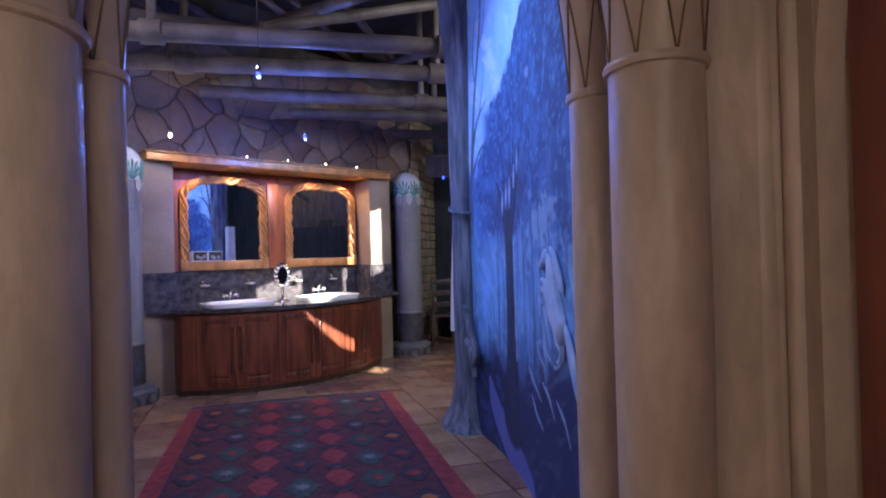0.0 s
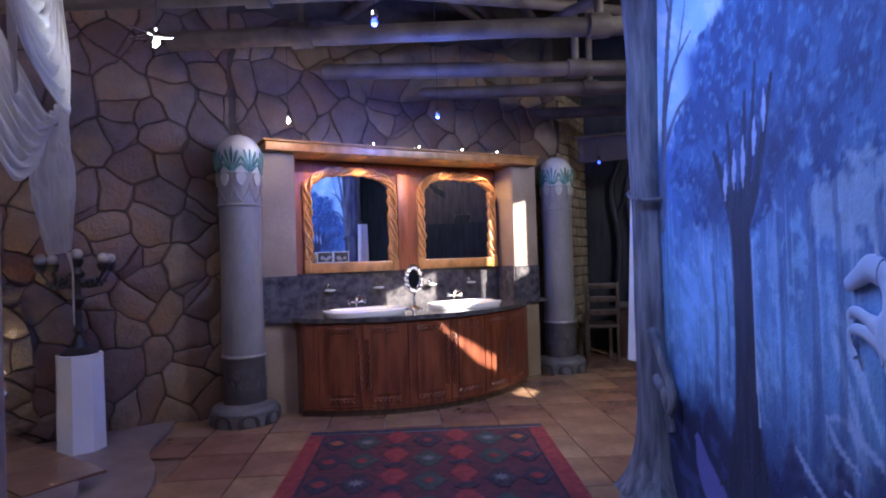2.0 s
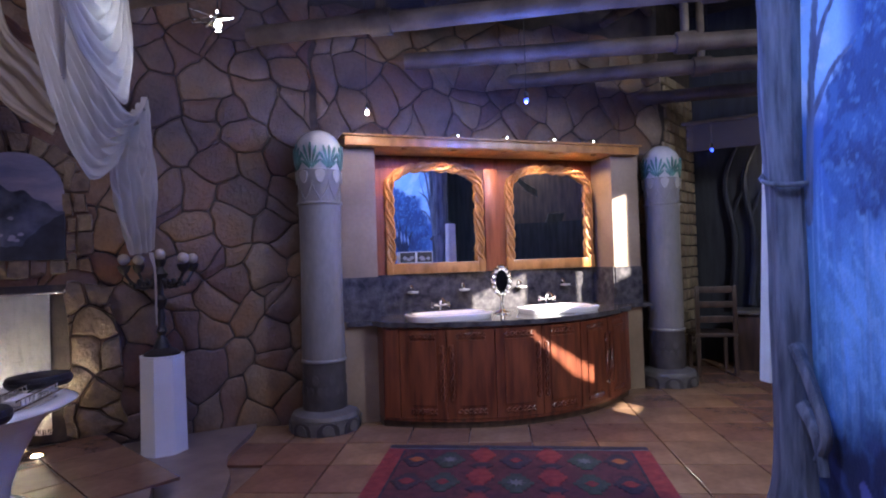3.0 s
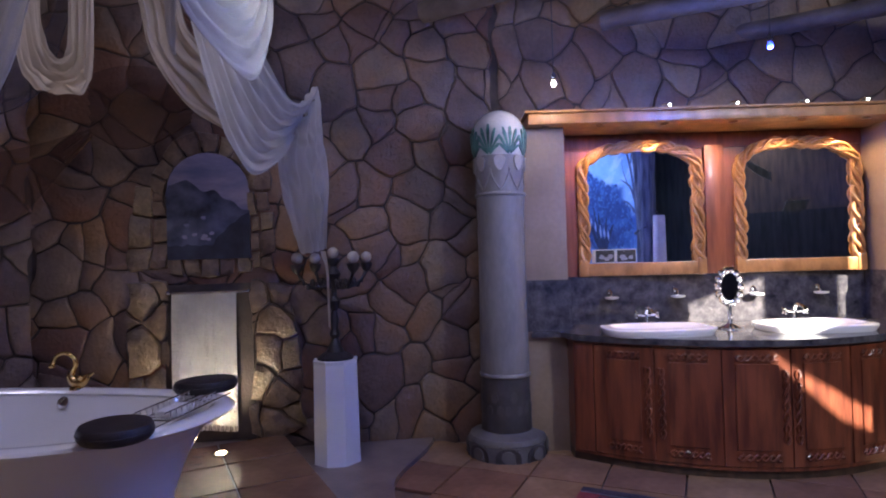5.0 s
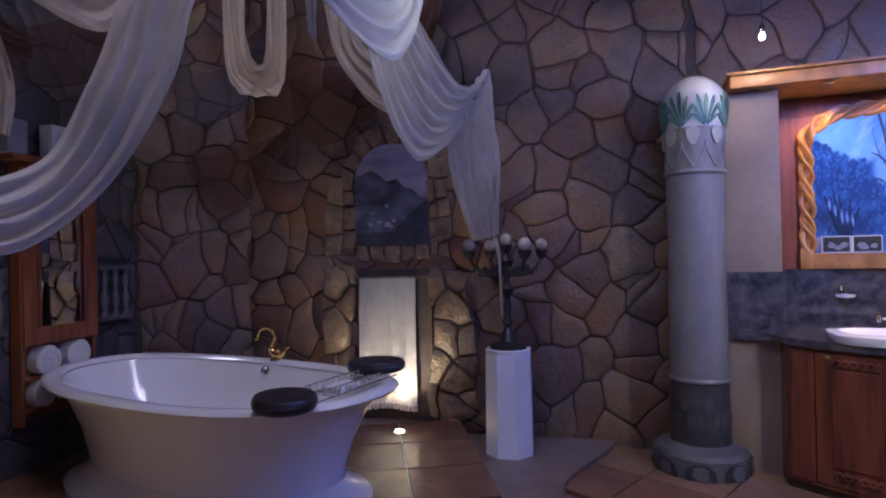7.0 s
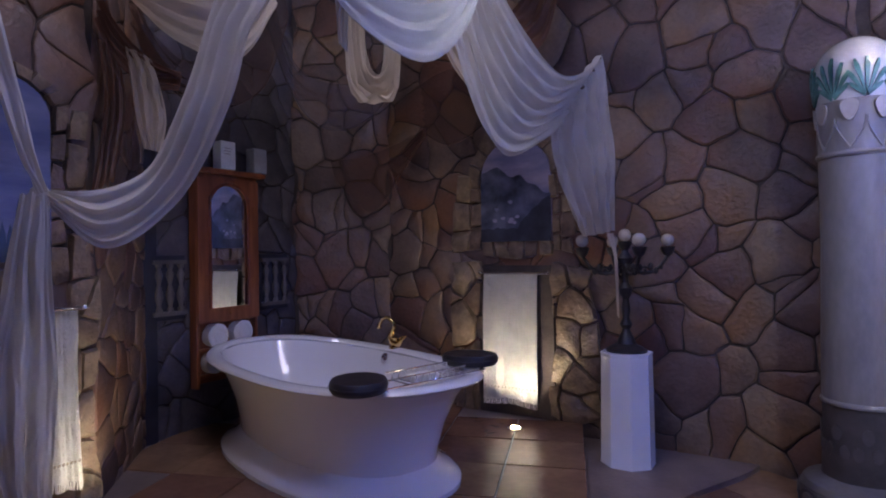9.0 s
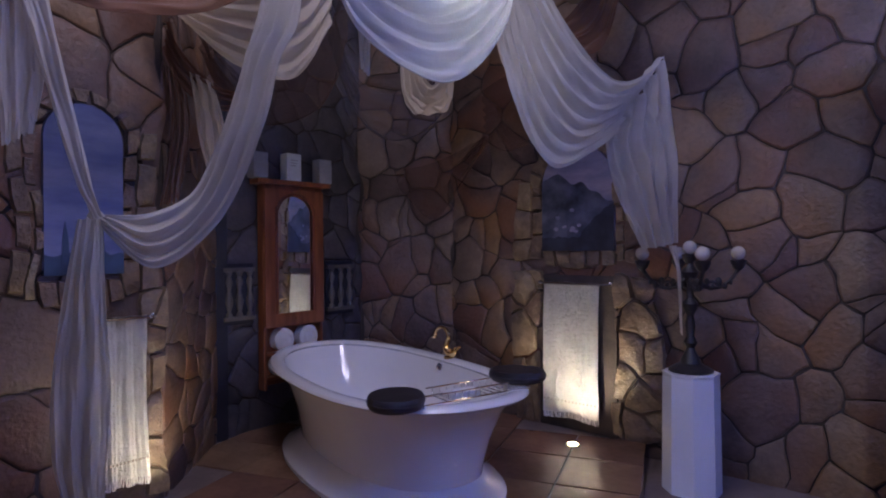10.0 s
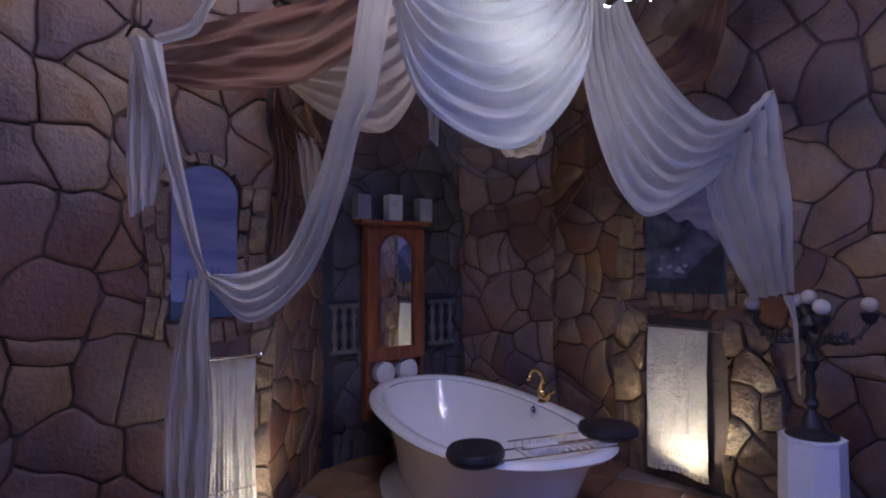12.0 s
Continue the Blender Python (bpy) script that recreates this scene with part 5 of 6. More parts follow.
            plate([(a, z0), (b, z0), (b, top(b)), (a, top(a))], place, 0.003, bm, lift)
        part(name, bm, M[mat], t, smooth=False)
    if kind == "hills":
        under(lambda q: 0.56 - 0.28 * max(0, q - 0.25) + 0.06 * noise.noise((q * 6, 1, 1)) - 0.25 * max(0, 0.12 - q), "pic_hill", "painted_hills", 0.043)
        under(lambda q: 0.10 + 0.42 * max(0, q - 0.55) ** 0.7 + 0.02 * noise.noise((q * 14, 1, 1)), "pic_near", "painted_shore", 0.047)
        bm = bmesh.new()
        for k in range(8):
            plate(blob(u0 + (u1 - u0) * g.uniform(0.2, 0.55), z0 + g.uniform(0.14, 0.30), 0.022, 0.014, g, 7), place, 0.002, bm, 0.0465)
        part("painted_houses", bm, M["pic_sky"], t, smooth=False)
    else:
        under(lambda q: 0.10 + 0.05 * noise.noise((q * 5, 1, 1)), "pic_tree", "painted_shore", 0.043)
        bm = bmesh.new()
        for k in range(6):
            u, h = u0 + (u1 - u0) * (0.25 + 0.09 * k), g.uniform(0.12, 0.34)
            plate([(u - 0.018, z0 + 0.05), (u + 0.018, z0 + 0.05), (u + 0.012, z0 + h * 0.7), (u, z0 + h), (u - 0.012, z0 + h * 0.7)], place, 0.003, bm, 0.0455)
        part("painted_cypresses", bm, M["pic_tree"], t, smooth=False)
    lw, rw = widths
    # jamb stones in two ragged rows, arch stones, and a course below
    def block(poly, proud):
        stone([(u + g.uniform(-0.012, 0.012), z + g.uniform(-0.012, 0.012)) for u, z in poly], place, t, g, M["frame_stone"], 0.003, proud * g.uniform(0.34, 0.60), "frame_stone", 0.05)
    for side, w in ((-1, lw), (1, rw)):
        edge = u0 if side < 0 else u1
        for band, (b0, b1), proud in ((0, (0.0, 0.42), 0.075), (1, (0.42, 1.0), 0.090)):
            z = z0 - 0.10
            while z < spring:
                h = g.uniform(0.11, 0.24)
                a, b = edge + side * w * b0, edge + side * w * b1
                block([(min(a, b), z), (max(a, b), z), (max(a, b), z + h), (min(a, b), z + h)], proud * g.uniform(0.85, 1.15))
                z += h
    n = 9
    for k in range(n):
        a0, a1 = math.pi * k / n, math.pi * (k + 1) / n
        rise = z1 - spring
        for r0, r1, proud in ((1.02, 1.50, 0.08),):
            block([(cu + hw * r0 * math.cos(a0), spring + rise * r0 * math.sin(a0)), (cu + hw * r1 * math.cos(a0), spring + rise * r1 * math.sin(a0)), (cu + hw * r1 * math.cos(a1), spring + rise * r1 * math.sin(a1)), (cu + hw * r0 * math.cos(a1), spring + rise * r0 * math.sin(a1))], proud)
    for k in range(5):
        a, b = u0 + (u1 - u0) * k / 5, u0 + (u1 - u0) * (k + 1) / 5
        block([(a, z0 - 0.13), (b, z0 - 0.13), (b, z0), (a, z0)], 0.075)
    return t, place


_, WEST = painted_window(WALL_E, WALL_F, 0.90, 1.47, 1.45, 2.22, "hills", "arched painted lake view in a rough stone surround", 41, (0.24, 0.17))
_, SOUTH = painted_window(WALL_A, WALL_B, 1.86, 2.21, 1.36, 2.20, "trees", "arched painted evening sky in a rough stone surround", 42, (0.13, 0.19))
# rough lit stones beside the towels
for place, u0, u1, owner, seed in ((WEST, 1.47, 1.80, "wall_west", 3), (WEST, 0.62, 0.88, "wall_west", 5), (SOUTH, 2.28, 2.42, "wall_south", 4)):
    g = random.Random(seed)
    for poly in crazy_paving(u1 - u0, 0.14, 1.27, 0.21, g, 1.1):
        stone([(u + u0, z) for u, z in poly], place, bpy.data.objects[owner], g, M["frame_stone"], 0.003, 0.048 * g.uniform(0.7, 1.2))
# flat dark plate: colour stands in for the shaded recess behind the towel
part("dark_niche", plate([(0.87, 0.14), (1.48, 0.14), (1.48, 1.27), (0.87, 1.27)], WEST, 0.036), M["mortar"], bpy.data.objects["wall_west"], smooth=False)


def hanging_towel(place, u0, u1, z0, z1, out, label, folds, rail, over=0.02):
    t = thing("bath_towel", pose(0, 0, 0), label, "towel", "hanging towels")
    nu, nz = 84, 150
    bm = bmesh.new()
    grid = []
    for j in range(nz + 1):
        q = j / nz
        row = []
        for i in range(nu + 1):
            s = i / nu
            pinch = 1 - 0.10 * math.sin(math.pi * q) * (folds > 4)
            u = (u0 + u1) / 2 + (s - 0.5) * (u1 - u0) * pinch
            o = out + 0.012 * (0.3 + q) * math.sin(s * folds * math.pi + 0.8 * noise.noise((s * 2, q * 2, u0))) + 0.006 * noise.noise((s * 5, q * 5, u0)) + 0.005 * math.sin(s * folds * 9 + 5 * noise.noise((s * 3, q * 1.6, u0 + 5))) * (0.4 + 0.6 * q) + 0.0042 * noise.noise((s * 22, q * 58, u0)) + 0.004 * noise.noise((s * 40, q * 90, u0))
            row.append(bm.verts.new(place(u, z1 - q * (z1 - z0) + 0.014 * math.sin(s * 3.3) * q, o + 0.03 * (1 - q) ** 6 * -1)))
        grid.append(row)
    for a, b in zip(grid, grid[1:]):
        for i in range(nu): bm.faces.new((a[i], a[i + 1], b[i + 1], b[i]))
    bmesh.ops.solidify(bm, geom=list(bm.faces), thickness=0.012)
    part("cloth", bm, M["towel"], t)
    bm = bmesh.new()
    for k in range(15):
        u = u0 + 0.02 + (u1 - u0 - 0.04) * k / 14
        box(place(u, z0 + 0.10, out + 0.016), (0.012, 0.006, 0.012), bm)
    part("woven_band", bm, M["globe"], t)
    bm = bmesh.new()
    for k in range(44):
        s = (k + 0.5) / 44
        u = (u0 + u1) / 2 + (s - 0.5) * (u1 - u0)
        foot = z0 + 0.014 * math.sin(s * 3.3)
        o = out + 0.0156 * math.sin(s * folds * math.pi) - 0.004
        tube([place(u, foot + 0.01, o), place(u + 0.003 * math.sin(k * 2.1), foot - 0.02, o + 0.004), place(u + 0.006 * math.sin(k * 1.3), foot - 0.042, o)], 0.0035, 5, bm, n=4)
    part("fringe", bm, M["fringe"], t)
    if rail:
        r = thing("towel_rail", pose(0, 0, 0), "chrome towel rail with round end brackets on the stone wall", "towel rail", "towel rails")
        part("bar", tube([place(u0 - 0.02, z1 - 0.008, out - 0.01), place(u1 + over, z1 - 0.008, out - 0.01)], 0.009, 12), M["chrome"], r)
        for u in (u0 - 0.02, u1 + over):
            part("bracket", tube([place(u, z1 - 0.008, 0.0), place(u, z1 - 0.008, out + 0.004)], 0.010, 12), M["chrome"], r)
            part("knob", ball(place(u, z1 - 0.002, out), 0.017), M["chrome"], r)
    return t


hanging_towel(WEST, 0.93, 1.37, 0.26, 1.22, 0.10, "white towel hanging on a chrome rail, lit from below", 3.0, True, 0.09)
hanging_towel(SOUTH, 2.02, 2.31, 0.31, 1.14, 0.10, "cream towel gathered in folds on a chrome rail", 7.0, True)


def floor_light(x, y, tilt_to, energy, label, cone=115):
    t = thing("floor_light", pose(x, y, 0.149), label, "lamp", "floor uplights")
    part("rim", lathe([(0.033, 0), (0.052, 0), (0.050, 0.005), (0.033, 0.006)], 24), M["chrome"], t)
    part("lens", lathe([(1e-4, 0.016), (0.018, 0.014), (0.030, 0.010), (0.034, 0.004), (0.034, 0.002)], 24), M["lens_warm"], t, "glowing warm lens")
    p = Vector((x, y, 0.185))
    lamp("SPOT", "floor_light_glow", look(p, tilt_to), energy, (1.0, 0.87, 0.66), size=0.025, cone=(cone, 0.8))


floor_light(-4.36, 3.97, (-4.66, 4.01, 0.90), 27, "round warm uplight set in the tiled platform by the towel", 108)
floor_light(-3.02, 2.00, (-3.24, 1.69, 1.0), 14, "round warm uplight set in the platform by the gathered towel")

# ---- drapes ----


def cloth(name, upper, lower, folds, depth, mat, label, part_name="panel", parent=None, n=72, m=76, seed=0, ragged=0.0):
    """Gathered cloth between two edges that run along its folds."""
    a, b = smooth_line(upper, n), smooth_line(lower, n)
    bm = bmesh.new()
    grid = []
    for i in range(n):
        along = (a[min(i + 1, n - 1)] - a[max(i - 1, 0)]).normalized()
        across = b[i] - a[i]
        face = along.cross(across)
        face = face.normalized() if face.length > 1e-5 else Vector((1, 0, 0))
        row = []
        for j in range(m):
            q = j / (m - 1)
            wave = math.sin(2 * math.pi * folds * q + 1.3 * noise.noise((i * 0.05, q * 2, seed)) * 2)
            fine = math.sin(2 * math.pi * folds * 2.35 * q + 2.2 * noise.noise((i * 0.08, q * 3, seed + 4)) * 2 + seed)
            fade = 0.55 + 0.6 * noise.noise((i * 0.09, q * 2.4, seed + 8))
            rise = depth * (wave * (0.5 + 0.5 * math.sin(math.pi * q)) * (0.75 + 0.5 * fade) + 0.38 * fine * fade + 1.0 * math.sin(math.pi * q))
            p = a[i].lerp(b[i], q) + face * rise + Vector((0, 0, ragged * noise.noise((i * 0.2, q * 9, seed)) * q))
            row.append(bm.verts.new(p))
        grid.append(row)
    for r, s in zip(grid, grid[1:]):
        for j in range(m - 1): bm.faces.new((r[j], r[j + 1], s[j + 1], s[j]))
    kept = [[v.co.copy() for v in row] for row in grid]
    if parent: return part(part_name, bm, M[mat], parent, label)
    t = thing(name, pose(0, 0, 0), label, "drape", "canopy drapes")
    part(part_name, bm, M[mat], t)
    part("hem", tube([g[-1] for g in kept], 0.0035, 6), M[mat], t)
    return t


KNOT = (-2.335, 2.09, 1.59)
t = cloth("drape", [(-2.80, 2.66, 3.48), (-2.62, 2.62, 2.52), (-2.59, 2.55, 2.23), (-2.56, 2.47, 1.95), (-2.53, 2.37, 1.72), (-2.43, 2.24, 1.62), (-2.35, 2.12, 1.61)],
          [(-2.76, 2.86, 3.48), (-2.46, 2.86, 2.43), (-2.42, 2.79, 2.19), (-2.41, 2.71, 1.89), (-2.46, 2.50, 1.57), (-2.41, 2.27, 1.41), (-2.33, 2.10, 1.575)], 3.4, 0.017, "cloth_white", "white voile swag tied in a knot by the tub", seed=1)
cloth("", [(-2.11, 1.91, 2.56), (-2.17, 1.97, 2.26), (-2.25, 2.05, 1.81), (-2.30, 2.10, 1.59)], [(-2.20, 1.99, 2.56), (-2.23, 2.02, 2.27), (-2.29, 2.09, 1.81), (-2.33, 2.11, 1.60)], 1.6, 0.016, "cloth_white", "", "rising_strand", t, seed=2)
cloth("", [(-2.15, 1.88, 2.55), (-2.14, 1.87, 2.15), (-2.15, 1.88, 1.84)], [(-2.21, 1.94, 2.55), (-2.24, 1.97, 2.16), (-2.22, 1.94, 1.90)], 3, 0.012, "cloth_white", "", "short_end", t, seed=3, ragged=0.05)
cloth("", [(-2.27, 2.07, 1.59), (-2.24, 2.03, 1.30), (-2.22, 2.00, 0.98), (-2.22, 2.00, 0.74), (-2.24, 2.02, 0.58)], [(-2.32, 2.13, 1.59), (-2.33, 2.13, 1.30), (-2.34, 2.14, 0.96), (-2.33, 2.13, 0.72), (-2.32, 2.12, 0.46)], 3.2, 0.020, "cloth_white", "", "tail", t, seed=4, ragged=0.06)
part("knot", ball(KNOT, 0.032, squash=1.2), M["cloth_white"], t)
t = cloth("drape", [(-2.26, 3.00, 2.87), (-2.28, 3.07, 2.75), (-2.35, 3.18, 2.68), (-2.47, 3.30, 2.69), (-2.64, 3.45, 2.77), (-2.77, 3.57, 2.92), (-2.82, 3.63, 3.09)],
          [(-2.20, 3.02, 2.67), (-2.20, 3.07, 2.36), (-2.24, 3.16, 2.17), (-2.36, 3.37, 2.05), (-2.52, 3.52, 2.16), (-2.68, 3.63, 2.43), (-2.77, 3.65, 2.86)], 7.0, 0.016, "cloth_white", "wide white voile swag hanging over the tub", seed=5)
t = cloth("drape", [(-3.52, 3.70, 3.50), (-3.51, 3.71, 3.15), (-3.50, 3.80, 2.82), (-3.50, 3.98, 2.51), (-3.59, 4.17, 2.37), (-3.72, 4.34, 2.43), (-3.83, 4.46, 2.57)],
          [(-3.45, 3.54, 3.50), (-3.43, 3.54, 3.15), (-3.38, 3.53, 2.67), (-3.35, 3.64, 2.17), (-3.38, 3.81, 1.89), (-3.52, 4.02, 1.98), (-3.69, 4.18, 2.12)], 7.0, 0.022, "cloth_white", "white voile drape caught up beside the candelabra", seed=6)
cloth("", [(-3.68, 4.12, 2.12), (-3.72, 4.12, 2.00), (-3.79, 4.20, 1.73), (-3.87, 4.34, 1.46)], [(-3.83, 4.46, 2.57), (-3.84, 4.50, 2.30), (-3.86, 4.54, 1.95), (-3.94, 4.55, 1.50)], 4.6, 0.024, "cloth_white", "", "falling_end", t, seed=7)
cloth("", [(-3.90, 4.49, 1.48), (-3.91, 4.535, 1.34), (-3.93, 4.550, 1.14), (-3.94, 4.560, 0.97)], [(-3.92, 4.54, 1.48), (-3.93, 4.560, 1.34), (-3.945, 4.572, 1.14), (-3.945, 4.572, 0.95)], 1.5, 0.005, "cloth_cream", "", "thin_end", t, seed=8)
cloth("drape", [(-2.29, 1.90, 2.62), (-2.63, 2.00, 2.85), (-2.93, 2.25, 3.02), (-3.15, 2.43, 3.28), (-3.2, 2.5, 3.5)], [(-2.27, 1.93, 2.42), (-2.56, 2.03, 2.46), (-2.86, 2.27, 2.58), (-3.13, 2.46, 2.90), (-3.2, 2.54, 3.4)], 3, 0.030, "cloth_brown", "rust brown voile swag tied to the stone wall", seed=9)
cloth("drape", [(-2.95, 1.80, 2.90), (-3.33, 2.15, 3.13), (-3.58, 2.40, 3.40), (-3.75, 2.55, 3.60)], [(-3.10, 1.97, 2.64), (-3.33, 2.15, 2.47), (-3.56, 2.37, 2.47), (-3.74, 2.52, 2.83)], 7, 0.022, "cloth_cream", "cream voile swag behind the white drapes", seed=10)
cloth("drape", [(-3.28, 1.88, 2.44), (-3.29, 1.90, 2.30), (-3.30, 1.92, 2.11), (-3.32, 1.95, 1.93)], [(-3.32, 1.99, 2.39), (-3.34, 2.03, 2.23), (-3.35, 2.05, 2.08), (-3.34, 2.03, 1.91)], 3, 0.016, "cloth_cream", "short cream voile end hanging by the alcove", seed=11)
t = cloth("drape", [(-3.21, 1.81, 2.71), (-3.23, 1.85, 2.57), (-3.27, 1.93, 2.45), (-3.33, 2.02, 2.37), (-3.37, 2.12, 2.33)], [(-3.23, 1.76, 2.55), (-3.26, 1.81, 2.41), (-3.31, 1.90, 2.30), (-3.37, 2.00, 2.25), (-3.42, 2.09, 2.26)], 4, 0.020, "cloth_brown", "rust brown voile caught up and hanging down the alcove edge", seed=12)
cloth("", [(-3.26, 1.76, 2.47), (-3.27, 1.78, 2.23), (-3.26, 1.77, 2.00), (-3.24, 1.73, 1.71)], [(-3.30, 1.83, 2.42), (-3.32, 1.86, 2.21), (-3.31, 1.85, 2.00), (-3.29, 1.81, 1.75)], 3, 0.022, "cloth_brown", "", "hanging_tail", t, seed=21, ragged=0.05)
cloth("drape", [(-3.60, 1.75, 2.90), (-3.78, 1.80, 2.68), (-4.06, 1.90, 2.62), (-4.28, 2.25, 2.92), (-4.34, 2.41, 3.34)], [(-3.64, 1.80, 2.55), (-3.78, 1.82, 2.44), (-4.12, 1.95, 2.33), (-4.28, 2.27, 2.50), (-4.35, 2.44, 3.01)], 4, 0.025, "cloth_rust", "rust brown voile swag over the corner cabinet", seed=13)
cloth("drape", [(-4.30, 2.30, 3.3), (-4.50, 2.45, 2.75), (-4.70, 2.75, 2.65), (-4.75, 3.05, 2.85), (-4.72, 3.2, 3.3)], [(-4.32, 2.32, 2.9), (-4.50, 2.48, 2.42), (-4.68, 2.75, 2.30), (-4.75, 3.05, 2.52), (-4.74, 3.2, 3.0)], 4, 0.02, "cloth_dark", "smoky blue voile swag behind the tub", seed=14)
t = cloth("drape", [(-4.97, 3.33, 2.72), (-4.85, 3.55, 2.80), (-4.72, 3.76, 2.76), (-4.61, 3.93, 2.60)], [(-4.97, 3.35, 2.33), (-4.86, 3.53, 2.22), (-4.74, 3.72, 2.27), (-4.62, 3.90, 2.41)], 5, 0.022, "cloth_rust", "dark rust voile swags hanging along the stone wall", seed=15)
cloth("", [(-5.10, 2.58, 2.14), (-5.14, 2.84, 2.17), (-5.10, 3.12, 2.27), (-4.96, 3.35, 2.36)], [(-5.12, 2.62, 1.98), (-5.13, 2.89, 1.72), (-5.12, 3.08, 1.90), (-4.96, 3.35, 2.29)], 4, 0.022, "cloth_rust", "", "lower_swag", t, seed=20)
cloth("drape", [(-4.10, 3.70, 2.95), (-4.18, 3.91, 2.93), (-4.20, 4.12, 3.20), (-4.19, 4.20, 3.50)], [(-4.12, 3.76, 2.80), (-4.18, 4.00, 2.72), (-4.19, 4.18, 2.78), (-4.18, 4.32, 3.27)], 3, 0.02, "cloth_brown", "rust brown voile swag near the ceiling", seed=16)
cloth("drape", [(-2.31, 3.10, 2.45), (-2.31, 3.11, 2.25), (-2.31, 3.12, 2.09)], [(-2.33, 3.16, 2.45), (-2.33, 3.15, 2.25), (-2.33, 3.14, 2.07)], 2, 0.008, "cloth_white", "narrow white voile tie", seed=17)
t = cloth("drape", [(-4.16, 3.00, 3.50), (-4.14, 2.99, 3.00), (-4.14, 3.00, 2.70), (-4.14, 3.05, 2.56), (-4.14, 3.10, 2.58), (-4.14, 3.12, 2.74), (-4.16, 3.12, 3.50)],
          [(-4.10, 2.87, 3.50), (-4.08, 2.87, 3.00), (-4.07, 2.89, 2.50), (-4.07, 2.99, 2.35), (-4.07, 3.16, 2.38), (-4.07, 3.22, 2.60), (-4.10, 3.23, 3.50)], 4, 0.026, "cloth_cream", "looped cream voile end bunched behind the white swag", seed=18, ragged=0.05)
cloth("drape", [(-4.00, 3.63, 3.10), (-3.97, 3.70, 2.80), (-3.93, 3.84, 2.66), (-3.91, 3.94, 2.45)], [(-4.12, 3.46, 3.00), (-4.12, 3.53, 2.67), (-4.08, 3.72, 2.38), (-4.01, 3.94, 2.23)], 4, 0.018, "cloth_cream", "cream voile layer under the caught-up white drape", seed=19)
rear = thing("canopy_bar", pose(0, 0, 0), "thin dark pole on cords carrying the wide swag", "pole")
part("pole", tube([(-2.16, 2.80, 2.89), (-2.27, 3.02, 2.885), (-2.50, 3.30, 2.90), (-2.82, 3.63, 3.09), (-2.95, 3.80, 3.12)], 0.016, 10, n=24), M["dark_log"], rear)
for p in ((-2.20, 2.88, 2.89), (-2.86, 3.68, 3.10)):
    part("cord", tube([p, (p[0], p[1], TOP - 0.01)], 0.006, 6), M["iron"], rear)
bar = thing("canopy_bar", pose(0, 0, 0), "dark curved pole from which the drapes hang", "pole")
part("pole", tube([(-2.15, 1.75, 3.50), (-2.75, 2.45, 3.50), (-3.25, 2.95, 3.50), (-3.48, 3.55, 3.50), (-3.85, 4.40, 3.50)], 0.025, 10, n=30), M["dark_log"], bar)
for p in ((-2.75, 2.45, 3.50), (-3.48, 3.55, 3.50)):
    part("cord", tube([p, (p[0], p[1], TOP - 0.01)], 0.006, 6), M["iron"], bar)
hook = thing("drape_hook", pose(-2.16, 1.92, 2.58), "black iron hook on a cord holding the drape ends", "hook")
part("bar", tube([(-0.02, -0.10, 0.02), (0.0, -0.04, 0.045), (0.0, 0.03, 0.03), (0.0, 0.06, 0.06)], [0.006, 0.008, 0.007, 0.005], 8, n=18), M["iron"], hook)
part("cord", tube([(0.0, 0.0, 0.03), (0.0, 0.0, TOP - 2.59)], 0.004, 6), M["iron"], hook)
cloth("drape", [(-2.19, 1.96, 2.59), (-2.28, 2.04, 2.66), (-2.31, 2.08, 2.75), (-2.36, 2.13, 2.93), (-2.41, 2.19, 3.11)], [(-2.20, 1.97, 2.55), (-2.30, 2.07, 2.62), (-2.34, 2.11, 2.74), (-2.40, 2.17, 2.90), (-2.45, 2.24, 3.10)], 3, 0.014, "cloth_white", "white voile strand climbing from the hook to the roof", seed=22)

# ---- pedestal and candelabra ----
PX, PY = -3.97, 4.625
p = thing("pedestal", pose(PX, PY, 0.045, 0, 0, 22.5 + 12), "white octagonal pedestal standing on the low step", "pedestal")
bm = lathe([(0.168, 0.0), (0.165, 0.01), (0.157, 0.67), (0.152, 0.68)], 8)
part("body", bm, M["white_paint"], p, angle=20)
part("top_plate", lathe([(0.152, 0.679), (0.160, 0.681), (0.160, 0.692), (0.154, 0.695)], 8), M["white_paint"], p, angle=20)


def candelabra():
    c = thing("candelabra", pose(PX, PY, 0.739), "black iron candelabra with pale globe lights on the pedestal", "candelabra")
    part("base", lathe([(0.125, 0.0), (0.125, 0.012), (0.10, 0.03), (0.06, 0.05), (0.045, 0.09), (0.025, 0.13), (0.02, 0.15)], 24), M["iron"], c)
    stem = [(0.018, 0.14), (0.030, 0.17), (0.016, 0.21), (0.022, 0.27), (0.014, 0.33), (0.030, 0.37), (0.034, 0.40), (0.016, 0.43), (0.013, 0.52), (0.032, 0.56), (0.040, 0.585), (0.018, 0.62), (0.012, 0.65)]
    part("stem", lathe([(rad * 1.3, h) for rad, h in stem], 18), M["iron"], c)
    for k in range(5):
        if k == 4:
            cup, a, rr = (0, 0, 0.655), 0, 0
        else:
            a = math.radians(89 + 90 * k)
            rr = 0.268
            cup = (rr * math.cos(a), rr * math.sin(a), 0.62)
            d = Vector((math.cos(a), math.sin(a), 0))
            pts = [d * 0.015 + Vector((0, 0, 0.555)), d * 0.08 + Vector((0, 0, 0.50)), d * 0.16 + Vector((0, 0, 0.495)), d * 0.22 + Vector((0, 0, 0.535)), d * rr + Vector((0, 0, 0.60))]
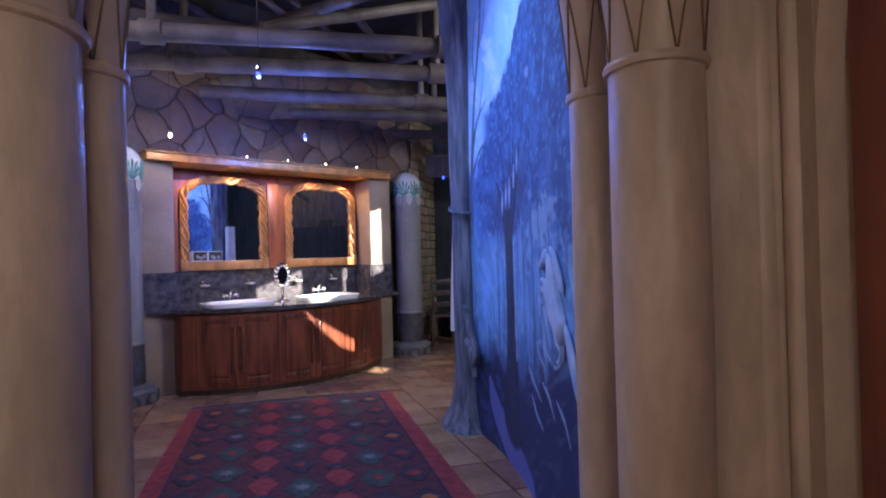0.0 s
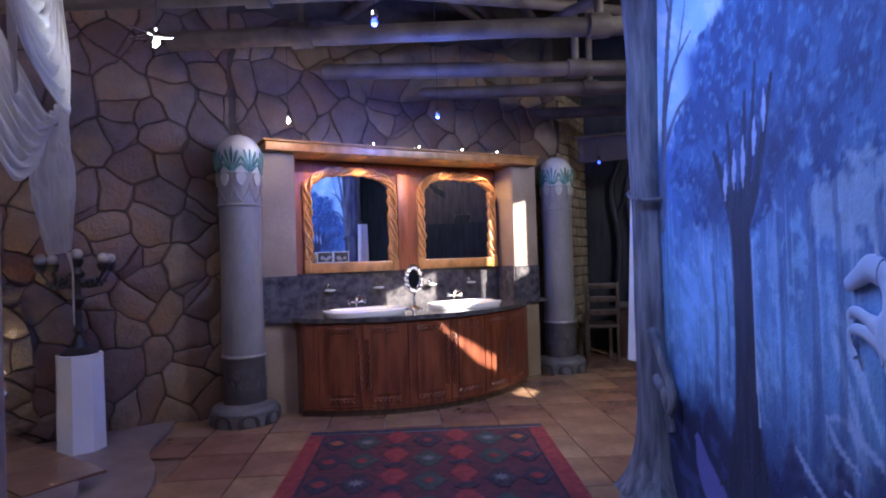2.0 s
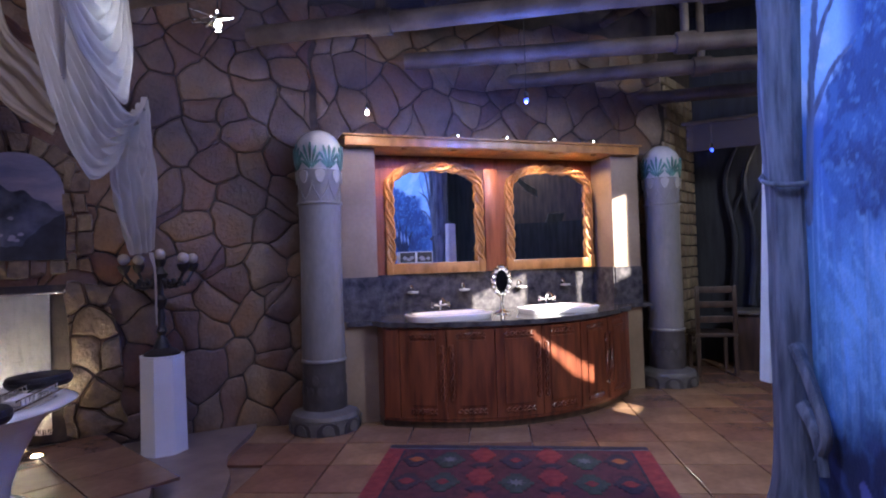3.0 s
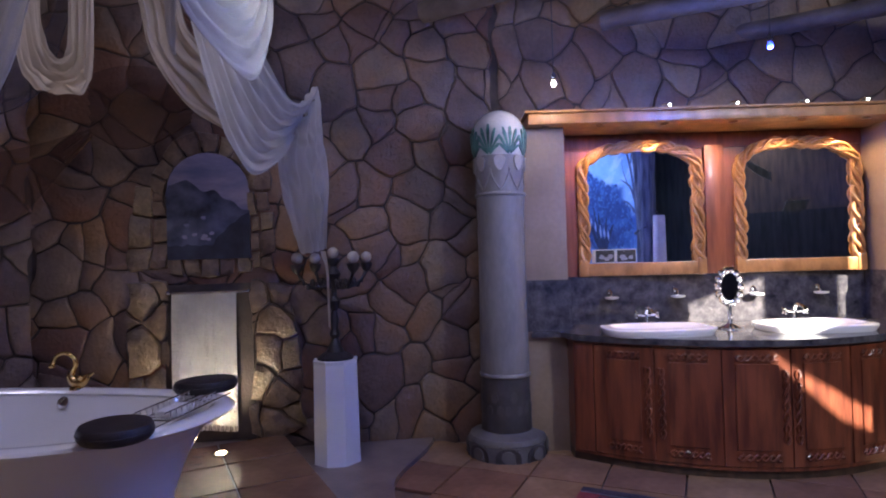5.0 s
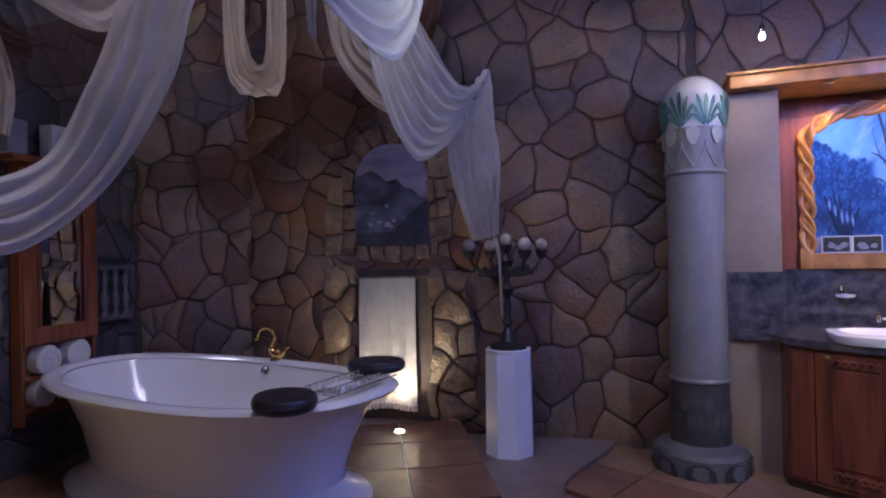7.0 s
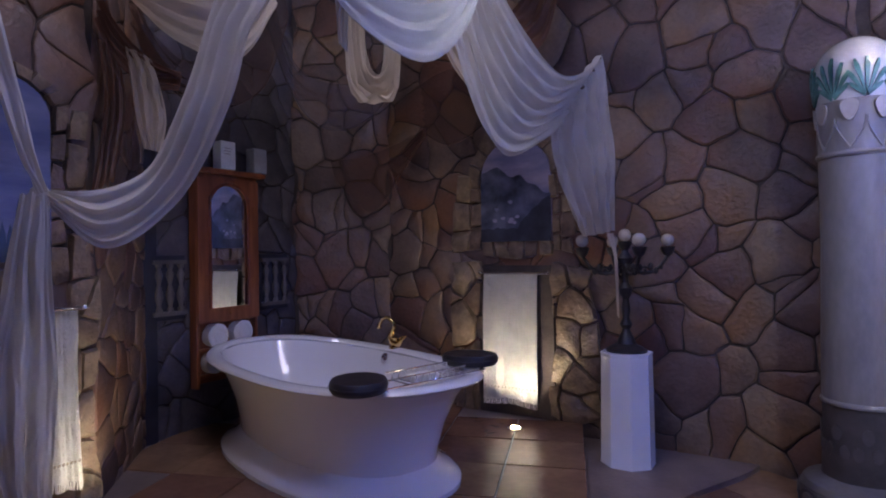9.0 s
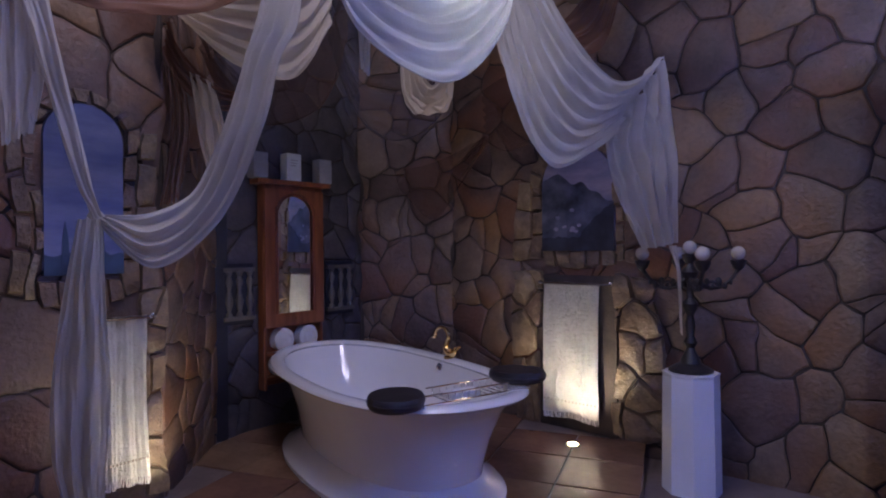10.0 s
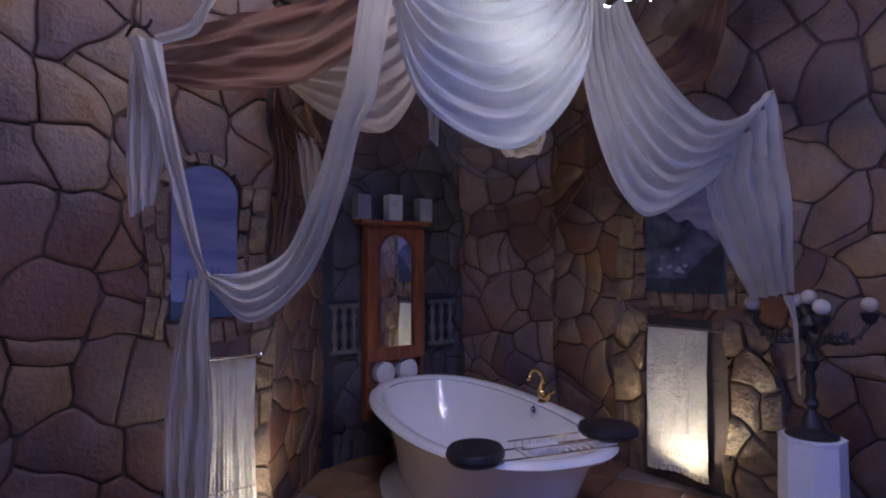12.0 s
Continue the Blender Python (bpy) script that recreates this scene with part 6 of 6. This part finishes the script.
            arm = part("arm", tube(pts, [0.014, 0.012, 0.011, 0.010, 0.012], 8, n=20), M["iron"], c)
            curl = [d * (0.12 + 0.035 * math.cos(q) * (1 - q / 9)) + Vector((0, 0, 0.50 + 0.035 * math.sin(q) * (1 - q / 9))) for q in [i * 0.45 for i in range(15)]]
            part("scroll", tube(curl, 0.007, 6), M["iron"], arm)
            for j in range(6): part("leaf_bud", ball(d * (0.06 + 0.033 * j) + Vector((0, 0, 0.505 + 0.022 * (j % 2))), 0.019 - 0.004 * (j % 3), None, 8, 1.5), M["iron"], arm)
        part("cup", lathe([(0.008, -0.03), (0.030, -0.01), (0.042, 0.02), (0.044, 0.035), (0.030, 0.03)], 16, c=cup), M["iron"], c)
        part("globe", ball((cup[0], cup[1], cup[2] + 0.075), 0.040), M["globe"], c, "pale milk glass globe" if k == 0 else "")
    return c


candelabra()

# ---- corner cabinet and its wall ----
CORNER, _ = on_wall(WALL_C, WALL_D)


def tall_cabinet():
    """A narrow hanging cabinet with an arched mirror door and open shelves below."""
    t = thing("wall_cabinet", pose(0, 0, 0), "tall red-brown wooden wall cabinet with an arched mirror door", "cabinet")
    U0, U1, D = 0.31, 0.835, 0.11
    def slabbed(name, u0, u1, z0, z1, o0, o1, mat="wood_cab", parent=t, bev=0.0):
        bm = bmesh.new()
        vs = [bm.verts.new(CORNER(u, z, o)) for o in (o0, o1) for u, z in ((u0, z0), (u1, z0), (u1, z1), (u0, z1))]
        for f in ((0, 1, 2, 3), (7, 6, 5, 4), (0, 4, 5, 1), (1, 5, 6, 2), (2, 6, 7, 3), (3, 7, 4, 0)): bm.faces.new([vs[k] for k in f])
        bmesh.ops.bevel(bm, geom=list(bm.edges), offset=0.004, segments=1, affect="EDGES")
        return part(name, bm, M[mat], parent)
    slabbed("back", U0, U1, 0.46, 1.96, 0.03, 0.045)
    for u in (U0, U1 - 0.025): slabbed("side", u, u + 0.025, 0.44, 1.97, 0.03, D)
    for z in (0.52, 0.70, 0.90): slabbed("shelf", U0 + 0.02, U1 - 0.02, z - 0.012, z + 0.012, 0.03, D - 0.01)
    slabbed("cornice", U0 - 0.06, U1 + 0.06, 1.965, 2.00, 0.025, D + 0.04)
    slabbed("top", U0, U1, 1.93, 1.966, 0.03, D)
    # door: a board with an arched opening around the glass
    cu, hw, z0, spring, zt = (U0 + U1) / 2, 0.165, 1.0, 1.73, 1.895
    arch = [(cu + hw, z0)] + [(cu + hw * math.cos(a), spring + (zt - spring) * math.sin(a)) for a in [math.pi * k / 12 for k in range(13)]] + [(cu - hw, z0)]
    bm = bmesh.new()
    pieces = [[(U0 + 0.004, 0.905), (U1 - 0.004, 0.905), (U1 - 0.004, z0), (U0 + 0.004, z0)], [(U0 + 0.004, z0), (cu - hw, z0), (cu - hw, spring), (U0 + 0.004, spring)], [(cu + hw, z0), (U1 - 0.004, z0), (U1 - 0.004, spring), (cu + hw, spring)]]
    for k in range(12):
        a0, a1 = math.pi * k / 12, math.pi * (k + 1) / 12
        q = lambda a: (cu + hw * math.cos(a), spring + (zt - spring) * math.sin(a))
        e = lambda a: (min(max(cu + 0.46 * math.cos(a), U0 + 0.004), U1 - 0.004), min(spring + 0.34 * math.sin(a), 1.93))
        pieces.append([q(a0), e(a0), e(a1), q(a1)])
    for piece in pieces: plate(piece, CORNER, 0.022, bm, D)
    door = part("door", bm, M["wood_cab"], t, "door board round the arched mirror")
    part("mirror", plate(arch, CORNER, 0.004, lift=D + 0.004), M["mirror"], door, "narrow arched mirror glass", smooth=False)
    edge = smooth_line([CORNER(u, z, D + 0.024) for u, z in arch], 50)
    part("moulding", tube(edge, 0.012, 8), M["wood_red"], door)
    part("lower_rail", box(CORNER(cu, 0.955, D + 0.024), (0.012, 0.012, 0.012)), M["gold"], door)
    return t


tall_cabinet()
for u, z, r in ((0.475, 0.794, 0.084), (0.69, 0.796, 0.086), (0.45, 0.602, 0.075), (0.64, 0.600, 0.073)):
    t = thing("rolled_towel", pose(0, 0, 0), "rolled white towel on the cabinet shelf", "towel", "rolled towels")
    a, b = CORNER(u, z + 0.005, 0.04), CORNER(u, z + 0.005, 0.13)
    bm = tube([a, a.lerp(b, 0.1), a.lerp(b, 0.5), a.lerp(b, 0.93), b], [r * 0.9, r, r * 1.0, r, r * 0.82], 20, wobble=0.1)
    part("roll", bm, M["towel"], t)
    d = (b - a).normalized()
    side = d.cross(Vector((0, 0, 1)))
    part("spiral", tube([b + d * 0.002 + side * (q * 0.0022 * r / 0.06 * math.cos(q * 0.5)) + Vector((0, 0, q * 0.0022 * r / 0.06 * math.sin(q * 0.5))) for q in range(24)], 0.004, 5), M["towel"], t)
for u, w, h, mat, lab in ((0.27, 0.12, 0.19, "card", "small grey box standing on the cabinet"), (0.55, 0.125, 0.205, "pale_card", "pale framed card standing on the cabinet"), (0.84, 0.12, 0.19, "card", "small grey box standing on the cabinet")):
    t = thing("small_box", pose(0, 0, 0), lab, "box", "boxes on the cabinet")
    bm = bmesh.new()
    vs = [bm.verts.new(CORNER(u + du, 2.0 + dz, 0.06 + o)) for o in (0.0, 0.10) for du, dz in ((-w / 2, 0), (w / 2, 0), (w / 2, h), (-w / 2, h))]
    for f in ((0, 1, 2, 3), (7, 6, 5, 4), (0, 4, 5, 1), (1, 5, 6, 2), (2, 6, 7, 3), (3, 7, 4, 0)): bm.faces.new([vs[k] for k in f])
    bmesh.ops.bevel(bm, geom=list(bm.edges), offset=0.005, segments=1, affect="EDGES")
    part("carton", bm, M[mat], t)
    if mat == "pale_card":
        bm = bmesh.new()
        for k in range(3): plate([(u - 0.035, 2.15 - 0.02 * k), (u + 0.03 - 0.01 * k, 2.15 - 0.02 * k), (u + 0.03 - 0.01 * k, 2.156 - 0.02 * k), (u - 0.035, 2.156 - 0.02 * k)], CORNER, 0.002, bm, 0.160)
        part("print", bm, M["card"], t, smooth=False)
for u0, u1 in ((0.03, 0.27), (0.92, 1.20)):
    t = thing("balustrade_panel", pose(0, 0, 0), "dark niche with a row of small pale balusters", "balustrade", "baluster panels")
    part("niche", plate([(u0, 0.94), (u1, 0.94), (u1, 1.38), (u0, 1.38)], CORNER, 0.012, lift=0.026), M["band"], t)
    for z in (0.985, 1.335): part("rail", plate([(u0, z - 0.014), (u1, z - 0.014), (u1, z + 0.014), (u0, z + 0.014)], CORNER, 0.03, lift=0.038), M["foot_stone"], t)
    n = 3
    for k in range(n):
        c = CORNER(u0 + (u1 - u0) * (k + 0.5) / n, 1.0, 0.055)
        part("baluster", lathe([(0.022, 0.0), (0.022, 0.02), (0.012, 0.035), (0.026, 0.09), (0.028, 0.12), (0.012, 0.18), (0.014, 0.20), (0.026, 0.25), (0.012, 0.29), (0.022, 0.305), (0.022, 0.32)], 12, c=c), M["foot_stone"], t)
# flat blue-black strip over the stones at the alcove corner
part("blue_pilaster", plate([(-0.08, 0.13), (0.06, 0.13), (0.06, 2.9), (-0.08, 2.9)], CORNER, 0.05), M["band"], bpy.data.objects["wall_cabinet.001"] if "wall_cabinet.001" in bpy.data.objects else bpy.data.objects["wall_cabinet"])

# ---- bath fittings ----


def swan_tap():
    t = thing("bath_tap", TUB @ pose(-0.03, 0.525, 0.592), "polished brass swan-neck bath tap on the tub rim", "tap")
    part("base", lathe([(0.038, 0.0), (0.036, 0.012), (0.022, 0.02), (0.02, 0.04)], 20), M["gold"], t)
    part("neck", tube([(0.062, 0.01, 0.085), (0.055, 0.01, 0.055), (0.025, 0.005, 0.035), (-0.012, 0, 0.045), (-0.030, -0.005, 0.078), (-0.016, -0.005, 0.112), (0.002, -0.005, 0.145), (-0.010, -0.01, 0.185), (-0.050, -0.02, 0.208), (-0.092, -0.035, 0.195), (-0.112, -0.045, 0.150)], [0.006, 0.016, 0.026, 0.028, 0.022, 0.016, 0.013, 0.012, 0.012, 0.012, 0.012], 14, n=44), M["gold"], t)
    part("beak", lathe([(0.012, 0.0), (0.018, -0.012), (0.016, -0.022), (0.010, -0.024)], 14, c=(-0.113, -0.046, 0.152)), M["gold"], t)
    for s in (-1, 1):
        part("wing_handle", tube([(0.02, 0.0, 0.05), (0.05, s * 0.03, 0.07), (0.075, s * 0.045, 0.085)], [0.012, 0.015, 0.006], 10, n=12), M["gold"], t)
    return t


swan_tap()


def headrest(x, y, turn, label):
    t = thing("headrest", TUB @ pose(x, y, 0.634, 0, 0, turn), label, "headrest", "tub headrests")
    prof = [(0.02, -0.012), (0.92, -0.012), (1.0, 0.004), (1.0, 0.030), (0.94, 0.044), (0.70, 0.050), (0.02, 0.046)]
    part("cushion", lathe([(r * 0.155, z) for r, z in prof], 36, sx=1.0, sy=0.85), M["leather"], t)
    part("seam", tube([(0.156 * math.cos(a), 0.156 * 0.85 * math.sin(a), 0.018) for a in [2 * math.pi * k / 40 for k in range(41)]], 0.003, 6), M["leather"], t)
    part("bracket", tube([(0.0, 0.08, -0.01), (0.0, 0.11, -0.012), (0.0, 0.14, -0.03)], 0.006, 8), M["chrome"], t)


headrest(0.93, -0.40, -35, "round black leather cushion resting on the tub rim")
headrest(0.83, 0.40, 35, "round black leather cushion resting on the tub rim")
t = thing("bath_caddy", TUB @ pose(0.93, 0.0, 0.622), "chrome wire caddy with a white cloth across the tub end", "caddy")
for s in (-1, 1):
    part("side_bar", tube([(s * 0.07, -0.34, 0.0), (s * 0.07, 0.34, 0.0)], 0.005, 8), M["chrome"], t)
    part("upper_bar", tube([(s * 0.07, -0.2, 0.04), (s * 0.07, 0.2, 0.04)], 0.004, 8), M["chrome"], t)
for k in range(15):
    y = -0.28 + 0.04 * k
    part("wire", tube([(-0.07, y, 0.04 if abs(y) < 0.2 else 0.0), (-0.07, y, 0.0), (0.07, y, 0.0), (0.07, y, 0.04 if abs(y) < 0.2 else 0.0)], 0.003, 6), M["chrome"], t)
t = thing("wash_cloth", TUB @ pose(0.95, -0.05, 0.640), "folded white wash cloth lying in the caddy", "cloth")
part("fold", box((0, 0, 0), (0.09, 0.17, 0.03), bevel=0.012), M["towel"], t)

# ---- on the vanity ----


def shaving_mirror():
    t = thing("table_mirror", VAN @ pose(1.06, -0.12, 0.868, 0, 0, 12), "round chrome table mirror with a scalloped rim on the worktop", "table mirror")
    part("base", lathe([(0.085, 0.0), (0.085, 0.008), (0.05, 0.022), (0.02, 0.035), (0.015, 0.07)], 28), M["chrome"], t)
    part("stem", lathe([(0.012, 0.06), (0.018, 0.09), (0.010, 0.11), (0.016, 0.14), (0.01, 0.18)], 16), M["chrome"], t)
    bm = bmesh.new()
    for k in range(14):
        a = 2 * math.pi * k / 14
        ball((0.088 * math.cos(a), 0, 0.29 + 0.118 * math.sin(a)), 0.026, bm, 10)
    part("scalloped_rim", bm, M["chrome"], t)
    part("glass", plate([(0.075 * math.cos(a), 0.29 + 0.10 * math.sin(a)) for a in [2 * math.pi * k / 30 for k in range(30)]], lambda u, z, o: Vector((u, -o, z)), 0.012, lift=-0.006), M["mirror"], t, smooth=False)
    return t


shaving_mirror()
for x in (0.355, 0.86, 1.46, 1.95):
    t = thing("soap_dish", VAN @ pose(x, REC - 0.01, 1.06), "small chrome soap dish on the granite splashback", "soap dish", "soap dishes")
    part("mount", tube([(0, 0.0, 0.05), (0, -0.03, 0.055), (0, -0.045, 0.02)], 0.010, 8, n=10), M["chrome"], t)
    part("rosette", ball((0, -0.005, 0.055), 0.02), M["chrome"], t)
    part("dish", lathe([(0.02, 0.0), (0.048, 0.008), (0.055, 0.022), (0.05, 0.022), (0.018, 0.008)], 20, c=(0, -0.06, -0.005)), M["enamel"], t)
for k, x in enumerate((0.315, 0.478)):
    t = thing("postcard", VAN @ pose(x, REC - 0.062, 1.388), "small dark photo card with a white edge tucked in the mirror", "card", "photo cards")
    part("card", box((0, 0, 0), (0.155, 0.004, 0.105)), M["pale_card"], t, smooth=False)
    part("image", box((0, -0.003, 0), (0.142, 0.003, 0.092)), M["iron"], t, smooth=False)
    bm = bmesh.new()
    g = random.Random(k)
    for _ in range(5): plate(blob(g.uniform(-0.05, 0.05), g.uniform(-0.035, 0.0), 0.022, 0.016, g, 7), lambda u, z, o: Vector((u, -o, z)), 0.002, bm, 0.004)
    part("print", bm, M["card"], t, smooth=False)
for x in (0.66, 1.14, 1.63, 2.06):
    t = thing("lintel_spot", VAN @ pose(x, -0.05, 2.422), "tiny chrome spotlight on the lintel shelf", "lamp", "lintel spots")
    part("arm", tube([(0, 0, 0), (0, 0, 0.025), (0.02, -0.02, 0.04), (0.045, -0.02, 0.03)], 0.005, 8, n=12), M["chrome"], t)
    part("head", ball((0.05, -0.02, 0.027), 0.009), M["bulb_white"], t)

# ---- passage and doorway ----
place, w = on_wall(WALL_G, (-0.95, 9.9))
wall = bpy.data.objects["wall_passage"]
z, row = 0.0, 0
while z < 3.3:
    u = -0.05 - 0.1 * (row % 2)
    while u < w:
        bw = rng.uniform(0.14, 0.22)
        if u > 0: stone([(u, z), (min(u + bw, w), z), (min(u + bw, w), z + 0.13), (u, z + 0.13)], place, wall, rng, M["brick"], 0.006, 0.025, "brick", 0.01)
        u += bw
    z, row = z + 0.13, row + 1
bm = bmesh.new()
g = random.Random(77)
for k in range(9):
    x = -0.6 + 0.3 * k + g.uniform(-0.1, 0.1)
    tube([(x, 9.80, 0.7), (x + 0.05, 9.79, 1.5), (x - 0.04, 9.80, 2.2), (x + 0.15, 9.80, 2.7)], [0.05, 0.035, 0.03, 0.01], 8, bm, n=14, wobble=0.3)
    tube([(x, 9.80, 1.7), (x + 0.12, 9.80, 2.0), (x + 0.2, 9.80, 2.2)], [0.02, 0.015, 0.006], 8, bm, n=8, wobble=0.3)
part("painted_trunks", bm, M["band"], bpy.data.objects["wall_north"])
t = thing("chair", pose(-0.72, 9.05, 0, 0, 0, 200), "dark wooden chair standing in the dim passage", "chair")
part("seat", box((0, 0, 0.45), (0.44, 0.42, 0.04), bevel=0.01), M["dark_wood"], t)
for x in (-0.19, 0.19):
    for y in (-0.18, 0.18): part("leg", box((x, y, 0.215), (0.04, 0.04, 0.43), bevel=0.006), M["dark_wood"], t)
    part("back_post", box((x, 0.19, 0.72), (0.04, 0.035, 0.52), bevel=0.006), M["dark_wood"], t)
for zz in (0.62, 0.78, 0.94): part("back_rail", box((0, 0.19, zz), (0.36, 0.02, 0.07), bevel=0.006), M["dark_wood"], t)
t = thing("bench", pose(0.25, 9.45, 0), "dark bench with a pale edge along the passage wall", "bench")
part("top", box((0, 0, 0.66), (1.5, 0.5, 0.035), bevel=0.008), M["foot_stone"], t)
part("body", box((0, 0.02, 0.32), (1.44, 0.42, 0.64), bevel=0.01), M["dark_wood"], t)
t = thing("valance", pose(-0.2, 9.0, 2.62), "dark cloth valance hung across the passage", "valance")
part("cloth", box((0, 0, 0), (1.4, 0.04, 0.30), bevel=0.015), M["cloth_dark"], t)
part("rail", tube([(-0.75, 0, 0.17), (0.95, 0, 0.17)], 0.02, 10), M["dark_log"], t)
t = thing("wall_lamp", pose(-0.02, 9.7, 2.36), "round glowing lamp on the passage wall", "lamp")
part("globe", ball((0, 0, 0), 0.06), M["bulb_warm"], t)
part("bracket", tube([(0, 0.03, 0), (0, 0.14, 0.0), (0, 0.20, -0.02)], 0.014, 8), M["iron"], t)
# red door in the hall's arched opening
t = thing("door_1", pose(1.225, 1.535, 0), "closed oxblood red wooden door in an arched opening", "door", kind="structure")
part("leaf", box((0, 0, 1.20), (0.05, 1.10, 2.38)), M["door_red"], t)
for y in (-0.36, 0, 0.36): part("board", box((-0.03, y, 1.2), (0.02, 0.34, 2.32), bevel=0.006), M["door_red"], t)
part("handle", tube([(-0.04, -0.36, 1.05), (-0.09, -0.36, 1.05), (-0.09, -0.24, 1.05)], 0.010, 8), M["iron"], t)
place, w = on_wall((1.12, 2.22), (1.12, -2.0))
bm = bmesh.new()
for k in range(16):
    a0, a1 = math.pi * k / 16, math.pi * (k + 1) / 16
    q = lambda a: (0.685 + 0.555 * math.cos(a), 1.76 + 0.555 * math.sin(a))
    plate([q(a0), (q(a0)[0], 2.355), (q(a1)[0], 2.355), q(a1)], place, 0.196, bm, -0.198)
tagged(part("arch_head", bm, M["arch_plaster"], smooth=False), "ochre plaster head of the arched doorway", "arch", kind="structure")

# ---- floor tiles ----
lay(floor_root, 25, 0.004, ROOM, SLAB, -1.0, 4.0, 19)
lay(platform, -13, 0.137, step_inner, None, -3.66 - 0.205, 3.89 + 0.205, 9)
